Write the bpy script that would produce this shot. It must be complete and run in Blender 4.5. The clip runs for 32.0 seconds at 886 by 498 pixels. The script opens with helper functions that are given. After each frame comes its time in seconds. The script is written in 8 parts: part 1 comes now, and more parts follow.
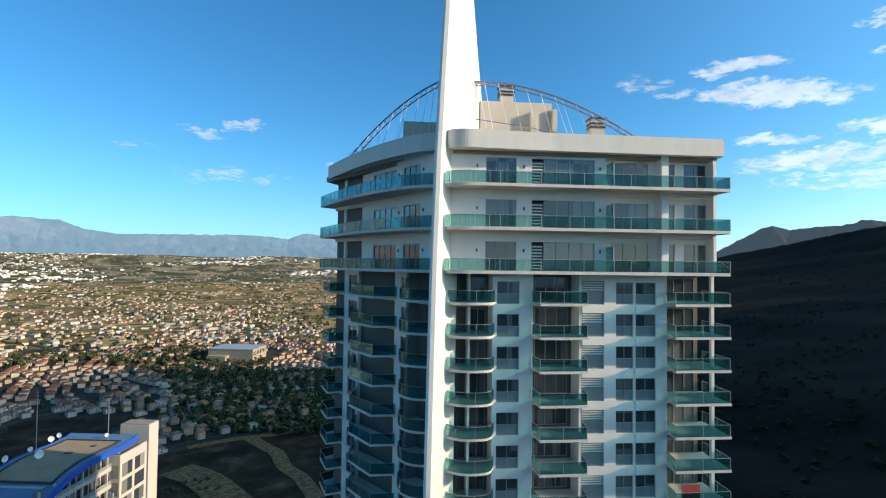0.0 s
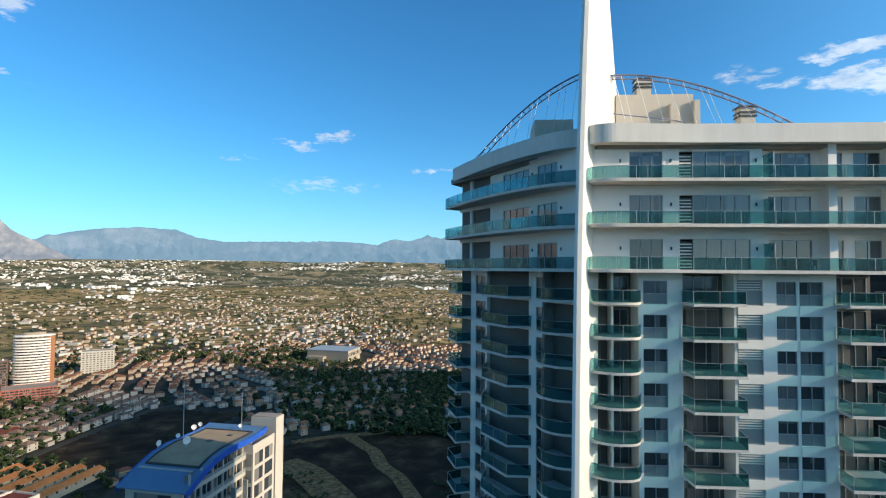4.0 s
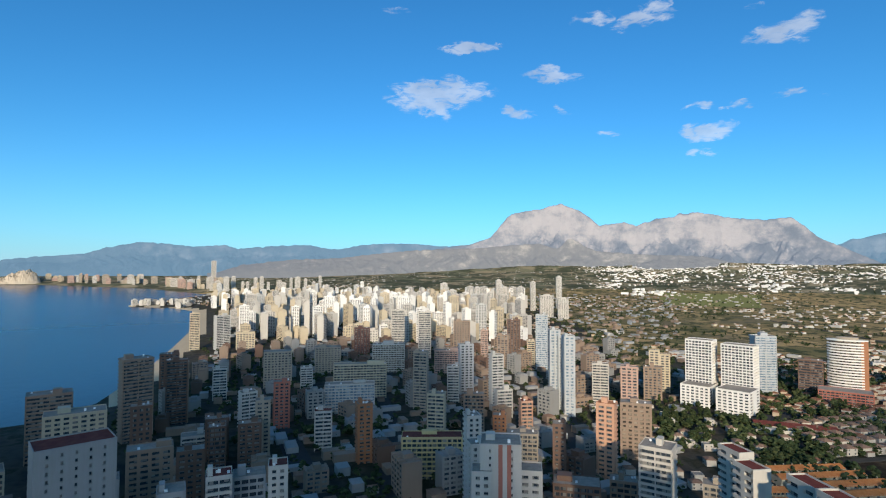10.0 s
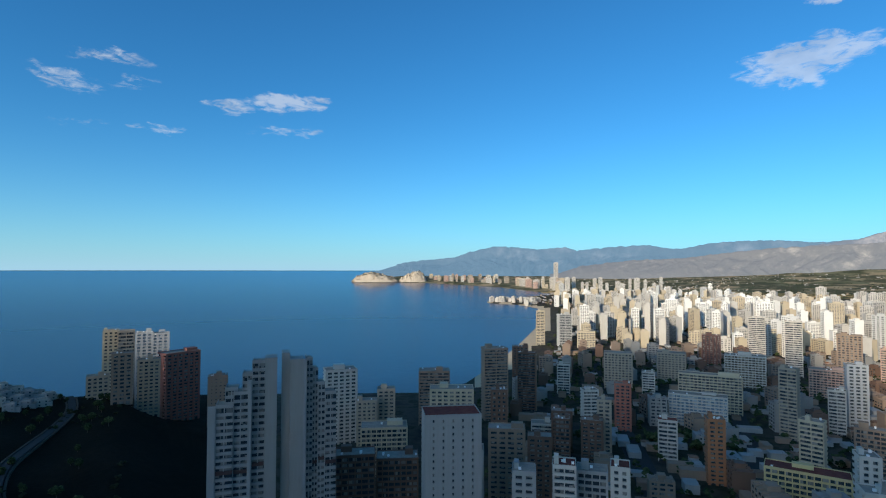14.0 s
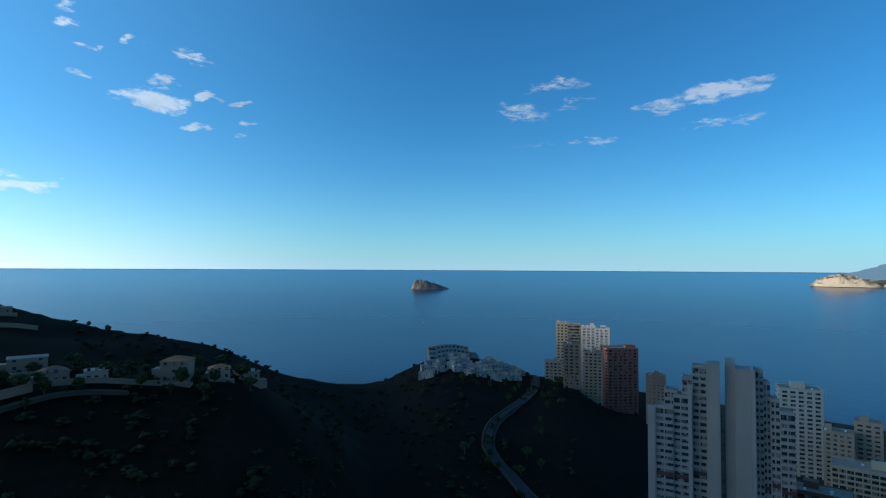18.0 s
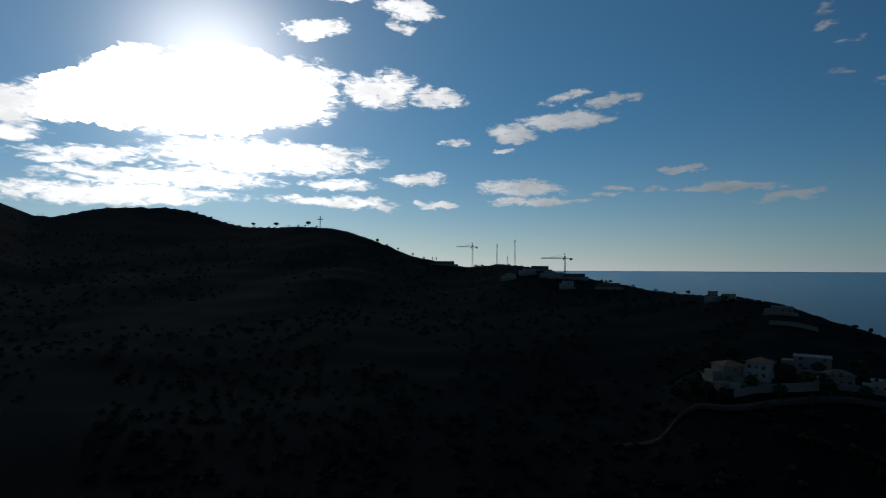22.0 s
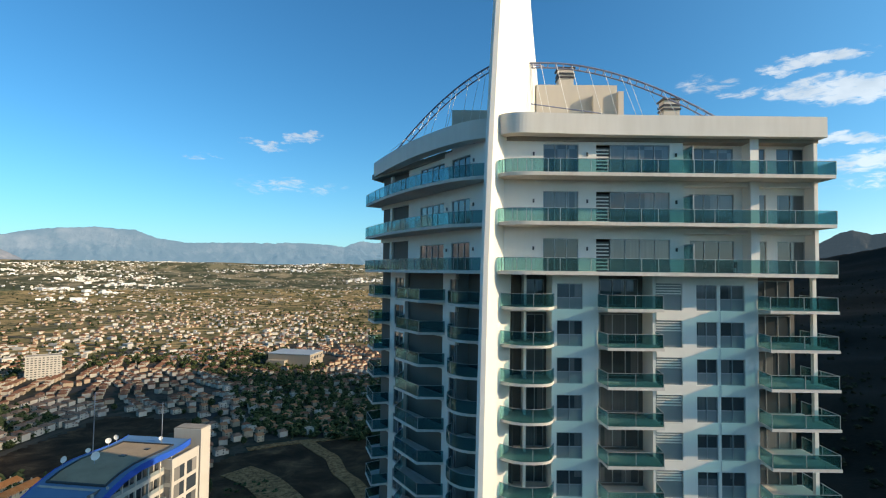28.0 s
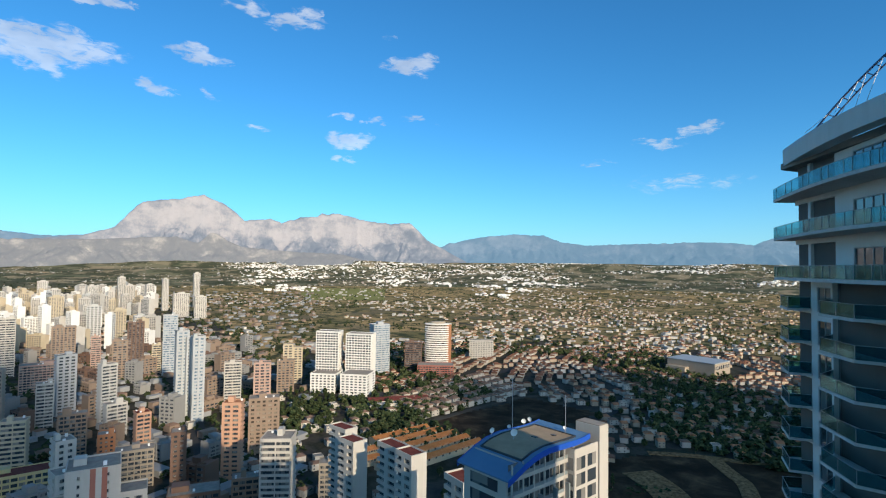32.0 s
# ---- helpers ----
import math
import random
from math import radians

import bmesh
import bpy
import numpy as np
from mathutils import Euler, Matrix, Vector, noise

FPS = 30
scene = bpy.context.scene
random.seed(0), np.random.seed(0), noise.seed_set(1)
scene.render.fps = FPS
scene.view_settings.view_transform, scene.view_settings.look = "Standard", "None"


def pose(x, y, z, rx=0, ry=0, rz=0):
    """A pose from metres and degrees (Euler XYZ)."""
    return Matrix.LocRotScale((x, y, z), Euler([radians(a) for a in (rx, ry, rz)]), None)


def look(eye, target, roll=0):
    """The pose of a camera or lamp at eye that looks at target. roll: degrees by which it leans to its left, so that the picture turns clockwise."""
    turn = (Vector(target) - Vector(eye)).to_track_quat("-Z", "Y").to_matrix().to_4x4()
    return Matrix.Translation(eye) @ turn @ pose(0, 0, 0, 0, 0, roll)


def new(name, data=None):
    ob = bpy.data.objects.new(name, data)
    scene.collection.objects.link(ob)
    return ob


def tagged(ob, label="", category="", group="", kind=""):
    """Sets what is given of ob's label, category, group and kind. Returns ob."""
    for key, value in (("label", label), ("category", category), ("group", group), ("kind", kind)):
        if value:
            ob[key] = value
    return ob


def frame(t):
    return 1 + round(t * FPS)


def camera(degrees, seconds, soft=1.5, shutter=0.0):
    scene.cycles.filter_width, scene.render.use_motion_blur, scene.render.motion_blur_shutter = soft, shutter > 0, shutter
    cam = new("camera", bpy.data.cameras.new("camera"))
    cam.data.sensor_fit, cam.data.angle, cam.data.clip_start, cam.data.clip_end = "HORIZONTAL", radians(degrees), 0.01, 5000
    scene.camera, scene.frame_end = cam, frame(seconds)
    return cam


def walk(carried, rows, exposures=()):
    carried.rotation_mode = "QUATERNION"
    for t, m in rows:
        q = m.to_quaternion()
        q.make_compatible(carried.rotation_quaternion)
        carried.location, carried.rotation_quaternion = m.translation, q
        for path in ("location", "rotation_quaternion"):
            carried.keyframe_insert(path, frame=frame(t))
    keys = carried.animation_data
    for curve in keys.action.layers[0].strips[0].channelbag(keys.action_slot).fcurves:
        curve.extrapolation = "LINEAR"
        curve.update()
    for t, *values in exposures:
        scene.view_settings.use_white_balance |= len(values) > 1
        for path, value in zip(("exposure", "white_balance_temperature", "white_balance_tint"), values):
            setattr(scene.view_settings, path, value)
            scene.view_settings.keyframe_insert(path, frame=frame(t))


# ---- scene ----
cam = camera(79.6, 32.0, soft=1.15)
PATH = [
    (0, (2.642, -0.75, 150.334), (2.62, 1.249, 150.394), 0.7),
    (0.5, (2.152, -0.595, 150.291), (2.128, 1.404, 150.354), 0.7),
    (1, (1.507, -0.54, 150.223), (1.481, 1.459, 150.288), 0.7),
    (1.5, (0.84, -0.412, 150.262), (0.706, 1.583, 150.323), 0.7),
    (2, (0.141, -0.343, 150.186), (-0.018, 1.65, 150.249), 0.8),
    (2.5, (-0.433, -0.307, 150.096), (-0.593, 1.686, 150.162), 0.8),
    (4.5, (-2.759, -1.422, 149.741), (-3.246, 0.516, 149.819), 0.5),
    (5, (-3.016, -1.664, 149.82), (-3.725, 0.205, 149.895), 0.6),
    (5.5, (-3.289, -1.916, 149.975), (-4.309, -0.197, 150.049), 0.5),
    (6, (-3.354, -2.057, 150.085), (-4.553, -0.458, 150.159), 0.5),
    (6.5, (-3.482, -2.138, 150.22), (-4.851, -0.682, 150.295), 0.4),
    (7, (-3.749, -2.019, 150.191), (-5.271, -0.724, 150.265), 0.4),
    (7.5, (-3.94, -2.104, 150.208), (-5.584, -0.968, 150.282), 0.4),
    (8, (-3.843, -2.44, 150.292), (-5.568, -1.431, 150.365), 0.4),
    (8.5, (-3.1, -2.568, 150.118), (-4.901, -1.702, 150.193), 0.2),
    (9, (-2.584, -2.635, 149.992), (-4.482, -2.009, 150.068), 0.2),
    (9.5, (-2.624, -2.644, 149.928), (-4.58, -2.233, 150.004), 0.2),
    (10, (-3.046, -2.272, 149.759), (-5.034, -2.066, 149.834), 0.2),
    (10.5, (-3.394, -2.083, 149.609), (-5.392, -2.032, 149.686), 0.1),
    (11, (-3.709, -2.172, 149.58), (-5.707, -2.119, 149.656), 0.1),
    (11.5, (-3.625, -2.115, 149.626), (-5.618, -2.271, 149.702), 0.1),
    (12, (-3.014, -1.952, 149.78), (-4.988, -2.268, 149.855), 0.1),
    (12.5, (-2.141, -1.611, 149.916), (-4.082, -2.087, 149.99), 0.1),
    (13, (-1.683, -1.445, 149.989), (-3.579, -2.077, 150.064), 0.1),
    (13.5, (-1.315, -1.391, 150.039), (-3.156, -2.169, 150.114), 0.1),
    (14, (-1.232, -1.243, 150.163), (-2.974, -2.223, 150.238), 0.1),
    (14.5, (-1.171, -1.013, 150.152), (-2.793, -2.181, 150.227), 0.1),
    (16.5, (-0.97, -0.796, 149.845), (-2.059, -2.471, 149.92), 0.2),
    (17, (-0.775, -0.962, 149.814), (-1.684, -2.742, 149.889), 0.2),
    (17.5, (-0.301, -0.995, 149.931), (-1.091, -2.831, 150.004), 0.3),
    (18, (0.199, -1.096, 150.01), (-0.362, -3.014, 150.083), 0.3),
    (18.5, (0.668, -0.994, 150.035), (0.345, -2.966, 150.106), 0.3),
    (19, (1.018, -0.68, 149.977), (0.921, -2.676, 150.046), 0.2),
    (19.5, (1.178, -0.18, 149.914), (1.318, -2.173, 149.982), 0.2),
    (20, (1.318, 0.132, 149.837), (1.792, -1.81, 149.906), 0.2),
    (20.5, (1.503, 0.252, 149.782), (2.362, -1.553, 149.853), 0.2),
    (21, (1.53, 0.246, 149.774), (2.681, -1.388, 149.847), 0.1),
    (21.5, (1.591, 0.182, 149.775), (3.01, -1.225, 149.848), 0.1),
    (22, (1.657, 0.13, 149.763), (3.308, -0.996, 149.837), 0.2),
    (22.5, (1.39, 0.161, 149.738), (3.204, -0.678, 149.81), 0.3),
    (23, (1.088, 0.259, 149.708), (3.032, -0.207, 149.78), 0.4),
    (23.5, (0.923, 0.425, 149.677), (2.918, 0.318, 149.749), 0.4),
    (24, (0.858, 0.6, 149.637), (2.842, 0.847, 149.71), 0.4),
    (24.5, (0.863, 0.806, 149.57), (2.796, 1.315, 149.64), 0.6),
    (26.5, (2.552, 2.948, 150.049), (3.584, 4.660, 150.123), 0.7),
    (27, (2.611, 3.294, 150.033), (3.240, 5.191, 150.109), 0.4),
    (27.5, (2.838, 3.752, 149.950), (3.026, 5.742, 150.025), 0.6),
    (28, (2.705, 4.068, 149.742), (2.482, 6.053, 149.827), 0.7),
    (28.5, (2.681, 4.018, 149.745), (2.056, 5.916, 149.824), 0.6),
    (29, (2.824, 4.223, 149.787), (1.837, 5.961, 149.863), 0.6),
    (29.5, (2.932, 4.391, 150.015), (1.723, 5.983, 150.087), 0.6),
    (30, (3.029, 4.531, 150.046), (1.721, 6.042, 150.119), 0.7),
    (30.5, (3.027, 4.683, 150.075), (1.723, 6.197, 150.149), 0.7),
    (31, (3.115, 4.83, 150.144), (1.779, 6.316, 150.217), 0.7),
    (31.5, (3.161, 4.901, 150.27), (1.79, 6.355, 150.343), 0.6),
    (32, (3.178, 5.072, 150.382), (1.709, 6.428, 150.453), 0.7),
]
walk(cam, [(t, look(eye, target, roll)) for t, eye, target, roll in PATH], [(0, 0.38, 6950, 11), (4.5, 0.34, 6750, 10), (6, 0.2, 6600, 10), (9, 0, 6400, 10), (13, -0.08, 6300, 10), (17, -0.1, 6250, 8), (19, -0.1, 6300, 9), (20, -0.5, 6450, 12), (20.5, -1.0, 6500, 14), (21.5, -1.9, 6850, 14), (24.5, -1.9, 6850, 14), (26.5, 0.0, 7200, 10), (28, 0.3, 7400, 11), (30, 0.2, 6700, 10), (32, 0.12, 6500, 10)])

# ---- light ----
SUN_AZ, SUN_EL = 259.4, 19.2
scene.view_settings.exposure = 0.0


def heading(az):
    """The level direction at az degrees to the left of +y."""
    return Vector((-math.sin(radians(az)), math.cos(radians(az)), 0))


sun_way = heading(SUN_AZ) * math.cos(radians(SUN_EL)) + Vector((0, 0, math.sin(radians(SUN_EL))))
sun = new("sun", bpy.data.lights.new("sun", "SUN"))
sun.data.energy, sun.data.angle, sun.data.color = 5.0, radians(0.7), (1.0, 0.85, 0.64)
sun.matrix_world = look((0, 0, 400), Vector((0, 0, 400)) - sun_way)


class Nodes:
    """Short hand for a node tree."""

    def __init__(self, tree):
        self.tree = tree
        tree.nodes.clear()

    def add(self, kind, *inputs, **settings):
        n = self.tree.nodes.new(kind)
        for key, value in settings.items():
            setattr(n, key, value)
        for i, v in enumerate(inputs):
            self.put(n.inputs[i], v)
        return n

    def put(self, socket, v):
        if v is None:
            return
        if isinstance(v, bpy.types.NodeSocket):
            self.tree.links.new(v, socket)
        else:
            socket.default_value = v

    def math(self, op, a, b=None, c=None, clamp=False):
        return self.add("ShaderNodeMath", a, b, c, operation=op, use_clamp=clamp).outputs[0]

    def vmath(self, op, a, b=None):
        return self.add("ShaderNodeVectorMath", a, b, operation=op)

    def ramp(self, fac, *stops):
        n = self.add("ShaderNodeValToRGB", fac)
        e = n.color_ramp.elements
        while len(e) < len(stops):
            e.new(0.5)
        for el, (pos, col) in zip(e, stops):
            el.position, el.color = pos, (*col, 1) if len(col) == 3 else col
        return n.outputs[0]

    def mix(self, fac, a, b, blend="MIX"):
        n = self.add("ShaderNodeMix", data_type="RGBA", blend_type=blend)
        self.put(n.inputs[0], fac)
        for sock, v in ((n.inputs[6], a), (n.inputs[7], b)):
            self.put(sock, (*v, 1) if isinstance(v, tuple) and len(v) == 3 else v)
        return n.outputs[2]

    def noise(self, vec, scale, detail=4.0, rough=0.55, distort=0.0):
        n = self.add("ShaderNodeTexNoise")
        if vec is not None:
            self.put(n.inputs["Vector"], vec)
        n.inputs["Scale"].default_value, n.inputs["Detail"].default_value = scale, detail
        n.inputs["Roughness"].default_value, n.inputs["Distortion"].default_value = rough, distort
        return n.outputs[0]


# sky: clear air with scattered flat clouds, thickest toward the sun
world = bpy.data.worlds.new("sky")
scene.world = world
world.use_nodes = True
W = Nodes(world.node_tree)
way = W.vmath("NORMALIZE", W.add("ShaderNodeTexCoord").outputs["Generated"]).outputs[0]
sep = W.add("ShaderNodeSeparateXYZ", way)
level = W.add("ShaderNodeCombineXYZ", sep.outputs[0], sep.outputs[1], W.math("MAXIMUM", sep.outputs[2], 0.012)).outputs[0]
sky = W.add("ShaderNodeTexSky", sky_type="NISHITA", sun_disc=False, sun_elevation=radians(SUN_EL), sun_rotation=radians(-SUN_AZ % 360),
            altitude=150, air_density=1.0, dust_density=0.08, ozone_density=4.0)
W.put(sky.inputs[0], level)
blue = W.mix(1.0, sky.outputs[0], (0.35, 0.99, 1.27), "MULTIPLY")
blue = W.mix(W.add("ShaderNodeMapRange", sep.outputs[2], 0.42, 0.95, 0.0, 1.0, interpolation_type="SMOOTHSTEP").outputs[0], blue, W.mix(1.0, blue, (0.5, 0.52, 0.58), "MULTIPLY"))
toward = W.vmath("DOT_PRODUCT", way, tuple(sun_way)).outputs["Value"]
ahead = W.math("MAXIMUM", toward, 0.0)
# pale haze low over the horizon, warmer and brighter below the sun
haze = W.math("POWER", W.math("SUBTRACT", 1.0, W.math("MINIMUM", W.math("MAXIMUM", sep.outputs[2], 0.0), 1.0)), 13.0)
haze_col = W.mix(W.math("POWER", ahead, 2.0), (3.6, 5.6, 7.0), (21.0, 20.5, 19.0))
clear = W.mix(W.math("MULTIPLY", haze, 0.85), blue, haze_col)
# heading and elevation, in degrees
head = W.math("MULTIPLY_ADD", W.math("ARCTAN2", sep.outputs[0], W.math("MULTIPLY", sep.outputs[1], -1.0)), 57.2958, 180.0)
elev = W.math("MULTIPLY", W.math("ARCSINE", sep.outputs[2]), 57.2958)
streak = W.noise(W.vmath("MULTIPLY", way, (1.0, 1.0, 3.2)).outputs[0], 36.0, 9.0, 0.64, 0.6)
lumps = W.noise(W.vmath("MULTIPLY", way, (1.0, 1.0, 2.0)).outputs[0], 16.0, 3.0, 0.5)
drift = W.add("ShaderNodeTexNoise")
W.put(drift.inputs["Vector"], W.vmath("MULTIPLY", way, (1.0, 1.0, 1.8)).outputs[0])
drift.inputs["Scale"].default_value, drift.inputs["Detail"].default_value = 24.0, 4.0
shift = W.vmath("MULTIPLY", W.vmath("SUBTRACT", drift.outputs["Color"], (0.5, 0.5, 0.5)).outputs[0], (5.0, 1.9, 0.0)).outputs[0]
shifts = W.add("ShaderNodeSeparateXYZ", shift)
head, elev = W.math("ADD", head, shifts.outputs[0]), W.math("ADD", elev, shifts.outputs[1])
cover = [0.0]


def puff(az, el, w, h, tilt, dense):
    """One cloud of the sky: heading, elevation, half width, half height and tilt in degrees, and how dense it is."""
    for turn in (0, 360) if az - w < 4 else (0, -360) if az + w > 356 else (0,):
        spread = W.add("ShaderNodeCombineXYZ", head, elev, cover[0]).outputs[0]
        m = W.add("ShaderNodeMapping", spread, (az + turn, el, 0.0), (0.0, 0.0, radians(tilt)), (w, h, 1e5), vector_type="TEXTURE").outputs[0]
        d = W.vmath("DOT_PRODUCT", m, m).outputs["Value"]
        cover[0] = W.math("MAXIMUM", cover[0], W.math("MULTIPLY_ADD", d, -dense, dense))


puff(10.9, 10.6, 3.2, 0.43, -2, 0.45)
puff(21.3, 13.6, 2.1, 0.68, -14, 0.7)
puff(23.1, 8.6, 6.8, 1.1, -1, 0.3)
puff(25.1, 12.6, 3.1, 0.54, 6, 0.7)
puff(31.2, 10.9, 2.3, 0.48, -1, 0.35)
puff(49.9, 15.5, 2.0, 0.45, 8, 0.4)
puff(50.7, 21.0, 3.9, 1.28, -5, 0.9)
puff(53.5, 23.6, 1.0, 0.41, 3, 0.4)
puff(54.8, 15.5, 1.4, 0.44, -5, 0.6)
puff(57.4, 11.3, 1.3, 0.45, 5, 0.6)
puff(57.7, 13.1, 3.2, 1.18, -3, 1)
puff(57.7, 15.7, 1.6, 0.43, -3, 0.6)
puff(61.9, 24.8, 1.8, 0.9, -14, 0.6)
puff(63.5, 24.2, 3.5, 0.88, -5, 0.7)
puff(66.2, 13.7, 1.6, 0.38, 4, 0.5)
puff(67.8, 24.8, 2.3, 0.67, -5, 0.6)
puff(71.4, 16.5, 1.2, 0.63, 19, 0.5)
puff(72.8, 19.9, 3.0, 1.08, 9, 0.8)
puff(76.2, 16.4, 1.9, 0.83, 15, 0.9)
puff(81.3, 22.8, 3.9, 0.72, 0, 1)
puff(84.5, 18.3, 6.3, 1.96, -3, 1)
puff(86.2, 17.2, 4.2, 1.07, 20, 0.9)
puff(89.2, 26.2, 1.9, 0.54, 5, 0.3)
puff(135.6, 14.0, 5.1, 0.6, -3, 0.4)
puff(135.7, 16.8, 5.2, 1.03, -5, 0.75)
puff(141.4, 16.0, 2.0, 0.86, -6, 0.55)
puff(147.8, 13.1, 2.3, 0.42, -2, 0.45)
puff(150.0, 16.9, 2.7, 0.59, -7, 0.3)
puff(151.6, 18.9, 4.5, 0.76, -3, 0.38)
puff(154.0, 12.8, 2.3, 0.52, -6, 0.25)
puff(155.3, 16.4, 3.7, 1.12, 10, 0.42)
puff(184.5, 14.3, 1.5, 0.37, -10, 0.7)
puff(184.8, 13.0, 1.1, 0.35, -5, 0.5)
puff(185.0, 16.1, 1.4, 0.43, -6, 0.5)
puff(188.1, 16.4, 1.4, 0.56, -6, 0.8)
puff(188.8, 19.9, 2.8, 0.67, 5, 0.6)
puff(189.0, 13.6, 1.8, 0.43, -5, 0.9)
puff(191.8, 17.3, 1.7, 0.61, -3, 0.6)
puff(192.6, 15.5, 3.6, 1.35, 4, 1)
puff(194.9, 20.4, 1.6, 0.35, -8, 0.6)
puff(197.8, 19.2, 1.5, 0.37, 5, 0.5)
puff(198.3, 16.9, 1.1, 0.38, -11, 0.5)
puff(199.4, 22.1, 1.1, 0.59, -11, 0.4)
puff(199.5, 20.7, 1.2, 0.54, -7, 0.7)
puff(202.0, 6.9, 3.3, 0.62, -8, 0.9)
puff(207.4, 7.8, 5.8, 0.56, 2, 0.9)
puff(211.3, 9.8, 2.5, 0.48, -4, 0.9)
puff(213.9, 8.0, 1.5, 0.49, -3, 0.8)
puff(217.0, 8.4, 1.7, 0.41, 0, 0.8)
puff(218.1, 17.1, 3.4, 0.76, -4, 1)
puff(218.8, 7.7, 1.7, 0.41, 0, 0.8)
puff(222.8, 15.3, 5.7, 1.08, -3, 1)
puff(223.2, 17.6, 3.2, 0.68, -12, 0.75)
puff(225.5, 7.1, 6.0, 0.57, 1, 1)
puff(226.9, 8.6, 5.8, 1.04, 1, 1)
puff(228.3, 14.1, 3.5, 1.08, 1, 1)
puff(228.9, 12.3, 1.7, 0.35, -2, 0.7)
puff(234.8, 13.2, 1.7, 0.53, -4, 0.7)
puff(236.1, 6.7, 2.9, 0.47, 1, 0.9)
puff(236.1, 17.9, 3.3, 1.19, 7, 1)
puff(238.5, 9.5, 4.0, 0.8, -2, 0.9)
puff(239.4, 26.3, 4.1, 1.21, 4, 1)
puff(240.3, 24.8, 1.9, 0.55, 6, 0.7)
puff(242.6, 18.6, 5.0, 2.24, -4, 1)
puff(246.6, 27.1, 2.5, 0.67, -4, 0.8)
puff(246.8, 8.8, 4.3, 0.81, 0, 0.9)
puff(247.1, 7.0, 8.2, 0.82, 2, 0.9)
puff(249.2, 24.0, 3.8, 1.12, -11, 1)
puff(251.5, 17.8, 6.1, 3.89, -5, 1)
puff(254.4, 11.2, 13.7, 2.14, -1, 1)
puff(262.9, 8.7, 12.0, 1.17, -2, 0.9)
puff(263.3, 16.4, 8.3, 4.38, -4, 1)
puff(265.4, 20.0, 2.6, 0.64, -1, 0.9)
puff(267.9, 6.8, 13.2, 1.3, -2, 0.95)
puff(270.1, 10.1, 5.6, 1.04, -6, 0.9)
puff(274.9, 13.6, 6.2, 2.22, -15, 1)
puff(276.0, 11.2, 4.1, 1.12, -5, 1)
puff(279.2, 9.5, 3.9, 0.81, 2, 0.9)
puff(282.2, 16.8, 5.4, 1.4, 0, 1)
puff(283.2, 12.7, 3.9, 0.9, -7, 0.9)
puff(283.6, 19.8, 3.6, 1.7, 7, 1)
puff(284.5, 15.1, 1.4, 0.46, -2, 0.7)
puff(285.3, 11.2, 3.0, 0.88, -6, 1)
puff(288.3, 12.2, 4.5, 1.09, -5, 0.9)
puff(290.1, 14.4, 2.7, 0.61, -4, 0.8)
puff(290.7, 17.9, 6.2, 1.9, 2, 1)
puff(294.0, 9.6, 6.9, 0.77, -5, 0.9)
puff(295.3, 15.6, 3.0, 0.52, 9, 0.5)
puff(296.3, 11.7, 4.8, 0.9, 2, 0.9)
puff(297.2, 16.8, 1.5, 0.48, 12, 0.8)
puff(298.1, 11.0, 2.3, 1.51, 8, 0.9)
puff(298.6, 7.5, 5.6, 0.61, -3, 0.8)
puff(298.8, 13.0, 3.2, 1.01, -2, 0.9)
puff(299.7, 8.9, 4.2, 1.04, 0, 0.9)
puff(302.4, 11.2, 0.9, 0.35, 7, 0.8)
puff(305.6, 6.6, 10.1, 1.58, -5, 0.55)
puff(306.4, 9.2, 2.5, 0.56, 6, 0.6)
puff(307.2, 10.3, 2.7, 0.57, 9, 0.8)
puff(310.3, 15.9, 8.4, 1.05, -4, 1)
puff(310.4, 14.6, 8.2, 1.04, -5, 0.85)
puff(311.6, 7.6, 20.8, 1.85, 1, 0.7)
puff(312.5, 8.5, 4.2, 0.53, -2, 0.55)
puff(312.7, 20.9, 6.4, 2.13, 1, 1)
puff(312.8, 10.8, 5.8, 1.3, -1, 0.75)
puff(313.1, 23.0, 6.9, 2.51, 7, 1)
puff(313.3, 9.6, 4.3, 0.6, 2, 0.7)
puff(315.7, 12.0, 9.2, 1.2, -2, 0.95)
puff(319.0, 20.3, 3.5, 1.28, 4, 0.6)
puff(319.3, 17.9, 2.1, 0.73, 5, 0.6)
puff(324.9, 9.8, 7.7, 1.27, -2, 0.8)
puff(328.4, 11.8, 3.7, 0.64, 4, 0.8)
puff(328.6, 15.8, 8.2, 1.39, 6, 0.95)
puff(331.2, 18.6, 4.8, 0.84, -1, 0.85)
puff(337.0, 16.7, 2.5, 0.61, -3, 0.7)
puff(339.7, 17.9, 3.5, 0.95, 8, 0.35)
thick = W.math("MULTIPLY_ADD", cover[0], 1.15, W.math("MULTIPLY_ADD", streak, 3.1, -1.6))
cloud = W.add("ShaderNodeMapRange", thick, 0.0, 0.95, 0.0, 1.0, interpolation_type="SMOOTHSTEP").outputs[0]
cloud = W.math("MULTIPLY", cloud, W.add("ShaderNodeMapRange", cover[0], 0.0, 0.3, 0.0, 1.0, interpolation_type="SMOOTHSTEP").outputs[0])
cloud = W.math("MULTIPLY", cloud, W.math("MULTIPLY_ADD", W.math("POWER", ahead, 2.0), 0.5, 0.48))
lit = W.math("MULTIPLY_ADD", W.math("POWER", ahead, 8.0), 36.0, 7.2)
lit = W.math("MULTIPLY", lit, W.add("ShaderNodeMapRange", lumps, 0.42, 0.66, 1.0, 0.72).outputs[0])
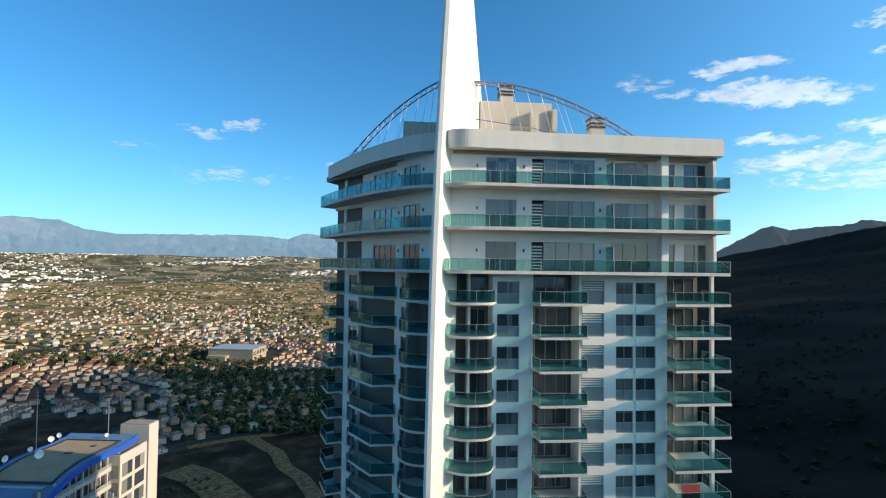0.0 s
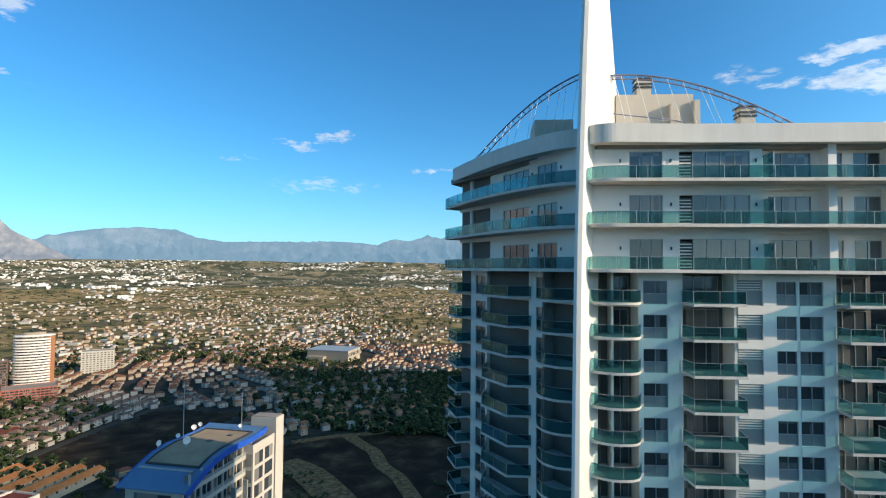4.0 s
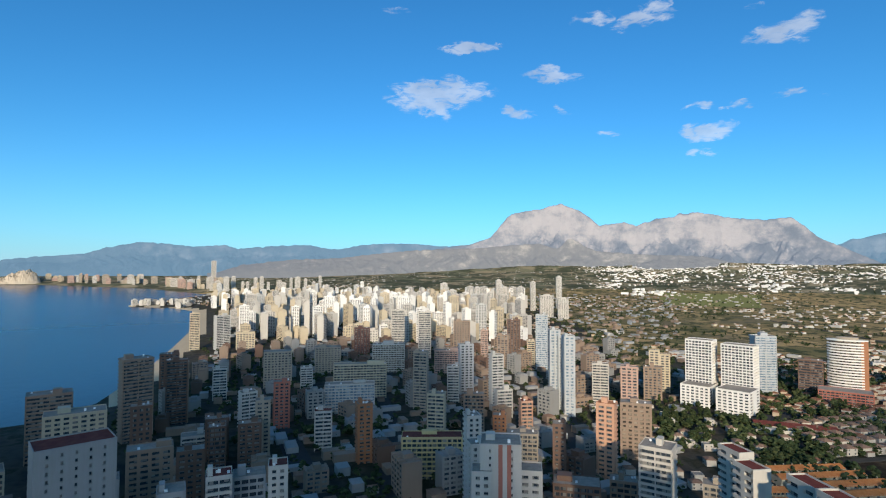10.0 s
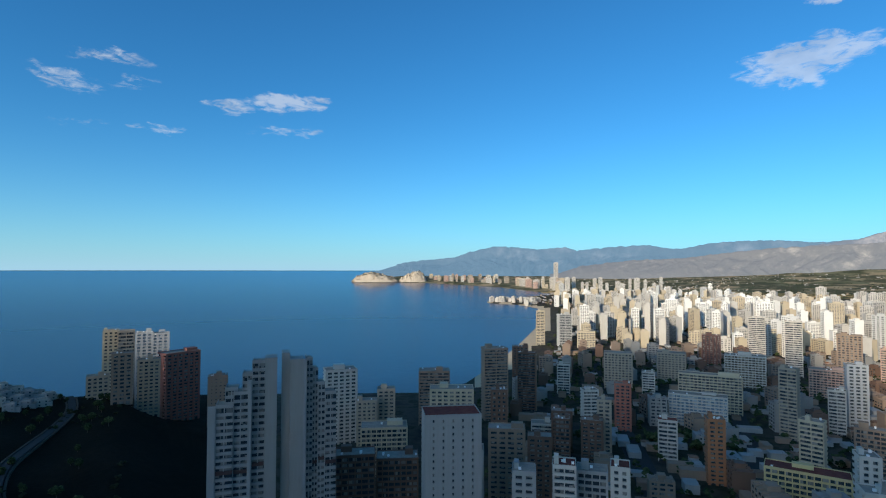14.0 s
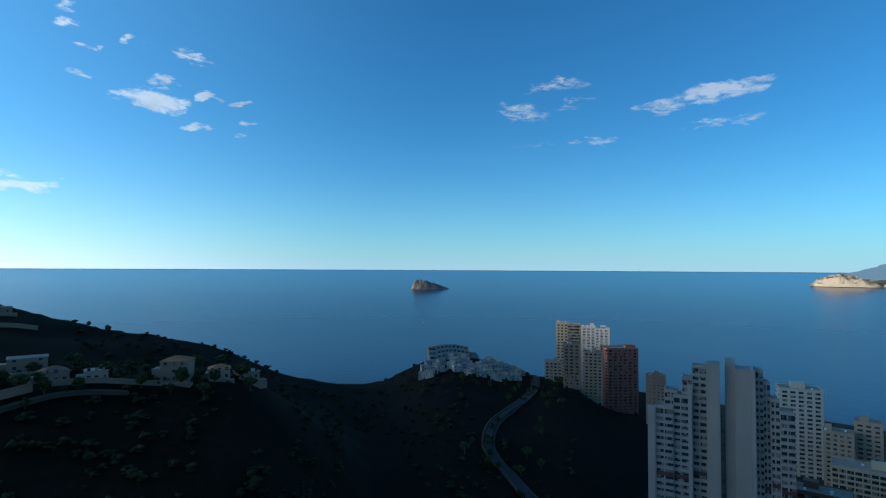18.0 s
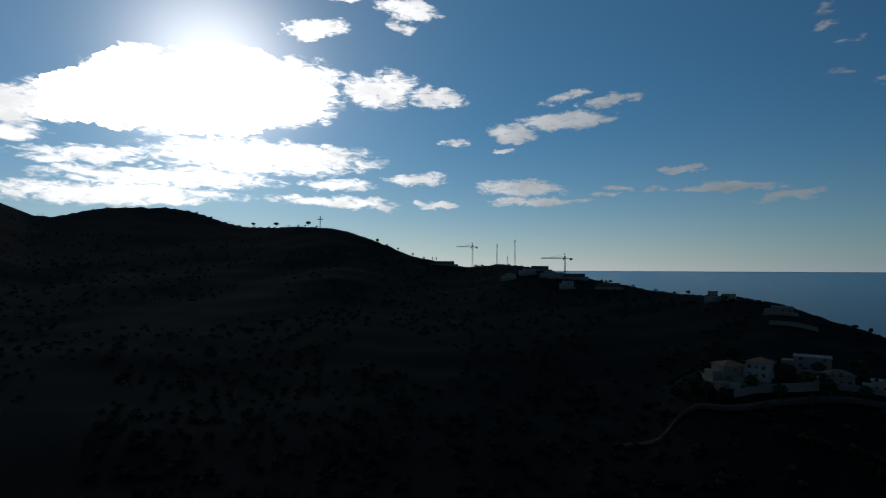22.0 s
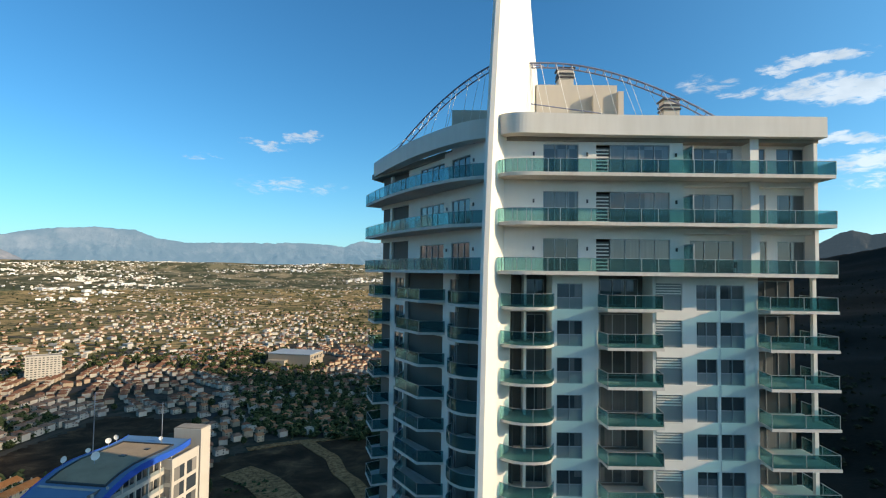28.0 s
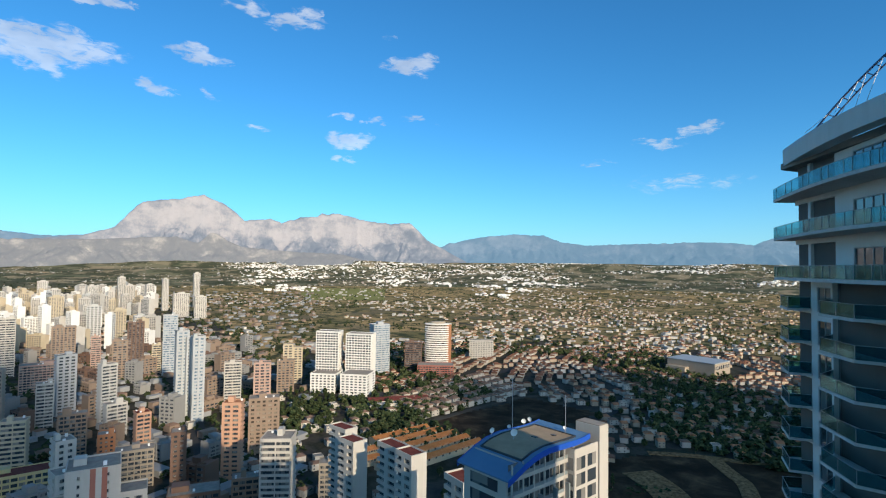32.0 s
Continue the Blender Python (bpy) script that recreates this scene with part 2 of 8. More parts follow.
cloud_col = W.vmath("SCALE", (0.97, 0.99, 1.0))
W.put(cloud_col.inputs["Scale"], lit)
body = W.mix(cloud, clear, cloud_col.outputs[0])
# the bright ring of the sun itself, seen through thin cloud, and the lighter blue on its side of the sky
glare = W.vmath("SCALE", (1.0, 0.98, 0.95))
W.put(glare.inputs["Scale"], W.math("MULTIPLY_ADD", W.math("POWER", ahead, 160.0), 26.0, W.math("MULTIPLY", W.math("POWER", ahead, 24.0), 4.0)))
side = W.vmath("SCALE", (0.32, 0.74, 1.0))
W.put(side.inputs["Scale"], W.math("MULTIPLY", W.math("POWER", ahead, 1.6), 3.0))
body = W.vmath("ADD", W.vmath("ADD", body, glare.outputs[0]).outputs[0], side.outputs[0]).outputs[0]
back = W.add("ShaderNodeBackground", body, 0.125)
W.add("ShaderNodeOutputWorld", back.outputs[0])

# ---- materials ----
MATS = {}


def material(name, build):
    if name not in MATS:
        m = bpy.data.materials.new(name)
        m.use_nodes = True
        n = Nodes(m.node_tree)
        shader = build(n)
        n.add("ShaderNodeOutputMaterial", shader)
        MATS[name] = m
    return MATS[name]


def principled(n, color, rough=0.6, metal=0.0, bump=None, strength=0.3, dist=0.02):
    p = n.add("ShaderNodeBsdfPrincipled")
    n.put(p.inputs["Base Color"], (*color, 1) if isinstance(color, tuple) else color)
    n.put(p.inputs["Roughness"], rough)
    n.put(p.inputs["Metallic"], metal)
    if isinstance(rough, float) and rough > 0.8:
        p.inputs["Specular IOR Level"].default_value = 0.06
    if bump is not None:
        b = n.add("ShaderNodeBump")
        b.inputs["Strength"].default_value, b.inputs["Distance"].default_value = strength, dist
        n.put(b.inputs["Height"], bump)
        n.put(p.inputs["Normal"], b.outputs[0])
    return p


def where(n):
    return n.add("ShaderNodeNewGeometry").outputs["Position"]


def plaster(name, color, rough=0.75, stain=0.25, size=1.0):
    """Painted render with rain streaks and slight patches."""
    def build(n):
        p = where(n)
        streak = n.noise(n.vmath("MULTIPLY", p, (1.2, 1.2, 0.12)).outputs[0], 0.8 / size, 4.0)
        patch = n.noise(p, 0.09 / size, 3.0)
        each = n.add("ShaderNodeObjectInfo").outputs["Random"]
        grime = n.math("ADD", n.math("MULTIPLY", streak, 0.6), n.math("MULTIPLY", patch, 0.5))
        fac = n.add("ShaderNodeMapRange", grime, 0.48, 0.78, 0.0, stain).outputs[0]
        fac = n.math("ADD", fac, n.math("MULTIPLY", each, 0.05))
        dark = tuple(c * k for c, k in zip(color, (0.62, 0.58, 0.52)))
        return principled(n, n.mix(fac, color, dark), rough, bump=n.noise(p, 9.0, 3.0), strength=0.12, dist=0.01).outputs[0]
    return material(name, build)


WALLS = dict(ashen=(0.26, 0.257, 0.245), white=(0.46, 0.425, 0.37), cream=(0.46, 0.38, 0.26), beige=(0.33, 0.27, 0.20), house=(0.42, 0.38, 0.32), sand=(0.38, 0.29, 0.20), bright=(0.72, 0.69, 0.63), concrete=(0.25, 0.24, 0.22), grey=(0.27, 0.27, 0.26), salmon=(0.48, 0.27, 0.17),
             brown=(0.13, 0.075, 0.05), tan=(0.24, 0.17, 0.12), brick=(0.34, 0.12, 0.08), orange=(0.32, 0.135, 0.06), maroon=(0.075, 0.035, 0.03),
             silver=(0.38, 0.39, 0.385), yellow=(0.50, 0.40, 0.19), pale=(0.42, 0.41, 0.38), pink=(0.40, 0.26, 0.20))


def wall(kind):
    return plaster("plaster_" + kind, WALLS[kind])


def glazing(name, tint, curtain, share=0.4, scale=(0.55, 0.55, 0.34)):
    """Rooms behind glass: dark panes, some with pale blinds drawn."""
    def build(n):
        p = where(n)
        cell = n.vmath("FLOOR", n.vmath("MULTIPLY", p, scale).outputs[0]).outputs[0]
        pick = n.add("ShaderNodeTexWhiteNoise", cell).outputs[0]
        drawn = n.math("LESS_THAN", pick, share)
        col = n.mix(n.math("MULTIPLY", drawn, n.math("MULTIPLY_ADD", pick, 1.2, 0.3)), tint, curtain)
        return principled(n, col, 0.12).outputs[0]
    return material(name, build)


GLAZED = glazing("glazing_dark", (0.035, 0.045, 0.055), (0.30, 0.28, 0.25))
GLAZED_WARM = glazing("glazing_warm", (0.05, 0.042, 0.035), (0.30, 0.25, 0.19), 0.5)
GLAZED_BLUE = glazing("glazing_blue", (0.12, 0.17, 0.22), (0.40, 0.44, 0.46), 0.5)


def roofing(name, color, other, scale=3.0, rough=0.85):
    def build(n):
        p = where(n)
        f = n.ramp(n.noise(p, 0.35, 5.0), (0.3, color), (0.7, other))
        fine_grain = n.noise(p, scale, 4.0)
        return principled(n, n.mix(n.math("MULTIPLY", fine_grain, 0.35), f, tuple(c * 0.5 for c in color)), rough, bump=fine_grain, strength=0.4, dist=0.05).outputs[0]
    return material(name, build)


ROOF_GREY = roofing("roof_gravel", (0.25, 0.22, 0.19), (0.36, 0.32, 0.27))
ROOF_RED = roofing("roof_red_felt", (0.13, 0.035, 0.03), (0.19, 0.06, 0.045))
ROOF_TILE = roofing("roof_terracotta", (0.36, 0.15, 0.075), (0.45, 0.22, 0.12))
ROOF_BROWN = roofing("roof_brown_tile", (0.20, 0.12, 0.085), (0.27, 0.18, 0.13))
METAL_DARK = material("dark_metal", lambda n: principled(n, n.mix(n.noise(where(n), 4.0), (0.05, 0.05, 0.055), (0.09, 0.085, 0.08)), 0.5, 0.6).outputs[0])
STEEL = material("galvanised_steel", lambda n: principled(n, n.mix(n.noise(where(n), 3.0), (0.36, 0.37, 0.40), (0.48, 0.48, 0.50)), 0.45, 0.7).outputs[0])
DISH = material("dish_white", lambda n: principled(n, n.mix(n.noise(where(n), 3.0), (0.66, 0.66, 0.64), (0.76, 0.75, 0.72)), 0.5).outputs[0])


# ---- mesh helpers ----
def box_data(boxes):
    """Vertices and faces of boxes given as x0, x1, y0, y1, z0, z1."""
    v, f = [], []
    for x0, x1, y0, y1, z0, z1 in boxes:
        k = len(v)
        v += [(x, y, z) for z in (z0, z1) for x, y in ((x0, y0), (x1, y0), (x1, y1), (x0, y1))]
        f += [(k, k + 3, k + 2, k + 1), (k + 4, k + 5, k + 6, k + 7), (k, k + 1, k + 5, k + 4), (k + 1, k + 2, k + 6, k + 5), (k + 2, k + 3, k + 7, k + 6), (k + 3, k, k + 4, k + 7)]
    return v, f


def mesh(name, v, f, *mats, smooth=False):
    me = bpy.data.meshes.new(name)
    me.from_pydata([tuple(p) for p in v], [], [tuple(q) for q in f])
    for m in mats:
        me.materials.append(m)
    if smooth:
        me.polygons.foreach_set("use_smooth", [True] * len(me.polygons))
    me.update()
    return me


def boxes(name, mat, *bs):
    return mesh(name, *box_data(bs), mat)


def slab_data(outline, z0, z1):
    """A plate from an outline (any turn), seen from above."""
    area = sum(a[0] * b[1] - b[0] * a[1] for a, b in zip(outline, outline[1:] + outline[:1]))
    pts = outline if area > 0 else outline[::-1]
    n = len(pts)
    v = [(x, y, z0) for x, y in pts] + [(x, y, z1) for x, y in pts]
    f = [tuple(range(n, 2 * n)), tuple(range(n - 1, -1, -1))] + [(i, (i + 1) % n, n + (i + 1) % n, n + i) for i in range(n)]
    return v, f


def joined(*datas):
    v, f = [], []
    for dv, df in datas:
        k = len(v)
        v += dv
        f += [tuple(i + k for i in q) for q in df]
    return v, f


def tube_data(points, radius, sides=6):
    """A tube along points."""
    pts = [Vector(p) for p in points]
    v, f = [], []
    for i, p in enumerate(pts):
        t = (pts[min(i + 1, len(pts) - 1)] - pts[max(i - 1, 0)]).normalized()
        a = t.cross(Vector((0, 0, 1)) if abs(t.z) < 0.9 else Vector((1, 0, 0))).normalized()
        b = t.cross(a)
        r = radius[i] if isinstance(radius, (list, tuple)) else radius
        v += [tuple(p + (a * math.cos(6.2832 * k / sides) + b * math.sin(6.2832 * k / sides)) * r) for k in range(sides)]
        if i:
            o, q = (i - 1) * sides, i * sides
            f += [(o + k, o + (k + 1) % sides, q + (k + 1) % sides, q + k) for k in range(sides)]
    f += [tuple(range(sides))[::-1], tuple(range(len(v) - sides, len(v)))]
    return v, f


def part(name, me, parent, m=None, label=""):
    """One mesh object under a thing or a part."""
    ob = new(name, me)
    ob.parent = parent
    if m is not None:
        ob.matrix_basis = m
    if label:
        ob["label"] = label
    return ob


def thing(name, m, label, category, group="", kind=""):
    ob = new(name)
    ob.matrix_basis = m
    return tagged(ob, label, category, group, kind)


def single(name, me, m, label, category, group="", kind=""):
    ob = new(name, me)
    ob.matrix_basis = m
    return tagged(ob, label, category, group, kind)


# ---- the lie of the land ----
EYE_Z = 150.0
# ridge: heading, elevation of the skyline, distance
RIDGE = np.array([(146, -13.2, 480), (150, -11.9, 500), (155, -11.0, 570), (160, -9.4, 600), (164, -9.0, 600), (168, -10.9, 600), (172, -12.6, 560), (180, -10.9, 500), (184.5, -8.7, 460),
                  (189, -7.1, 450), (196, -5.6, 470), (201, -4.0, 490), (203, -3.1, 500), (206, -2.6, 530), (211, -2.4, 590), (215, -2.0, 640), (218, -1.3, 680), (221, -0.5, 720), (224.5, 0.4, 770)])
RIDGE = np.vstack([RIDGE, [(227.5, 0.95, 800), (230, 0.5, 820), (233, 0.15, 850), (237, 0.9, 870), (240, 1.7, 900), (243.6, 3.2, 940), (246.5, 4.2, 980), (250, 4.4, 1010), (256, 4.1, 1120), (258, 4.6, 1200), (262, 5.8, 1300)]])
RIDGE = np.vstack([RIDGE, [(267.6, 5.6, 1350), (270, 5.1, 1400), (272.8, 4.1, 1450), (276.7, 5.9, 1480), (279, 7.6, 1500), (281.4, 8.4, 1500), (286.7, 9.2, 1520), (292, 7.6, 1560), (295.5, 5.8, 1600), (298, 5.2, 1650)]])
RIDGE = np.vstack([RIDGE, [(303, 4.75, 1720), (307.7, 4.6, 1760), (312, 4.6, 1800), (314.4, 4.0, 1840), (317, 4.05, 1860), (319.5, 3.9, 1900), (322, 3.6, 1950), (325, 2.9, 2000), (328, 2.2, 2050), (331, 1.6, 2100), (333, 1.1, 2100), (340, -1.2, 2100), (350, -3.5, 2000), (360, -4.4, 1900)]])
NEAR = np.array([(0, 38), (30, 30), (60, 12), (90, 10), (130, 10), (150, 16), (165, 30), (180, 52), (200, 66), (225, 72), (250, 76), (300, 78), (330, 60), (345, 46), (360, 38)], float)
SHORE = [(240, 1700), (225, 1150), (217, 900), (205, 760), (195, 700), (185, 720), (180, 700), (172, 690), (165, 760), (158, 760), (150, 735), (140, 690), (130, 660), (121.7, 654), (117, 707),
         (113.5, 872), (111.1, 1105), (109.6, 1370), (109.0, 1750), (109.3, 2062), (111, 2250), (115.1, 2384), (114.3, 2520), (109.9, 3000), (107.5, 3240), (109.3, 3560), (113.5, 4470), (122.4, 6050)]
SHORE += [(126.3, 6140), (129.4, 7100), (126, 9000), (124, 13000), (122, 60000), (90, 60000), (45, 60000), (0, 60000), (315, 60000), (300, 8000), (270, 3600)]
SHORE_XY = np.array([(-math.sin(radians(a)) * r, math.cos(radians(a)) * r) for a, r in SHORE])


def shore_distance(x, y):
    """Metres inland (negative at sea)."""
    x, y = np.asarray(x, float), np.asarray(y, float)
    best, inside = np.full(x.shape, 1e12), np.zeros(x.shape, bool)
    for (ax, ay), (bx, by) in zip(SHORE_XY, np.roll(SHORE_XY, -1, 0)):
        ex, ey = bx - ax, by - ay
        t = np.clip(((x - ax) * ex + (y - ay) * ey) / (ex * ex + ey * ey), 0, 1)
        best = np.minimum(best, (x - ax - t * ex) ** 2 + (y - ay - t * ey) ** 2)
        cross = (ay > y) != (by > y)
        with np.errstate(divide="ignore", invalid="ignore"):
            inside ^= cross & (x < ex * (y - ay) / np.where(ey == 0, 1e-9, ey) + ax)
    return np.sqrt(best) * np.where(inside, 1, -1)


def waves(x, y, size, seed):
    """Cheap smooth relief between -1 and 1."""
    out = 0
    rng = np.random.RandomState(seed)
    for k in range(7):
        a, p, q = rng.uniform(0, 6.28), rng.uniform(0, 6.28), rng.uniform(0.6, 1.7)
        out = out + np.sin((x * math.cos(a) + y * math.sin(a)) * q * 6.28 / size + p + 1.3 * np.sin((x * math.sin(a) - y * math.cos(a)) * 3.1 / size))
    return out / 4.0


def land(x, y):
    """Height of the ground in true metres."""
    x, y = np.asarray(x, float), np.asarray(y, float)
    r = np.hypot(x, y)
    az = np.degrees(np.arctan2(-x, y)) % 360
    near = sum(np.interp(az + d, NEAR[:, 0], NEAR[:, 1], period=360) for d in (-6, -2, 2, 6)) / 4
    near = 42 + (near - 42) * np.clip(r / 120, 0, 1)
    shore = shore_distance(x, y)
    inland = np.clip((100 - np.where(az > 220, az - 360, az)) / 26, 0, 1) * np.clip((np.where(az > 220, az - 360, az) + 40) / 15, 0, 1)
    plain = 5 + np.clip((r - 2500) * 0.004, 0, 120) + inland * np.interp(r, [2500, 3500, 5000, 7000, 9000, 12000], [0, 14, 45, 120, 205, 205]) + inland * waves(x, y, 2600, 33) * 26 * np.clip((r - 3800) / 4000, 0, 1)
    flat = plain + (near - 5) * np.exp(-((r / 230) ** 2)) * np.clip(1 - r / 900, 0, 1)
    el, rad = (sum(np.interp(az + d, RIDGE[:, 0], RIDGE[:, k]) for d in (-1.2, -0.4, 0.4, 1.2)) / 4 for k in (1, 2))
    top = EYE_Z + rad * np.tan(np.radians(el))
    t = np.clip(r / rad, 0, 1)
    rise = near + (top - near) * t ** (1 + 1.3 * np.clip((top - near - 30) / 60, 0, 1))
    rise = rise + waves(x, y, 260, 3) * 4 * np.clip(r / 250, 0, 1) * np.clip((rad - r) / 250, 0, 1) + waves(x, y, 90, 8) * 1.0 * np.clip(r / 150, 0, 1)
    # the spur that carries the villas
    side = np.clip((az - 160) / 26, 0, 1) * np.clip((226 - az) / 16, 0, 1)
    spur = (150 - 262 * np.tan(np.radians(sum(np.interp(az + d, [180, 183, 190, 197, 202, 208, 212, 218], [11.7, 11.3, 10.5, 9.9, 9.3, 9.8, 10.6, 11.5]) for d in (-2, 0, 2)) / 3)) - 0.32 * np.clip(np.abs(r - 268) - 22, 0, 1e9)) * (side * side * (3 - 2 * side))
    spur = spur + waves(x, y, 55, 8)
    rise = np.maximum(rise, spur) + 2.5 * np.exp(-np.abs(rise - spur) / 6.0)
    fall = top - (r - rad) * 0.33 + waves(x, y, 55, 8) * 1.6
    hill = np.where(r < rad, rise, fall)
    on_hill = np.clip((az - 138) / 14, 0, 1)
    on_hill = on_hill * on_hill * (3 - 2 * on_hill)
    z = flat * (1 - on_hill) + np.maximum(hill, np.where(r > rad, plain, -1e9)) * on_hill
    edge = np.clip(shore * 0.09, -12, 1e9)
    return np.minimum(z, np.where(shore < 0, edge, edge * 1.0 + np.where(az > 146, shore * 0.7, 0)))


# distance is drawn in beyond 1.5 km, along the lines of sight from the middle of the path, so that the farthest ranges stand 4.85 km off
NEAR_R = np.linspace(1500, 4850, 400)
TRUE_R = NEAR_R / (1 - 133 / 150 * ((NEAR_R - 1500) / 3350) ** 2)


def drawn_in(x, y, z):
    r = np.hypot(x, y)
    s = np.where(r < 1500, 1.0, np.interp(r, TRUE_R, NEAR_R) / np.maximum(r, 1))
    return x * s, y * s, EYE_Z + (z - EYE_Z) * s, s


def at(az, r):
    d = heading(az)
    return d.x * r, d.y * r


def place(x, y, z=None, turn=0.0):
    """A pose on the ground at true metres, and its shrinking with distance."""
    if z is None:
        z = float(land(x, y))
    X, Y, Z, s = (float(v) for v in drawn_in(x, y, z))
    return Matrix.Translation((X, Y, Z)) @ Matrix.Rotation(radians(turn), 4, "Z") @ Matrix.Scale(s, 4)


def polar_sheet(name, azs, rs, z_of, mats, pick=None):
    """A sheet of ground over headings and distances."""
    A, R = np.meshgrid(np.radians(azs), rs, indexing="ij")
    x, y = -np.sin(A) * R, np.cos(A) * R
    z = z_of(x, y)
    X, Y, Z, _ = drawn_in(x, y, z)
    n, m = len(azs), len(rs)
    v = np.stack([X, Y, Z], -1).reshape(-1, 3)
    i = np.arange(n * m).reshape(n, m)
    f = np.stack([i[:-1, :-1], i[:-1, 1:], i[1:, 1:], i[1:, :-1]], -1).reshape(-1, 4)[:, ::-1]
    me = bpy.data.meshes.new(name)
    me.from_pydata(v.tolist(), [], f.tolist())
    for k in mats:
        me.materials.append(k)
    if pick is not None:
        cx, cy = ((q[:-1, :-1] + q[1:, 1:]) / 2 for q in (x, y))
        me.polygons.foreach_set("material_index", pick(cx.ravel(), cy.ravel()).astype(np.int32))
    me.polygons.foreach_set("use_smooth", [True] * len(me.polygons))
    me.update()
    return new(name, me)


def scrub_shader(n):
    p = where(n)
    bush = n.add("ShaderNodeTexVoronoi")
    n.put(bush.inputs["Vector"], p)
    bush.inputs["Scale"].default_value = 0.28
    cover = n.math("MULTIPLY_ADD", n.noise(p, 0.02, 4.0), 1.4, n.math("MULTIPLY", bush.outputs[0], -0.45))
    # tones set far below real scrub, so the slope's backlit shade is in them
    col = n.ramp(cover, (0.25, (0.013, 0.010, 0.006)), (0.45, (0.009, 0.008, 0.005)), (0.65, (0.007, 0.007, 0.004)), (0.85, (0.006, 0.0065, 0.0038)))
    return principled(n, col, 0.95, bump=n.noise(p, 0.6, 5.0), strength=0.5, dist=0.5).outputs[0]


def field_shader(n):
    p = where(n)
    plot = n.add("ShaderNodeTexVoronoi")
    n.put(plot.inputs["Vector"], n.vmath("MULTIPLY", p, (1.0, 1.0, 0.0)).outputs[0])
    plot.inputs["Scale"].default_value = 0.012
    kind = n.add("ShaderNodeSeparateColor", plot.outputs["Color"]).outputs[0]
    crop = n.ramp(kind, (0.1, (0.42, 0.285, 0.13)), (0.35, (0.27, 0.19, 0.085)), (0.6, (0.14, 0.125, 0.052)), (0.85, (0.37, 0.26, 0.12)))
    trees = n.add("ShaderNodeMapRange", n.noise(p, 0.03, 6.0, 0.65), 0.49, 0.57, 0.0, 0.92).outputs[0]
    col = n.mix(trees, crop, n.mix(n.noise(p, 0.3), (0.022, 0.034, 0.014), (0.05, 0.06, 0.028)))
    bare = n.add("ShaderNodeMapRange", n.noise(p, 0.006, 3.0), 0.56, 0.66, 0.0, 0.7).outputs[0]
    col = n.mix(bare, col, (0.16, 0.13, 0.08))
    return principled(n, col, 0.95, bump=n.noise(p, 0.25, 4.0), strength=0.4, dist=0.8).outputs[0]


def town_shader(n):
    p = where(n)
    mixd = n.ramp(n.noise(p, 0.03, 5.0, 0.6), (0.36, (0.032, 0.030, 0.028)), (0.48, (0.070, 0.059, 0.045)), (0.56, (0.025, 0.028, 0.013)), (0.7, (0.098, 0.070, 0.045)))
    grain = n.noise(p, 0.5, 4.0)
    return principled(n, n.mix(n.math("MULTIPLY", grain, 0.4), mixd, (0.05, 0.05, 0.045)), 0.9, bump=grain, strength=0.3, dist=0.3).outputs[0]


def dirt_shader(n):
    p = where(n)
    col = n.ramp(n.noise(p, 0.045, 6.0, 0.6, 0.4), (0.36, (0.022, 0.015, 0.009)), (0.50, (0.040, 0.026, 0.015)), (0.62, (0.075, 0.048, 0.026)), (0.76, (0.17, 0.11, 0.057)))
    return principled(n, col, 0.95, bump=n.noise(p, 0.4, 5.0), strength=0.6, dist=0.6).outputs[0]


def far_field_shader(n):
    """The plain far inland."""
    p = where(n)
    plot = n.add("ShaderNodeTexVoronoi")
    n.put(plot.inputs["Vector"], n.vmath("MULTIPLY", p, (1.0, 1.0, 0.0)).outputs[0])
    plot.inputs["Scale"].default_value = 0.009
    kind = n.add("ShaderNodeSeparateColor", plot.outputs["Color"]).outputs[0]
    crop = n.ramp(kind, (0.1, (0.30, 0.24, 0.15)), (0.35, (0.18, 0.16, 0.10)), (0.6, (0.11, 0.12, 0.07)), (0.85, (0.26, 0.21, 0.13)))
    trees = n.add("ShaderNodeMapRange", n.noise(n.vmath("MULTIPLY", p, (1.0, 0.8, 1.0)).outputs[0], 0.011, 7.0, 0.66), 0.45, 0.54, 0.0, 0.9).outputs[0]
    s = principled(n, n.mix(trees, crop, n.mix(n.noise(p, 0.08), (0.03, 0.04, 0.022), (0.07, 0.075, 0.045))), 0.95)
    return s.outputs[0]


FAR_FIELD = material("far_fields", far_field_shader)
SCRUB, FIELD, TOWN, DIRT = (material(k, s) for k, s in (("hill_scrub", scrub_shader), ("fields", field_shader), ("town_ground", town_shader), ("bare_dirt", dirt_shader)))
MEADOW = material("green_crop", lambda n: principled(n, n.mix(n.noise(where(n), 0.02, 5.0), (0.17, 0.19, 0.055), (0.24, 0.22, 0.085)), 0.95).outputs[0])
SAND = material("beach_sand", lambda n: principled(n, n.mix(n.noise(where(n), 0.05, 5.0), (0.42, 0.33, 0.22), (0.52, 0.43, 0.30)), 0.95).outputs[0])


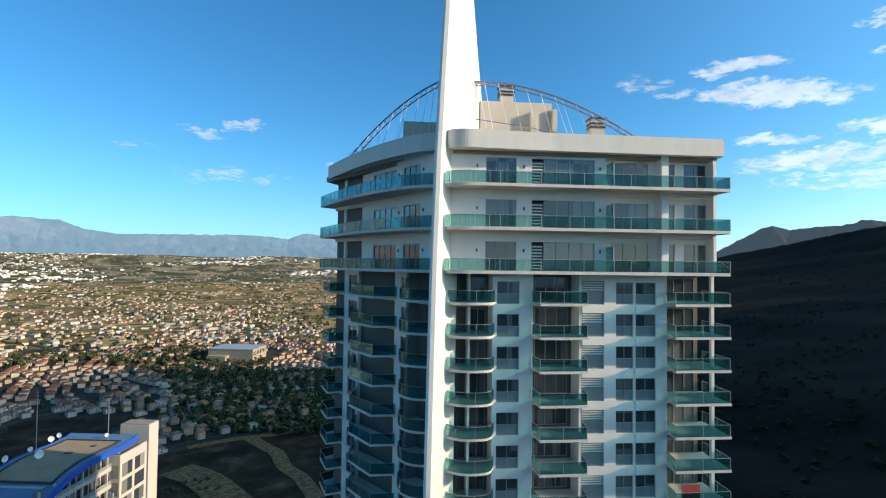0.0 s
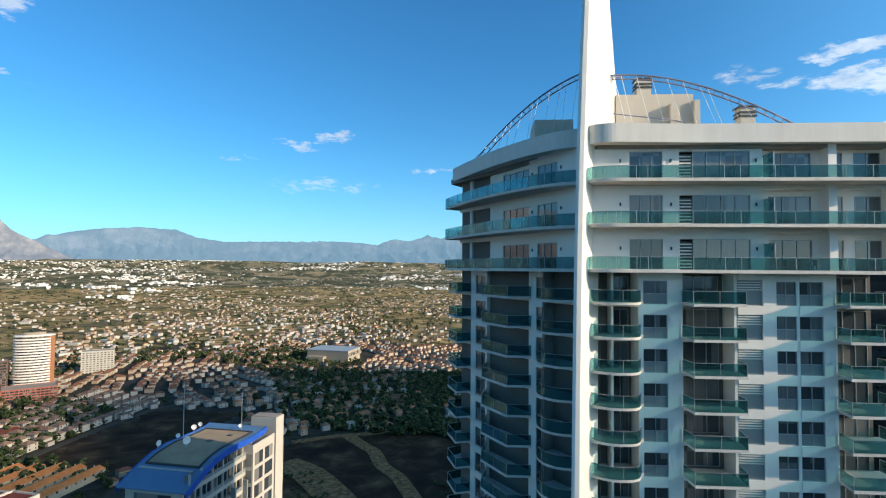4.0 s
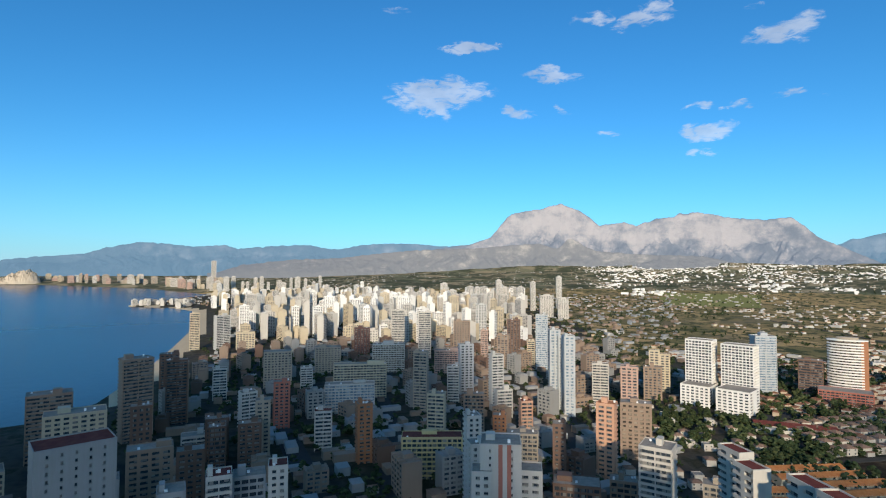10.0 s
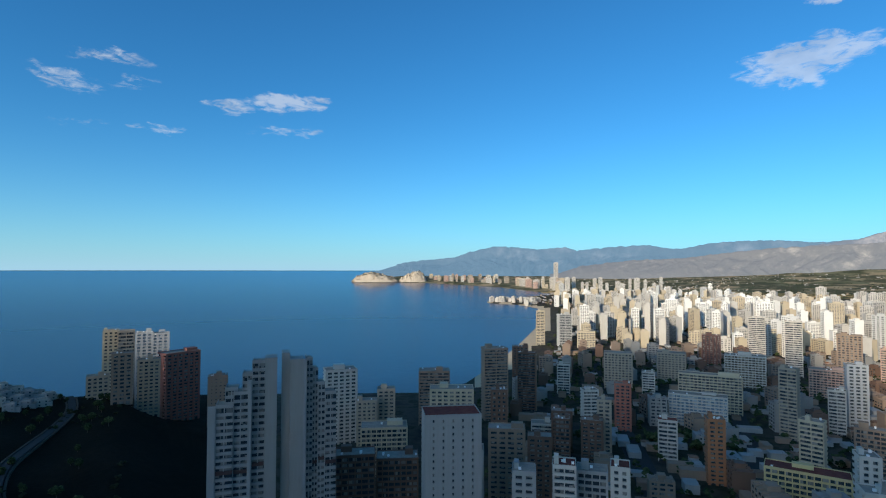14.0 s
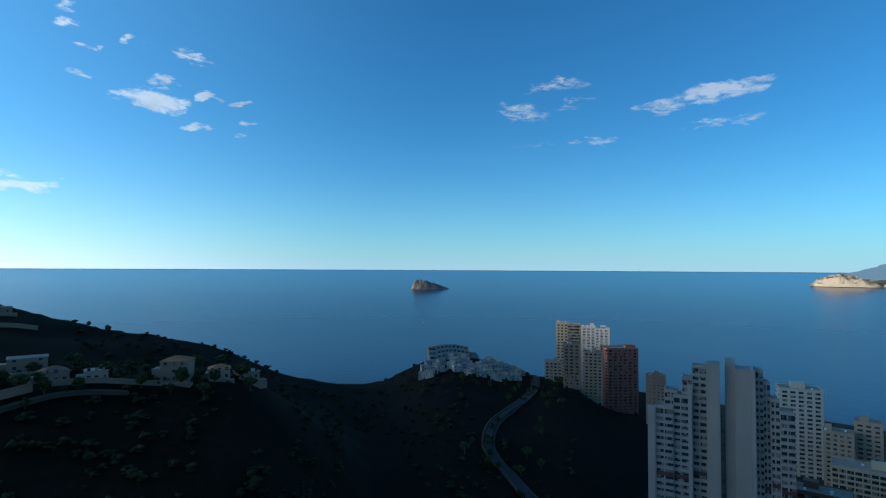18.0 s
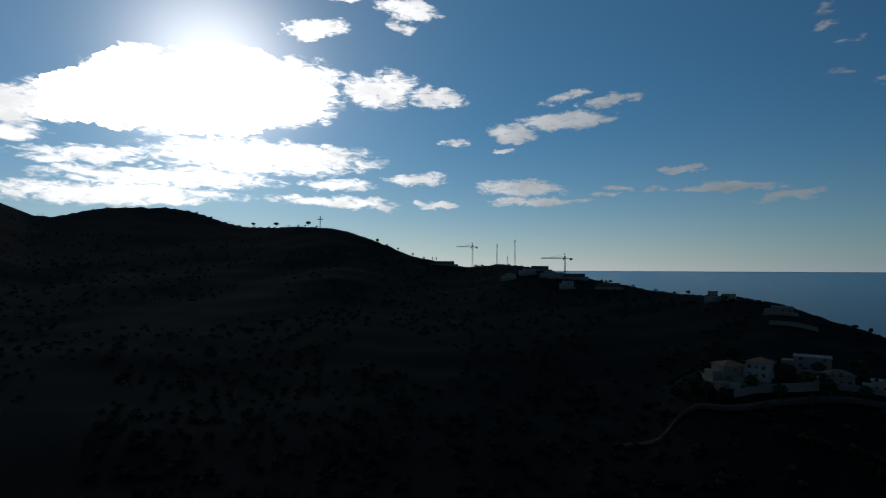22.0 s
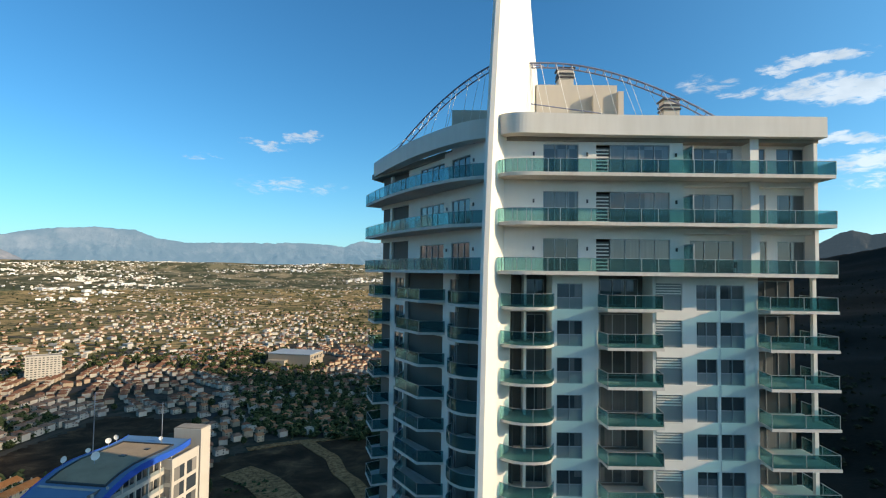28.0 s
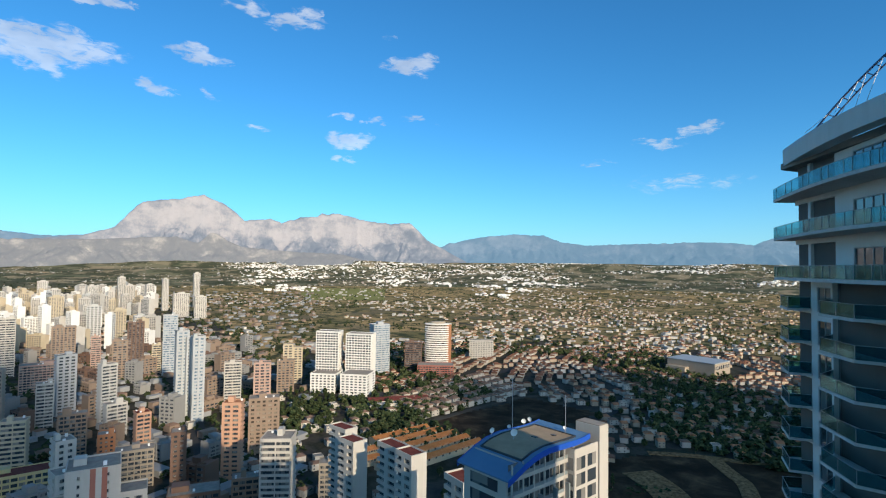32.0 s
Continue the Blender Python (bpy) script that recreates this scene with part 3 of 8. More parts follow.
def ground_kind(x, y):
    r, az, sh = np.hypot(x, y), np.degrees(np.arctan2(-x, y)) % 360, shore_distance(x, y)
    k = np.full(x.shape, 1)
    k[r > 3600] = 5
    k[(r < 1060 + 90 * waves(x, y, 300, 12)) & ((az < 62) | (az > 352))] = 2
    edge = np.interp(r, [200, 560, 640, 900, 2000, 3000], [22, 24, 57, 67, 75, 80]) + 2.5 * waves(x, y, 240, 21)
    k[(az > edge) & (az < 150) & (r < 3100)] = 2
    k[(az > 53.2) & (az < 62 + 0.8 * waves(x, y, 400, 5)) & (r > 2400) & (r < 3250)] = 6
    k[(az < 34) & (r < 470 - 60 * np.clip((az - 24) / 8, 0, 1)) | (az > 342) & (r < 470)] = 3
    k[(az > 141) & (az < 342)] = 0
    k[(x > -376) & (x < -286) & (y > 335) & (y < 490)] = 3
    k[(sh > -12) & (sh < 36) & (az > 100) & (az < 116) & (r < 3400)] = 4
    return k


rings = np.concatenate([[0.01, 4, 12, 24], np.geomspace(36, 300, 45), np.geomspace(306, 2200, 165), np.geomspace(2270, 46000, 75)])
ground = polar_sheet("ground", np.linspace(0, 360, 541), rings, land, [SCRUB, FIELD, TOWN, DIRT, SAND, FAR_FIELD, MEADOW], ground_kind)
tagged(ground, "dry coastal land with a scrubby hill, fields, town and beach", "ground", kind="structure")


def water_shader(n):
    p = where(n)
    swell = n.math("ADD", n.noise(p, 0.05, 6.0, 0.65), n.math("MULTIPLY", n.noise(p, 0.004, 3.0), 0.8))
    deep = n.mix(n.noise(p, 0.0018, 4.0), (0.0014, 0.016, 0.058), (0.003, 0.027, 0.086))
    s = principled(n, deep, 0.28, bump=swell, strength=0.35, dist=1.2)
    away = n.vmath("LENGTH", p).outputs["Value"]
    n.put(s.inputs["Normal"].links[0].from_node.inputs["Strength"], n.add("ShaderNodeMapRange", away, 500.0, 3000.0, 0.36, 0.0).outputs[0])
    n.put(s.inputs["Roughness"], n.add("ShaderNodeMapRange", away, 1500.0, 4700.0, 0.28, 0.13).outputs[0])
    s.inputs["IOR"].default_value = 1.33
    s.inputs["Specular IOR Level"].default_value = 0.36
    return s.outputs[0]


WATER = material("sea_water", water_shader)
sea = polar_sheet("water", np.linspace(96, 250, 155), np.geomspace(420, 46000, 110), lambda x, y: 0 * x, [WATER])
tagged(sea, "calm deep blue sea with faint swell", "sea", kind="structure")


# ---- far ranges ----
def rock_shader(color, other, haze, scale=1.0):
    def build(n):
        p = where(n)
        f = n.noise(p, 0.010 * scale, 9.0, 0.7)
        broad = n.noise(n.vmath("MULTIPLY", p, (1.0, 1.0, 2.2)).outputs[0], 0.0028 * scale, 5.0, 0.6)
        geo = n.add("ShaderNodeNewGeometry")
        steep = n.math("SUBTRACT", 1.0, n.add("ShaderNodeSeparateXYZ", geo.outputs["True Normal"]).outputs[2])
        high = n.add("ShaderNodeSeparateXYZ", p).outputs[2]
        lift = n.add("ShaderNodeMapRange", high, 180.0, 560.0, -0.10, 0.03).outputs[0]
        mask = n.math("ADD", n.math("MULTIPLY_ADD", f, 0.55, n.math("MULTIPLY", broad, 0.75)), n.math("MULTIPLY_ADD", steep, 0.22, lift))
        bare = n.add("ShaderNodeMapRange", mask, 0.66, 0.92, 0.0, 0.85, interpolation_type="SMOOTHSTEP").outputs[0]
        col = n.mix(bare, n.mix(f, tuple(c * 0.6 for c in color), tuple(c * 1.3 for c in color)), n.mix(f, tuple(c * 0.8 for c in other), tuple(c * 1.2 for c in other)))
        s = principled(n, col, 0.95, bump=n.noise(p, 0.018 * scale, 9.0, 0.72), strength=0.9, dist=14.0 / scale)
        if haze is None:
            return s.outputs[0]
        # emission puts the pale blue of distance haze into the rock itself
        haze_glow = n.add("ShaderNodeEmission", (*haze[:3], 1), haze[3])
        return n.add("ShaderNodeAddShader", s.outputs[0], haze_glow.outputs[0]).outputs[0]
    return build


def mountain_range(name, label, profile, r_top, r_foot, mat, rough=0.12, seed=1, cliff=0.3):
    """A range whose crest stands at the given headings and elevations; cliff is the share of its height that stands steep under the crest."""
    prof = np.array(sorted(profile), float)
    azs = np.arange(prof[0, 0], prof[-1, 0] + 0.01, 0.13)
    crest = np.interp(azs, prof[:, 0], prof[:, 1])
    crest = crest + np.array([0.09 * noise.fractal(Vector((a * 1.6, seed, 0)), 0.8, 2.1, 5) for a in azs])
    steps = np.concatenate([np.linspace(0, 0.7, 22), np.linspace(0.72, 1.0, 22), np.linspace(1.05, 1.3, 5)])
    v = []
    for a, e in zip(azs, crest):
        ledge = 0.78 + 0.1 * noise.noise(Vector((a * 0.5, seed * 2.2, 1.0)))
        for t in steps:
            r = r_foot + (r_top - r_foot) * t
            k = min(1.0, max(0.0, (t - ledge) / (0.985 - ledge)))
            rise = (1 - cliff) * t ** 1.35 + cliff * k * k * (3 - 2 * k)
            el = e * rise if t <= 1 else e - abs(e) * (t - 1) * 1.6 - (t - 1)
            fade = min(1, 5 * (1 - t) + 0.05) * min(1, t * 4)
            bend_a = a + 1.6 * noise.noise(Vector((a * 0.2, t * 1.5, seed * 5.0)))
            spur = 0.42 - abs(noise.fractal(Vector((bend_a * 0.33, t * 0.9, seed * 7.3)), 0.9, 2.1, 6)) * 1.3
            fine_rock = noise.fractal(Vector((bend_a * 1.3, t * 6.0, seed * 3.1)), 0.8, 2.1, 5)
            el += (spur * 1.7 + fine_rock * 0.3) * rough * max(e, 0.4) * fade - 1.3 * max(0.0, 1 - t) ** 3
            x, y = at(a, r)
            v.append(tuple(float(q) for q in drawn_in(x, y, EYE_Z + r * math.tan(radians(el)))[:3]))
    m = len(steps)
    f = [(i * m + j, i * m + j + 1, (i + 1) * m + j + 1, (i + 1) * m + j)[::-1] for i in range(len(azs) - 1) for j in range(m - 1)]
    ob = new(name, mesh(name, v, f, mat, smooth=True))
    return tagged(ob, label, "mountain", kind="structure")


# the last tuple of each holds the colour and strength of its painted haze
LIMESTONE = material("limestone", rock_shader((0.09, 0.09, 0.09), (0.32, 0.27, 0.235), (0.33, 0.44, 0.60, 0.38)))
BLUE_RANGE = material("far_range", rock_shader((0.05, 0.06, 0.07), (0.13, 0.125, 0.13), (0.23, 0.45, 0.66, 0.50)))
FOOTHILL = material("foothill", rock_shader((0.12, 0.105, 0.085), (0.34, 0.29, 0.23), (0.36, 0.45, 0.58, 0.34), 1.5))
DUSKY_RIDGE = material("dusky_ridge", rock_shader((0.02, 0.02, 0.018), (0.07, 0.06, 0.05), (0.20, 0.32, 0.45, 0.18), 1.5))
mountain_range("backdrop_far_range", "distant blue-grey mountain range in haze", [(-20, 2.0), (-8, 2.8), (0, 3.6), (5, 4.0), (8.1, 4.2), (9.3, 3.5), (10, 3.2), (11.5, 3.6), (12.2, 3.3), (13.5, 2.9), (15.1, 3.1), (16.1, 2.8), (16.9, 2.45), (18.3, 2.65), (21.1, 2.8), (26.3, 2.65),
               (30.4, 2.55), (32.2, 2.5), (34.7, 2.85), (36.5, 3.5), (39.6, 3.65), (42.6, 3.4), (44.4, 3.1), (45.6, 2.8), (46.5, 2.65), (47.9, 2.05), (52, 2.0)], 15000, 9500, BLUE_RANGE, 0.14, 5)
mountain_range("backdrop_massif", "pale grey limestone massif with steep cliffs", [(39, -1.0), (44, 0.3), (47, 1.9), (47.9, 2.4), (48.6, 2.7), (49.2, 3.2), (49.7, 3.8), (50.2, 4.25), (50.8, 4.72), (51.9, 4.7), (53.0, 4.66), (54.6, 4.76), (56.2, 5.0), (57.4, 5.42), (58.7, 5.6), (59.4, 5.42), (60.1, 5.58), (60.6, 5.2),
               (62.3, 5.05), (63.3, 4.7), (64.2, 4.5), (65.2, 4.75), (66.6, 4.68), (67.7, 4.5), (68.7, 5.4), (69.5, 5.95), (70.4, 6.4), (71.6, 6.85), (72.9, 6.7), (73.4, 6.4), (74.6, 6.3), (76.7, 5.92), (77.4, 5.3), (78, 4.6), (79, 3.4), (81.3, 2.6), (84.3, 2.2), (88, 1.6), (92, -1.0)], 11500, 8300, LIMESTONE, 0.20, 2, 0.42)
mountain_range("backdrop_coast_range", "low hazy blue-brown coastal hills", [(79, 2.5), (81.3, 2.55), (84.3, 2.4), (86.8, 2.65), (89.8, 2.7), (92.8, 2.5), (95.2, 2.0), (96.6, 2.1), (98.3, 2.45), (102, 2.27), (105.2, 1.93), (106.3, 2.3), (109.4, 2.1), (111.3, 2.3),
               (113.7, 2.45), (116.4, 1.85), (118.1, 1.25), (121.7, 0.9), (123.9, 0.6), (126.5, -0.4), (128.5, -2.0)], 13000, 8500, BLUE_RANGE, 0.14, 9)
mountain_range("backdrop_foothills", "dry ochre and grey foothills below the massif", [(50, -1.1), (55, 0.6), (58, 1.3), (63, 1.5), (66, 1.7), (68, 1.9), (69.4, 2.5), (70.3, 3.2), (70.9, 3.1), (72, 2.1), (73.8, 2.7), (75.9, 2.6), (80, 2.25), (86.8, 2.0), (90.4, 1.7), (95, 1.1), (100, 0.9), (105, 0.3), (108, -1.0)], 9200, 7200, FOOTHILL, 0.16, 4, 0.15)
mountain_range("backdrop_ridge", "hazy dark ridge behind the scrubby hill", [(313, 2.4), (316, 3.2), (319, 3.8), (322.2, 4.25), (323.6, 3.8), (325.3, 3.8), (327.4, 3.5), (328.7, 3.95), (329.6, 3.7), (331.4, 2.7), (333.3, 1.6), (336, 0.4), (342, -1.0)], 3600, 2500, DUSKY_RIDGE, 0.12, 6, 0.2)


def rock_mass(name, label, az, r, length, depth, high, turn, peaks, mat, seed):
    """A rock that rises from the sea: crest heights along its length, steep sides."""
    v, n, m = [], 60, 14
    for i in range(n):
        u = i / (n - 1)
        crest = high * np.interp(u, *zip(*peaks))
        for j in range(m):
            w = j / (m - 1) * 2 - 1
            edge = (1 - abs(w) ** 2.2) * min(1, 9 * u, 9 * (1 - u)) ** 0.6
            q = noise.fractal(Vector((u * 9, w * 3, seed)), 0.9, 2.0, 5)
            v.append(((u - 0.5) * length, w * depth / 2 * (0.7 + 0.3 * math.sin(u * 3.14)), max(-4, edge * crest * (1 + 0.28 * q) - 3)))
    f = [(i * m + j, (i + 1) * m + j, (i + 1) * m + j + 1, i * m + j + 1) for i in range(n - 1) for j in range(m - 1)]
    return single(name, mesh(name, v, f, mat), place(*at(az, r), 0, az + turn), label, "rock", kind="structure")


def pale_cliff(n):
    p = where(n)
    steep = n.add("ShaderNodeSeparateXYZ", n.add("ShaderNodeNewGeometry").outputs["True Normal"]).outputs[2]
    face = n.add("ShaderNodeMapRange", n.math("MULTIPLY_ADD", n.noise(p, 0.03, 5.0), 0.5, steep), 1.15, 0.85, 0.0, 1.0).outputs[0]
    col = n.mix(face, (0.13, 0.115, 0.08), n.mix(n.noise(p, 0.05, 6.0), (0.40, 0.32, 0.23), (0.58, 0.48, 0.36)))
    return principled(n, col, 0.95).outputs[0]


PALE_CLIFF = material("pale_cliff", pale_cliff)
CLIFF = material("island_rock", rock_shader((0.17, 0.15, 0.13), (0.36, 0.31, 0.27), None, 3.0))
rock_mass("island", "small steep rocky island far out at sea", 165.0, 3900, 290, 110, 68, 8, [(0, 0.5), (0.08, 0.9), (0.2, 1.0), (0.4, 0.85), (0.6, 0.6), (0.85, 0.25), (1, 0.1)], CLIFF, 3)
rock_mass("headland", "rocky headland with pale cliffs at the end of the bay", 126.6, 6300, 560, 260, 118, 0, [(0, 0.4), (0.2, 0.7), (0.45, 1.0), (0.7, 0.7), (1, 0.3)], PALE_CLIFF, 8)
rock_mass("headland", "rocky headland with pale cliffs at the end of the bay", 122.6, 6300, 330, 260, 130, 0, [(0, 0.3), (0.4, 0.8), (0.7, 1.0), (1, 0.5)], PALE_CLIFF, 5)

# ---- the tall tower ----
TW = Vector((3.0, 47.9, 0))
tower = thing("apartment_tower", Matrix.Translation((TW.x, TW.y, 38)), "tall white apartment tower with teal glass balconies and a white fin", "tower")
TURN_R = math.degrees(math.atan2(0.105, 0.9945))
M_R = Matrix.Translation((0, 0, -38)) @ Matrix.Rotation(radians(TURN_R), 4, "Z")  # x along the sunny front, y inward
M_L = Matrix.Translation((1.6 - TW.x, 48.4 - TW.y, -38)) @ Matrix.Rotation(math.atan2(-0.8, 0.6), 4, "Z")  # x back along the shaded front, y inward
TOWER_WHITE = plaster("tower_render", (0.76, 0.725, 0.66), 0.6, 0.14, 0.7)
FIN_WHITE = plaster("fin_render", (0.80, 0.76, 0.68), 0.6, 0.10, 1.5)
SLAB_EDGE = plaster("slab_edge", (0.62, 0.58, 0.52), 0.8, 0.5, 0.4)
PENT = plaster("penthouse_render", (0.58, 0.52, 0.43), 0.8, 0.3)
PANEL_GREY = material("grey_panel", lambda n: principled(n, n.mix(n.noise(where(n), 1.2), (0.17, 0.20, 0.20), (0.22, 0.25, 0.25)), 0.45).outputs[0])
FRAME = material("window_frame_grey", lambda n: principled(n, n.mix(n.noise(where(n), 5.0), (0.26, 0.27, 0.27), (0.33, 0.34, 0.34)), 0.45, 0.2).outputs[0])
# dark tone puts the recess shade into the colour of inner balcony walls
SHADED_ROOM = plaster("shaded_inner_wall", (0.13, 0.11, 0.095), 0.8, 0.3)


def pane_shader(n):
    p = where(n)
    cell = n.vmath("FLOOR", n.vmath("MULTIPLY", p, (0.7, 0.7, 0.30)).outputs[0]).outputs[0]
    pick = n.add("ShaderNodeTexWhiteNoise", cell).outputs[0]
    folds = n.noise(n.vmath("MULTIPLY", p, (6.0, 6.0, 0.2)).outputs[0], 1.0, 2.0)
    curtain = n.mix(folds, (0.09, 0.095, 0.095), (0.17, 0.17, 0.165))
    col = n.mix(n.math("LESS_THAN", pick, 0.35), (0.045, 0.052, 0.055), curtain)
    s = principled(n, col, 0.05)
    s.inputs["Coat Weight"].default_value = 0.6
    s.inputs["Coat Roughness"].default_value = 0.02
    return s.outputs[0]


PANE = material("window_pane", pane_shader)


def rail_shader(n):
    p = where(n)
    dust = n.noise(p, 1.5, 5.0)
    clear = n.add("ShaderNodeBsdfTransparent", (0.44, 0.68, 0.70, 1))
    body = principled(n, n.mix(dust, (0.02, 0.11, 0.125), (0.05, 0.18, 0.19)), 0.25)
    sheen = n.add("ShaderNodeBsdfGlossy", (0.75, 0.9, 0.95, 1), 0.06)
    edge = n.add("ShaderNodeFresnel", 1.35).outputs[0]
    one = n.add("ShaderNodeMixShader", n.math("MULTIPLY_ADD", dust, 0.14, 0.03), clear.outputs[0], body.outputs[0])
    return n.add("ShaderNodeMixShader", n.math("MULTIPLY", edge, 0.4), one.outputs[0], sheen.outputs[0]).outputs[0]


RAIL = material("teal_rail_glass", rail_shader)
CACHE = {}


def cached(key, make):
    if key not in CACHE:
        CACHE[key] = make()
    return CACHE[key]


def up(m, z):
    return m @ Matrix.Translation((0, 0, z))


def lattice_data(xs, zs, y0, y1):
    """One frame of crossing bars: every second gap of xs and zs is open."""
    n, m = len(xs), len(zs)
    v = [(x, y, z) for y in (y0, y1) for z in zs for x in xs]
    solid = {(i, j) for i in range(n - 1) for j in range(m - 1) if i % 2 == 0 or j % 2 == 0}
    f = []
    for i, j in sorted(solid):
        a, b, c, d = j * n + i, j * n + i + 1, (j + 1) * n + i + 1, (j + 1) * n + i
        k = n * m
        f += [(a, b, c, d), (d + k, c + k, b + k, a + k)]
        for (p, q), other in (((a, b), (i, j - 1)), ((b, c), (i + 1, j)), ((c, d), (i, j + 1)), ((d, a), (i - 1, j))):
            if other not in solid:
                f.append((q, p, p + k, q + k))
    return v, f


def tower_window(m, x0, x1, z0, z1, lights, y=0.10, sill_panel=0.0, name="window"):
    """A framed window; sill_panel is the height of the grey panel under the panes."""
    w, h = x1 - x0, z1 - z0
    key = ("win", round(w, 2), round(h, 2), lights, sill_panel)
    xs, zs = [0, 0.06], [0, 0.06]
    for k in range(1, lights):
        xs += [w * k / lights - 0.03, w * k / lights + 0.03]
    if sill_panel:
        zs += [sill_panel - 0.04, sill_panel + 0.04]
    mm = m @ Matrix.Translation((x0, y, z0))
    win = part(name, cached(key + ("f",), lambda: mesh("window_frame", *lattice_data(xs + [w - 0.06, w], zs + [h - 0.06, h], -0.03, 0.07), FRAME)), tower, mm)
    low = sill_panel + 0.04 if sill_panel else 0.06
    for k in range(lights):
        a, b = w * k / lights + 0.03, w * (k + 1) / lights - 0.03
        part("pane", cached(key + ("p",), lambda: boxes("pane", PANE, (0.02, w / lights - 0.08, 0.03, 0.05, low, h - 0.06))), win, Matrix.Translation((a, 0, 0)))
    if sill_panel:
        part("sill_panel", cached(key + ("s",), lambda: boxes("sill_panel", PANEL_GREY, (0.06, w - 0.06, 0.01, 0.05, 0.06, sill_panel - 0.04))), win, label="grey glass panel")
    return win


def bend(points, per=5):
    """A rounded line through points."""
    pts = [Vector((*p, 0)) for p in points]
    out = []
    for i in range(len(pts) - 1):
        a, b, c, d = pts[max(i - 1, 0)], pts[i], pts[i + 1], pts[min(i + 2, len(pts) - 1)]
        for k in range(per):
            t = k / per
            q = 0.5 * (2 * b + (c - a) * t + (2 * a - 5 * b + 4 * c - d) * t * t + (3 * b - a - 3 * c + d) * t ** 3)
            out.append((q.x, q.y))
    return out + [tuple(pts[-1][:2])]


def plate_rail(line, z0, high, thick=0.03):
    """A glass rail that follows a line."""
    v, f = [], []
    n = len(line)
    for i, (x, y) in enumerate(line):
        ax, ay = line[max(i - 1, 0)]
        bx, by = line[min(i + 1, n - 1)]
        k = math.hypot(bx - ax, by - ay) or 1
        nx, ny = -(by - ay) / k * thick / 2, (bx - ax) / k * thick / 2
        v += [(x + nx, y + ny, z0), (x - nx, y - ny, z0), (x - nx, y - ny, z0 + high), (x + nx, y + ny, z0 + high)]
    for i in range(n - 1):
        a, b = i * 4, i * 4 + 4
        f += [(a + k, b + k, b + (k + 1) % 4, a + (k + 1) % 4) for k in range(4)]
    f += [(0, 1, 2, 3), (4 * n - 1, 4 * n - 2, 4 * n - 3, 4 * n - 4)]
    return v, f


def balcony(m, key, outline, line, z, panels=1, thick=0.22, name="balcony"):
    """A concrete plate with a glass rail in panels and a thin cap."""
    slab = part(name, cached(("slab", key), lambda: mesh("balcony_slab", *slab_data(outline, 0, thick), SLAB_EDGE)), tower, up(m, z))
    n = len(line) - 1
    for k in range(panels):
        a, b = n * k // panels, n * (k + 1) // panels
        seg = line[a:b + 1]
        if len(seg) > 1:
            part("rail_glass", cached(("rail", key, k), lambda: mesh("rail_glass", *plate_rail(seg, thick + 0.02, 1.02), RAIL)), slab, label="teal tinted glass rail")
    posts = [line[n * k // panels] for k in range(panels + 1)]
    stands = box_data([(x - 0.022, x + 0.022, y - 0.022, y + 0.022, thick, thick + 1.04) for x, y in posts])
    part("rail_cap", cached(("cap", key), lambda: mesh("rail_cap", *joined(plate_rail(line, thick + 1.04, 0.035, 0.05), stands), FRAME)), slab, label="thin grey rail with posts")
    return slab


LOW0, UPPER = 146.8, (149.6, 153.5, 157.4)
LEVELS = [LOW0 - 3.0 * i for i in range(10)]
# the core behind both fronts, down to the ground
shell_line = [(0.2, 0.35), (25.1, 0.35), (24.8, 24), (4, 26), (-11.5, 24.5), (-13.6, 19.6)]
core_line = [(0.8, 2.6), (24.9, 2.6), (24.6, 23.5), (4, 25.5), (-10.6, 24.0), (-12.4, 19.3), (-1.2, 3.6)]
# pieces of the sunny front, one storey high: solid walls, beams, inner walls of the balconies
R_SOLID = ((3.75, 4.15, 0, 2.6, 0, 3), (6.25, 7.55, 0, 0.4, 0, 3), (7.3, 7.55, 0.4, 2.6, 0, 3), (12.0, 12.25, 0.15, 2.6, 0, 3), (14.35, 15.5, 0, 0.4, 0, 3), (17.2, 17.45, 0.06, 0.4, 0, 3), (19.4, 20.5, 0, 0.4, 0, 3), (20.3, 20.5, 0.4, 2.6, 0, 3))
R_BEAM = ((4.15, 6.25, 0, 0.4, 2.1, 3), (12.25, 14.35, 0, 0.4, 2.2, 3), (15.5, 17.2, 0, 0.4, 2.1, 3), (17.45, 19.4, 0, 0.4, 2.1, 3), (-0.4, 3.75, 0, 2.6, 2.78, 3), (7.55, 12.0, 0, 2.6, 2.78, 3), (20.5, 25.2, 0, 2.6, 2.78, 3))
R_COL = ((24.9, 25.2, -0.05, 0.3, 0, 2.78), (1.6, 1.8, 0.9, 2.6, 0, 2.78))
curveA = bend([(-0.5, -0.4), (0.6, -1.3), (2.0, -1.55), (3.3, -1.2), (3.9, -0.1)], 4)
outB, railB = [(7.48, 0.1), (7.64, -2.2), (12.0, -2.2), (12.2, 0.1)], [(7.48, -0.05), (7.66, -2.12), (9.8, -2.12), (11.95, -2.12), (12.15, -0.05)]
outC, railC = [(20.48, 0.1), (20.17, -2.2), (25.5, -2.2), (25.6, 2.6), (20.48, 2.6)], [(20.46, -0.05), (20.22, -2.12), (22.8, -2.12), (25.42, -2.12), (25.5, 0.0), (25.52, 2.5)]
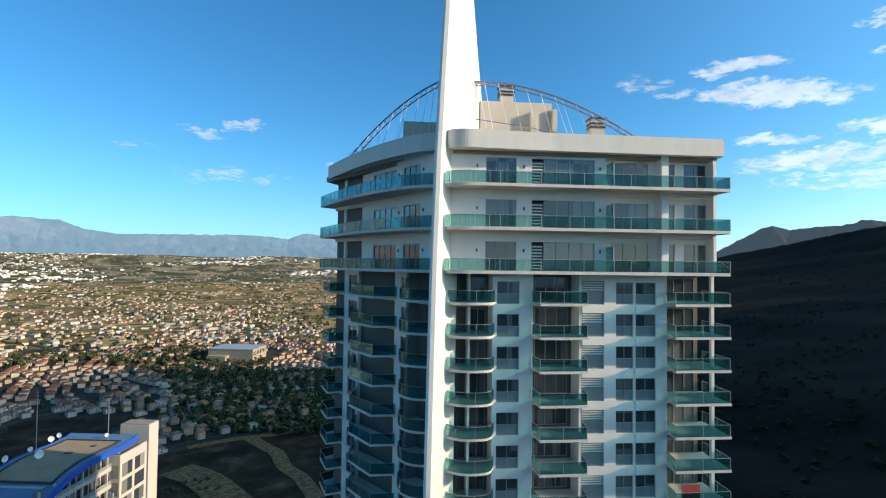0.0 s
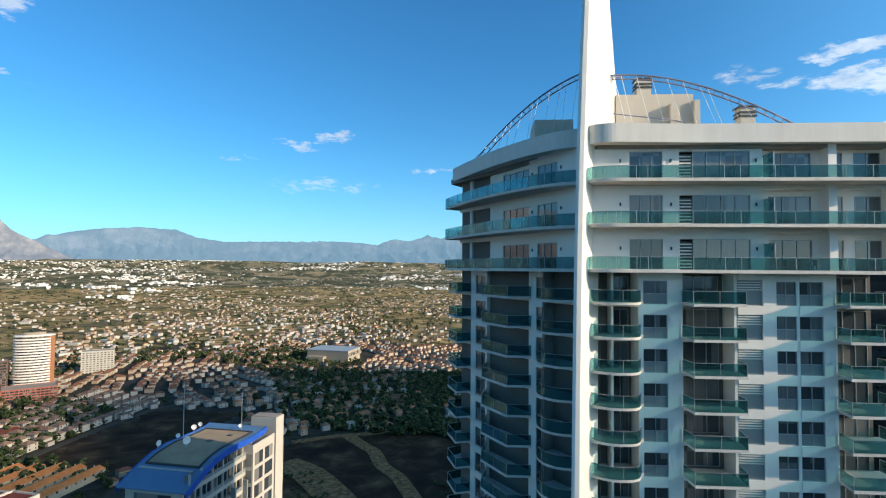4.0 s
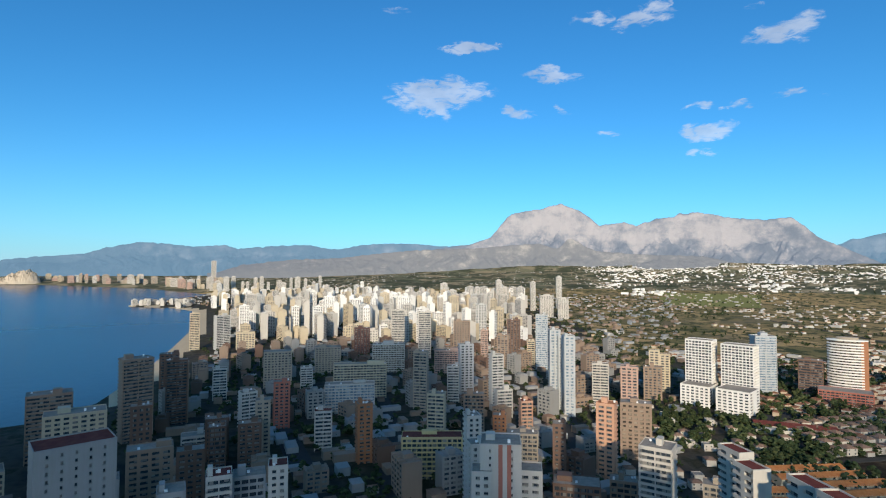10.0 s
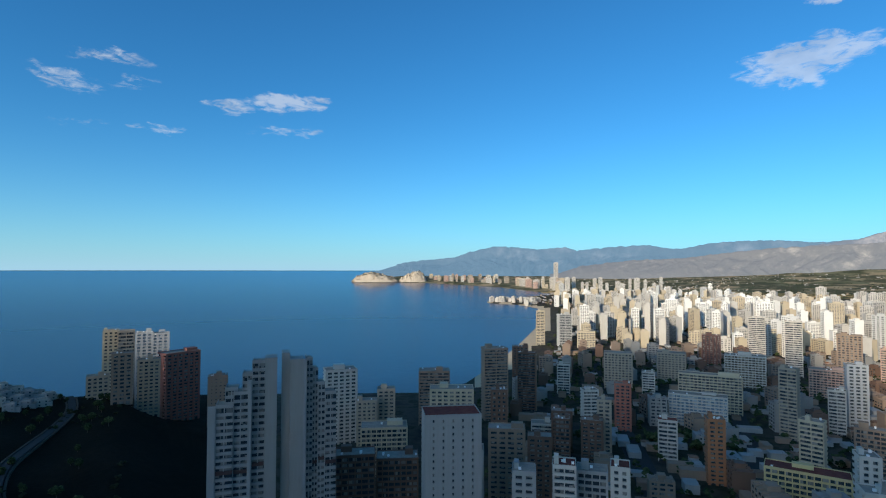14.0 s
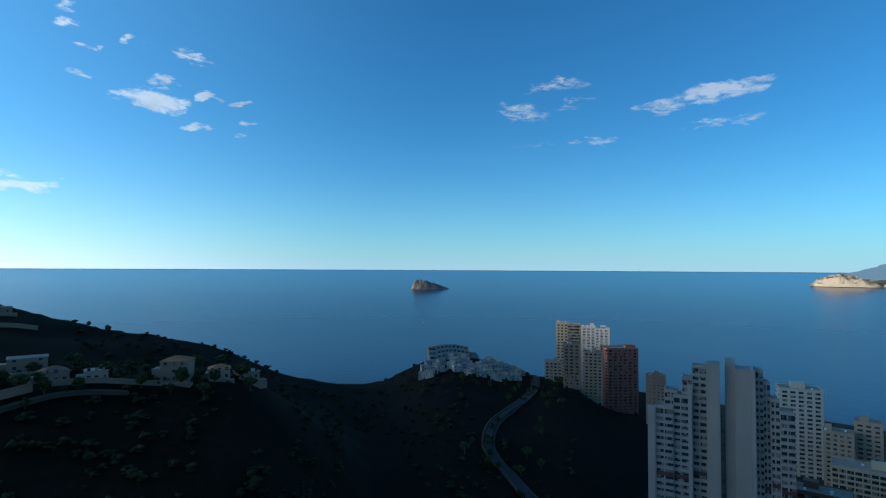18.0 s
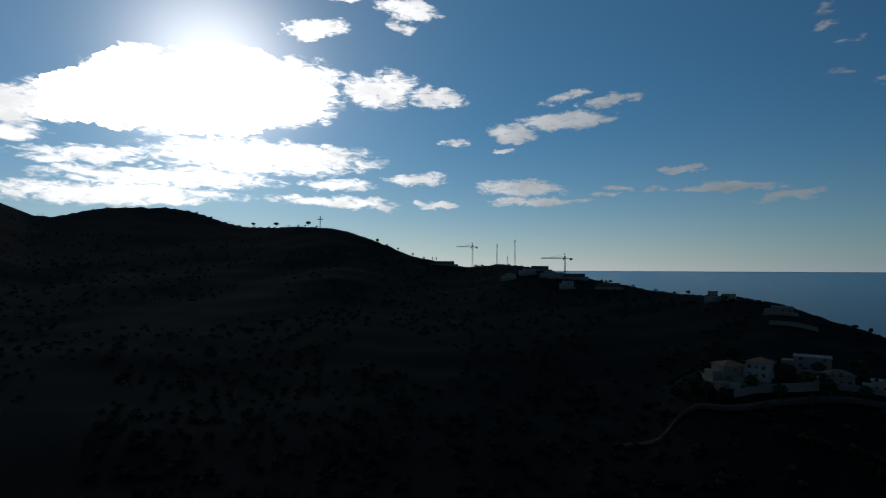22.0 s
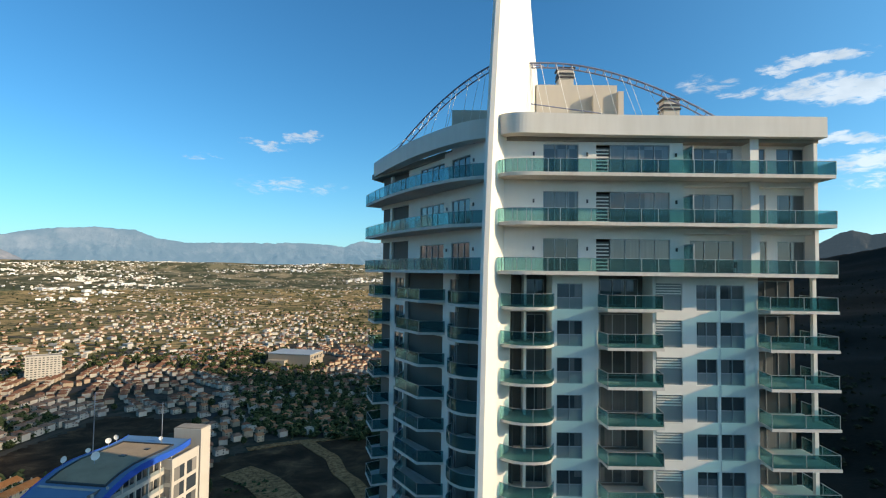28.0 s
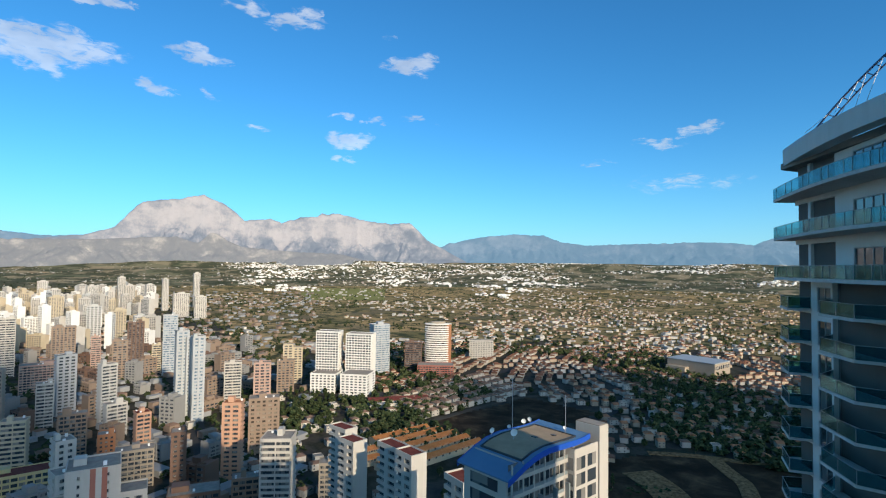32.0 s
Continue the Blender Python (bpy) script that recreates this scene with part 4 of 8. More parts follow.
for i, z in enumerate(LEVELS):
    for k, b in enumerate(R_BEAM):
        part("beam", cached(("r_beam", k), lambda: boxes("beam", TOWER_WHITE, b)), tower, up(M_R, z))
    part("inner_wall", cached("r_inner", lambda: boxes("inner_wall", SHADED_ROOM, (-0.4, 25.0, 2.45, 2.6, 0, 2.95))), tower, up(M_R, z))
    balcony(M_R, "A", curveA + [(3.9, 2.6), (-0.5, 2.6)], curveA, z, 2)
    balcony(M_R, "B", outB, railB, z, 4)
    balcony(M_R, "C", outC, railC, z, 5)
    tower_window(up(M_R, z), 4.15, 6.25, 0.0, 2.1, 2, sill_panel=0.95)
    tower_window(up(M_R, z), 15.5, 17.2, 0.0, 2.1, 2, 0.16, 0.95)
    tower_window(up(M_R, z), 17.45, 19.4, 0.0, 2.1, 2, 0.16, 0.95)
    tower_window(up(M_R, z), 8.3, 11.6, 0.24, 2.5, 3, 2.36, name="balcony_door")
    tower_window(up(M_R, z), 21.4, 24.6, 0.24, 2.5, 3, 2.36, name="balcony_door")
    tower_window(up(M_R, z), 2.0, 3.5, 0.24, 2.4, 2, 2.36, name="balcony_door")
    lv = part("louvre_panel", cached("louvre", lambda: boxes("louvre_panel", PANEL_GREY, (12.25, 14.35, 0.16, 0.24, 0, 1.25), (12.25, 14.35, 0.3, 0.36, 1.25, 2.2))), tower, up(M_R, z), "grey louvred service panel")
    for k in range(4):
        part("louvre_slat", cached("slat", lambda: boxes("louvre_slat", TOWER_WHITE, (12.3, 14.3, 0.10, 0.26, 0, 0.09))), lv, Matrix.Translation((0, 0, 1.32 + 0.22 * k)))
def shafts(m, rows, z0, z1, name="wall", mat=None):
    """Upright strips of wall that run through all storeys."""
    for x0, x1, y0, y1, *_ in rows:
        part(name, boxes(name, mat or TOWER_WHITE, (x0, x1, y0, y1, z0, z1)), tower, m)


shafts(M_R, R_SOLID, LEVELS[-1], UPPER[0])
shafts(M_R, R_COL, LEVELS[-1], UPPER[0], "column")
# the same for the shaded front (x runs back to the corner at 0)
L_SOLID = ((-0.6, 0.9, 0, 0.5, 0, 3), (-7.5, -6.3, 0, 0.4, 0, 3), (-15.9, -15.6, 0, 0.4, 0, 3), (-19.3, -18.2, 0, 0.4, 0, 3))
L_SHADED = ((-5.45, -5.25, 0.2, 2.6, 0, 3), (-7.5, -7.3, 0.4, 2.6, 0, 3), (-15.9, -15.6, 0.4, 2.6, 0, 3), (-19.3, -19.1, 0.4, 2.6, 0, 3))
# side walls darkened by colour too, for the shade inside the recesses
SHADED_WALL = plaster("shaded_side_wall", (0.24, 0.24, 0.23), 0.8, 0.3)
L_BEAM = ((-6.3, -5.25, 0, 0.4, 2.25, 3), (-18.2, -15.9, 0, 0.4, 2.25, 3), (-5.3, 0, 0, 2.6, 2.78, 3), (-15.5, -7.5, 0, 2.6, 2.78, 3), (-23.3, -19.3, 0, 2.6, 2.78, 3))
shafts(M_L, L_SOLID, LEVELS[-1], UPPER[0])
shafts(M_L, L_SHADED, LEVELS[-1], UPPER[0], "side_wall", SHADED_WALL)
curveL3 = bend([(-0.2, -0.3), (-1.4, -1.5), (-3.0, -1.8), (-4.6, -1.2), (-5.5, -0.1)], 4)
outL2, railL2 = [(-7.0, 0.1), (-8.3, -2.2), (-13.3, -2.2), (-15.6, 0.1)], [(-7.05, -0.05), (-8.32, -2.1), (-10.8, -2.1), (-13.25, -2.1), (-15.55, -0.05)]
outL1, railL1 = [(-19.2, 0.1), (-19.6, -1.9), (-23.4, -1.0), (-23.6, 2.6), (-19.2, 2.6)], [(-19.25, -0.05), (-19.62, -1.82), (-23.3, -0.95), (-23.5, 2.5)]
for i, z in enumerate(LEVELS):
    for k, b in enumerate(L_BEAM):
        part("beam", cached(("l_beam", k), lambda: boxes("beam", TOWER_WHITE, b)), tower, up(M_L, z))
    part("inner_wall", cached("l_inner", lambda: boxes("inner_wall", SHADED_ROOM, (-23.2, 0.0, 2.45, 2.6, 0, 2.95))), tower, up(M_L, z))
    balcony(M_L, "L3", curveL3 + [(-5.5, 2.6), (-0.2, 2.6)], curveL3, z, 2)
    balcony(M_L, "L2", outL2, railL2, z, 4)
    balcony(M_L, "L1", outL1, railL1, z, 3)
    tower_window(up(M_L, z), -6.3, -5.45, 0.1, 2.25, 1)
    tower_window(up(M_L, z), -18.2, -15.9, 0.1, 2.25, 2)
    tower_window(up(M_L, z), -4.6, -1.2, 0.24, 2.5, 3, 2.36, name="balcony_door")
    tower_window(up(M_L, z), -14.6, -9.0, 0.24, 2.5, 4, 2.36, name="balcony_door")
    tower_window(up(M_L, z), -22.6, -20.0, 0.24, 2.5, 2, 2.36, name="balcony_door")
# core takes the same shade-dark tone, as it shows only in the recesses
part("core", mesh("core", *slab_data(core_line, 0, 122.6), SHADED_ROOM), tower, Matrix.Rotation(radians(TURN_R), 4, "Z"))
part("lower_body", mesh("lower_body", *slab_data(shell_line, 0, LEVELS[-1] - 38), TOWER_WHITE), tower, Matrix.Rotation(radians(TURN_R), 4, "Z"))

# three tall top storeys with balconies running round
lineR = bend([(-1.0, 0.3), (-0.7, -1.2), (0.6, -2.0), (3.0, -2.15), (9.0, -2.1), (16, -2.1), (25.5, -2.1)], 5)
lineR_end = lineR + [(25.55, 0.0), (25.55, 2.6)]
lineL = bend([(0.6, -0.6), (-1.5, -2.0), (-5, -2.7), (-10, -2.9), (-16, -2.5), (-23.4, -1.5)], 5)
lineL_end = lineL + [(-23.8, 2.0)]
U_SOLID = ((-0.6, 3.0, 0, 0.4, 0.25, 3.9), (5.9, 7.35, 0, 0.4, 0.25, 3.9), (13.4, 14.5, 0, 0.4, 0.25, 3.9), (14.5, 15.4, 0.9, 1.2, 0.25, 3.9), (19.1, 19.8, 0.9, 1.2, 0.25, 3.9), (19.8, 20.5, -0.35, 1.2, 0.25, 3.9),
           (21.8, 22.7, 0.9, 1.2, 0.25, 3.9), (25.0, 25.3, -0.3, 2.6, 0.25, 3.9), (14.3, 14.5, 0.4, 1.2, 0.25, 3.9))
U_BEAM = ((3.0, 5.9, 0, 0.4, 2.98, 3.9), (7.35, 13.4, 0, 0.4, 2.98, 3.9), (15.4, 19.1, 0.9, 1.2, 2.98, 3.9), (20.5, 21.8, 0.9, 1.2, 2.98, 3.9), (22.7, 25.0, 0.9, 1.2, 2.98, 3.9), (14.5, 25.3, 0, 0.9, 3.5, 3.9))
UL_SOLID = ((-3.0, 0.9, 0, 0.4, 0.25, 3.9), (-7.5, -6.1, 0, 0.4, 0.25, 3.9), (-15.0, -12.3, 0, 0.4, 0.25, 3.9), (-15.2, -15.0, 0.4, 2.0, 0.25, 3.9), (-19.3, -15.0, 1.7, 2.0, 0.25, 3.9), (-19.7, -19.2, 0, 2.0, 0.25, 3.9), (-22.2, -21.4, 0.3, 2.0, 0.25, 3.9))
UL_BEAM = ((-6.1, -3.0, 0, 0.4, 2.8, 3.9), (-12.3, -7.5, 0, 0.4, 2.8, 3.9), (-22.2, -15.0, 0, 0.4, 3.45, 3.9), (-21.4, -19.7, 0.4, 0.7, 0.25, 1.0), (-21.4, -19.7, 0.4, 0.7, 2.6, 3.45))
shafts(M_R, U_SOLID, UPPER[0] + 0.01, 161.0)
shafts(M_L, UL_SOLID, UPPER[0] + 0.01, 161.0)
for i, z in enumerate(UPPER):
    for k, b in enumerate(U_BEAM):
        part("beam", cached(("u_beam", k), lambda: boxes("beam", TOWER_WHITE, b)), tower, up(M_R, z))
    for k, b in enumerate(UL_BEAM):
        part("beam", cached(("ul_beam", k), lambda: boxes("beam", TOWER_WHITE, b)), tower, up(M_L, z))
    balcony(M_R, "UR", lineR_end + [(3, 3), (-1, 3)], lineR_end, z, 21, 0.28, "balcony_gallery")
    balcony(M_L, "UL", lineL_end + [(-3, 3), (0.6, 1.5)], lineL_end, z, 17, 0.28, "balcony_gallery")
    zz = up(M_R, z + 0.28)
    tower_window(zz, 3.0, 5.9, 0, 2.7, 3)
    tower_window(zz, 8.5, 13.4, 0, 2.7, 4)
    tower_window(zz, 15.4, 19.1, 0, 2.7, 3, 1.0)
    tower_window(zz, 20.5, 21.8, 0, 2.7, 2, 1.0)
    tower_window(zz, 22.7, 25.0, 0, 2.7, 2, 1.0)
    lv = part("louvre_panel", cached("ulouvre", lambda: boxes("louvre_panel", METAL_DARK, (7.35, 8.5, 0.2, 0.3, 0.28, 2.75))), tower, up(M_R, z), "dark louvred service panel")
    for k in range(8):
        part("louvre_slat", cached("uslat", lambda: boxes("louvre_slat", TOWER_WHITE, (7.4, 8.4, 0.08, 0.22, 0, 0.1))), lv, Matrix.Translation((0, 0, 0.45 + 0.29 * k)))
    part("divider", cached("divider", lambda: boxes("divider", RAIL, (14.5, 14.54, -1.7, -0.02, 0.3, 2.5))), tower, up(M_R, z), "frosted glass balcony divider")
    part("divider", cached("divider2", lambda: boxes("divider", FRAME, (14.47, 14.57, -1.75, 0, 2.5, 2.58), (14.47, 14.57, -1.75, -1.69, 0.28, 2.5))), tower, up(M_R, z), "grey divider frame")
    zl = up(M_L, z + 0.28)
    tower_window(zl, -6.1, -3.0, 0, 2.5, 3)
    tower_window(zl, -12.3, -7.5, 0, 2.5, 4)
    tower_window(zl, -18.9, -15.3, 0, 2.5, 3, 1.6)
    tower_window(zl, -21.3, -19.8, 0.75, 2.3, 1, 0.5)
    for k, x in enumerate((2.2, 6.6, 13.9)):
        part("wall_lamp", cached("wlamp", lambda: boxes("wall_lamp", METAL_DARK, (-0.07, 0.07, -0.1, 0, 0, 0.3))), tower, up(M_R, z + 2.0) @ Matrix.Translation((x, -0.003, 0)), "small dark wall lamp")
    for k, x in enumerate((-2.4, -6.9)):
        part("wall_lamp", cached("wlamp", lambda: None), tower, up(M_L, z + 2.0) @ Matrix.Translation((x, -0.003, 0)), "small dark wall lamp")

# roof with its rounded parapet
lineP = bend([(-1.0, 0.6), (-0.6, -0.9), (0.8, -1.6), (3.2, -1.5), (9.0, -1.15), (16, -1.1), (25.5, -1.1)], 6)
lineQ = bend([(0.6, -0.2), (-1.5, -1.4), (-5, -2.0), (-10, -2.2), (-16, -1.8), (-22.4, -1.0)], 6)


def thick_line(line, z0, z1, thick, mat, name):
    inner = [(x, y + thick) for x, y in line]
    return mesh(name, *slab_data(line + inner[::-1], z0, z1), mat)


part("parapet", thick_line(lineP + [(25.6, -1.1)], 0, 1.65, 1.2, plaster("parapet_render", (0.66, 0.63, 0.57), 0.7, 0.3, 0.8), "parapet"), tower, up(M_R, 160.9), "pale rounded roof parapet")
part("parapet", boxes("parapet", MATS["parapet_render"], (25.3, 25.6, 0.1, 24, 0, 1.65)), tower, up(M_R, 160.9))
part("parapet", thick_line(lineQ, 0, 1.65, 1.2, MATS["parapet_render"], "parapet"), tower, up(M_L, 160.9), "pale rounded roof parapet")
part("roof", mesh("roof", *slab_data([(0.2, -0.3), (25.4, -0.3), (25.2, 24), (4, 26), (-11.5, 24.5), (-13.9, 19.6), (-2, 2.5)], 0, 0.6), ROOF_GREY), tower, up(M_R, 160.6))

# the fin: a tall blade standing out of the corner, leaning back and curving to a point
def fin_mesh():
    front = [(38, 0.0), (131, 0.3), (140, 0.6), (150, 1.0), (160, 1.7), (168, 2.5), (175, 3.3), (182, 4.3), (188, 5.6), (192, 7.0)]
    rear = [(38, 5.0), (131, 5.0), (160.8, 5.6), (161.0, 11.8), (164, 12.3), (168, 11.6), (172, 10.4), (178, 8.8), (185, 7.8), (192, 7.2)]
    zs = sorted({z for z, _ in front + rear} | set(np.linspace(131, 192, 40)))
    v, f = [], []
    for z in zs:
        a, b = np.interp(z, *zip(*front)), np.interp(z, *zip(*rear))
        v += [(a, -0.34, z), (b, -0.42, z), (b, 0.42, z), (a, 0.34, z), (a - 0.18, 0, z)]
    for i in range(len(zs) - 1):
        p, q = i * 5, i * 5 + 5
        f += [(p + k, p + (k + 1) % 5, q + (k + 1) % 5, q + k) for k in range(5)]
    f += [(4, 3, 2, 1, 0), tuple(range(len(v) - 5, len(v)))]
    return mesh("fin", v, f, FIN_WHITE)


FIN_AT = Vector((0.9, 44.5, 0))
part("fin", fin_mesh(), tower, Matrix.Translation((FIN_AT.x - TW.x, FIN_AT.y - TW.y, -38)) @ Matrix.Rotation(math.atan2(0.92, 0.40), 4, "Z"), "tall curved white concrete fin")

# roof-top rooms, stacks and the steel arch with its hangers
for b, lab in (((3.4, 11.0, 6.0, 13.0, 0, 6.3), "beige lift room on the roof"), ((11.0, 11.5, 5.6, 6.4, 0, 5.6), ""), ((8.6, 9.2, 5.4, 6.0, 0, 5.2), ""), ((-4.5, -0.5, 8.0, 13.0, 0, 4.4), "beige roof room")):
    part("roof_room", boxes("roof_room", PENT, b), tower, up(M_R, 161.2), lab)
for x, y, h in ((5.6, 6.4, 8.0), (14.6, 4.0, 4.3)):
    st = part("chimney", boxes("chimney", PENT, (x, x + 1.4, y, y + 1.2, 0, h), ), tower, up(M_R, 161.2), "beige ventilation stack")
    part("cowl", boxes("cowl", METAL_DARK, (x - 0.1, x + 1.5, y - 0.1, y + 1.3, h - 0.9, h - 0.75), (x - 0.1, x + 1.5, y - 0.1, y + 1.3, h - 0.55, h - 0.4), (x - 0.15, x + 1.55, y - 0.15, y + 1.35, h, h + 0.14)), st, label="dark slatted cowl")
ARCH = material("arch_paint", lambda n: principled(n, n.mix(n.noise(where(n), 3.0), (0.20, 0.21, 0.30), (0.30, 0.31, 0.38)), 0.5, 0.3).outputs[0])


def arch(a, b, rise, m, hangers, name="roof_arch"):
    """A twin-tube arch from a (high end) to b (low end), with hangers to the roof."""
    a, b = Vector(a), Vector(b)
    pts = []
    for k in range(25):
        t = k / 24
        p = a.lerp(b, t)
        p.z = b.z + (a.z - b.z) * math.cos(t * math.pi / 2) ** 0.9 * 1.0 + rise * math.sin(t * math.pi) * 0.0
        pts.append(p)
    side = Vector((0, 0.5, 0))
    ob = part(name, mesh(name, *joined(tube_data(pts, 0.09), tube_data([p + side + Vector((0, 0, -0.25)) for p in pts], 0.07)), ARCH), tower, m, "blue-grey steel roof arch")
    for k in range(1, 24):
        part("strut", mesh("strut", *tube_data([pts[k], pts[k] + side + Vector((0, 0, -0.25))], 0.05, 4), ARCH), ob)
    for k in range(hangers):
        p = pts[1 + k * 22 // hangers]
        q = Vector((p.x + 0.9, p.y - 2.2 + 0.5 * (k % 2), 162.3))
        if p.z > 162.8:
            part("hanger", mesh("hanger", *tube_data([p, q], 0.025, 4), DISH), ob, label="thin white steel cable")
    return ob


arch((2.2, 5.0, 169.1), (18.6, 1.2, 162.6), 0.5, M_R, 12)
arch((-2.5, 5.5, 170.3), (-17.0, -1.2, 162.2), 0.5, M_L, 13)
part("arch_frame", mesh("arch_frame", *joined(tube_data([(2.0, 4.0, 161), (2.2, 5.0, 169.1)], 0.09), tube_data([(0.8, 3.0, 168.9), (2.2, 5.0, 169.1), (4.0, 5.6, 169.1)], 0.08), tube_data([(2.8, 5.0, 161), (2.4, 5.2, 169.1)], 0.06),
     tube_data([(2.6, 4.0, 165.0), (9, 5.2, 164.6), (14.5, 3.5, 162.3)], 0.06)), ARCH), tower, M_R, "blue-grey steel bracing")
# things on the balconies
SHEET_RED = material("red_cloth", lambda n: principled(n, n.mix(n.noise(where(n), 2.0), (0.30, 0.03, 0.025), (0.42, 0.06, 0.04)), 0.8).outputs[0])


def balcony_table(m):
    t = thing("balcony_table", m, "small dark table on a balcony of the tower", "table", "balcony furniture")
    part("tabletop", boxes("tabletop", METAL_DARK, (-0.6, 0.6, -0.4, 0.4, 0.70, 0.74)), t)
    for x in (-0.52, 0.52):
        for y in (-0.33, 0.33):
            part("leg", cached("tleg", lambda: boxes("leg", METAL_DARK, (-0.025, 0.025, -0.025, 0.025, 0, 0.70))), t, Matrix.Translation((x, y, 0)))


def balcony_chair(m):
    t = thing("balcony_chair", m, "dark garden chair on a balcony of the tower", "chair", "balcony furniture")
    part("seat", cached("cseat", lambda: boxes("seat", METAL_DARK, (-0.24, 0.24, -0.24, 0.24, 0.42, 0.46))), t)
    part("backrest", cached("cback", lambda: boxes("backrest", METAL_DARK, (-0.24, 0.24, 0.20, 0.24, 0.46, 0.92))), t)
    for x in (-0.21, 0.21):
        for y in (-0.21, 0.21):
            part("leg", cached("cleg", lambda: boxes("leg", METAL_DARK, (-0.02, 0.02, -0.02, 0.02, 0, 0.42))), t, Matrix.Translation((x, y, 0)))


TO_WORLD = Matrix.Translation((TW.x, TW.y, 38)) @ M_R
balcony_table(TO_WORLD @ Matrix.Translation((17.0, -0.9, UPPER[0] + 0.28)))
for dx, a in ((-1.0, 90), (1.0, -90), (0.2, 0)):
    balcony_chair(TO_WORLD @ Matrix.Translation((17.0 + dx, -0.9 + (0.7 if a == 0 else 0), UPPER[0] + 0.28)) @ Matrix.Rotation(radians(a), 4, "Z"))
single("hanging_sheet", boxes("hanging_sheet", SHEET_RED, (20.9, 22.6, -1.9, -1.86, 0.24, 1.9)), TO_WORLD @ Matrix.Translation((0, 0, LEVELS[6])), "red cloth screen on a tower balcony", "cloth")


# ---- the building with the blue roof ----
BLUE = material("blue_sheet_roof", lambda n: principled(n, n.mix(n.noise(where(n), 0.5, 5.0), (0.09, 0.18, 0.30), (0.12, 0.23, 0.36)), 0.42, 0.1, n.noise(n.vmath("MULTIPLY", where(n), (8.0, 0.3, 1.0)).outputs[0], 1.0), 0.3, 0.05).outputs[0])
BLUE_EDGE = material("blue_fascia", lambda n: principled(n, n.mix(n.noise(where(n), 0.8), (0.012, 0.07, 0.38), (0.02, 0.10, 0.48)), 0.4).outputs[0])
TURN_B = -1.5
blue_at = Matrix.Translation((-60.5, 86.0, 22)) @ Matrix.Rotation(radians(TURN_B), 4, "Z") @ Matrix.Translation((-0.9, 0.26, 0)) @ Matrix.Diagonal((0.797, 0.79, 1, 1))
blue = thing("apartment_block", blue_at, "white apartment block with a curved blue sheet roof", "building")
Z117 = 117 - 22


def blue_roof():
    prof = [(-14.0, -2.5), (-12, -1.9), (-8.5, -0.7), (-4.5, 0.3), (0, 0.75), (5, 0.65), (10, 0.5), (14, 0.6), (16.5, 0.9)]
    ys = np.linspace(-14.0, 16.5, 29)
    zs = np.interp(ys, *zip(*prof))
    v, f = [], []
    for y, z in zip(ys, zs):
        v += [(-8.4, y, z + Z117), (7.4, y, z + Z117), (7.4, y, z + Z117 - 0.25), (-8.4, y, z + Z117 - 0.25)]
    for i in range(len(ys) - 1):
        a, b = 4 * i, 4 * i + 4
        f += [(a + k, a + (k + 1) % 4, b + (k + 1) % 4, b + k) for k in range(4)]
    f += [(3, 2, 1, 0), (len(v) - 4, len(v) - 3, len(v) - 2, len(v) - 1)]
    return mesh("roof", v, f, BLUE), ys, zs


roof_me, b_ys, b_zs = blue_roof()
b_roof = part("roof", roof_me, blue, label="curved blue sheet roof")
for x in (7.4, -8.55):
    v = []
    for y, z in zip(b_ys, b_zs):
        v += [(x, y, z + Z117 + 0.12), (x + 0.15, y, z + Z117 + 0.12), (x + 0.15, y, z + Z117 - 0.95), (x, y, z + Z117 - 0.95)]
    f = [(4 * i + k, 4 * i + (k + 1) % 4, 4 * i + 4 + (k + 1) % 4, 4 * i + 4 + k) for i in range(len(b_ys) - 1) for k in range(4)]
    part("fascia", mesh("fascia", v, f, BLUE_EDGE), b_roof, label="deep blue wavy fascia")


def on_roof(x0, x1, y0, y1, lift, thick):
    """A plate that lies along the curve of the blue roof."""
    v, f = [], []
    ys = np.linspace(y0, y1, 18)
    for y in ys:
        z = float(np.interp(y, b_ys, b_zs)) + Z117 + lift
        v += [(x0, y, z), (x1, y, z), (x1, y, z - thick), (x0, y, z - thick)]
    f = [(4 * i + k, 4 * i + (k + 1) % 4, 4 * i + 4 + (k + 1) % 4, 4 * i + 4 + k) for i in range(len(ys) - 1) for k in range(4)]
    return v, f + [(3, 2, 1, 0), (len(v) - 4, len(v) - 3, len(v) - 2, len(v) - 1)]


DECK = roofing("roof_deck_gravel", (0.34, 0.25, 0.165), (0.44, 0.33, 0.22))
part("roof_deck", mesh("roof_deck", *on_roof(-6.6, 5.6, -7.6, 12.4, 0.10, 0.2), DECK), blue, label="flat brown gravel roof deck")
for q in ((-6.9, -6.6, -7.9, 12.7), (5.6, 5.9, -7.9, 12.7), (-6.6, 5.6, -7.9, -7.6), (-6.6, 5.6, 12.4, 12.7)):
    part("deck_kerb", mesh("deck_kerb", *on_roof(*q, 0.28, 0.4), METAL_DARK), blue)
for q in ((-0.6, 0.8, 3.4, 4.4), (1.4, 2.4, 8.6, 9.6)):
    part("hatch", mesh("hatch", *on_roof(*q, 0.22, 0.2), METAL_DARK), blue, label="dark roof hatch")
part("body", boxes("body", wall("white"), (-7.6, 5.4, -12.5, 15.0, 0, Z117 - 3.0), (-7.6, 5.4, -9.0, 15.0, Z117 - 3.0, Z117 - 0.7)), blue)
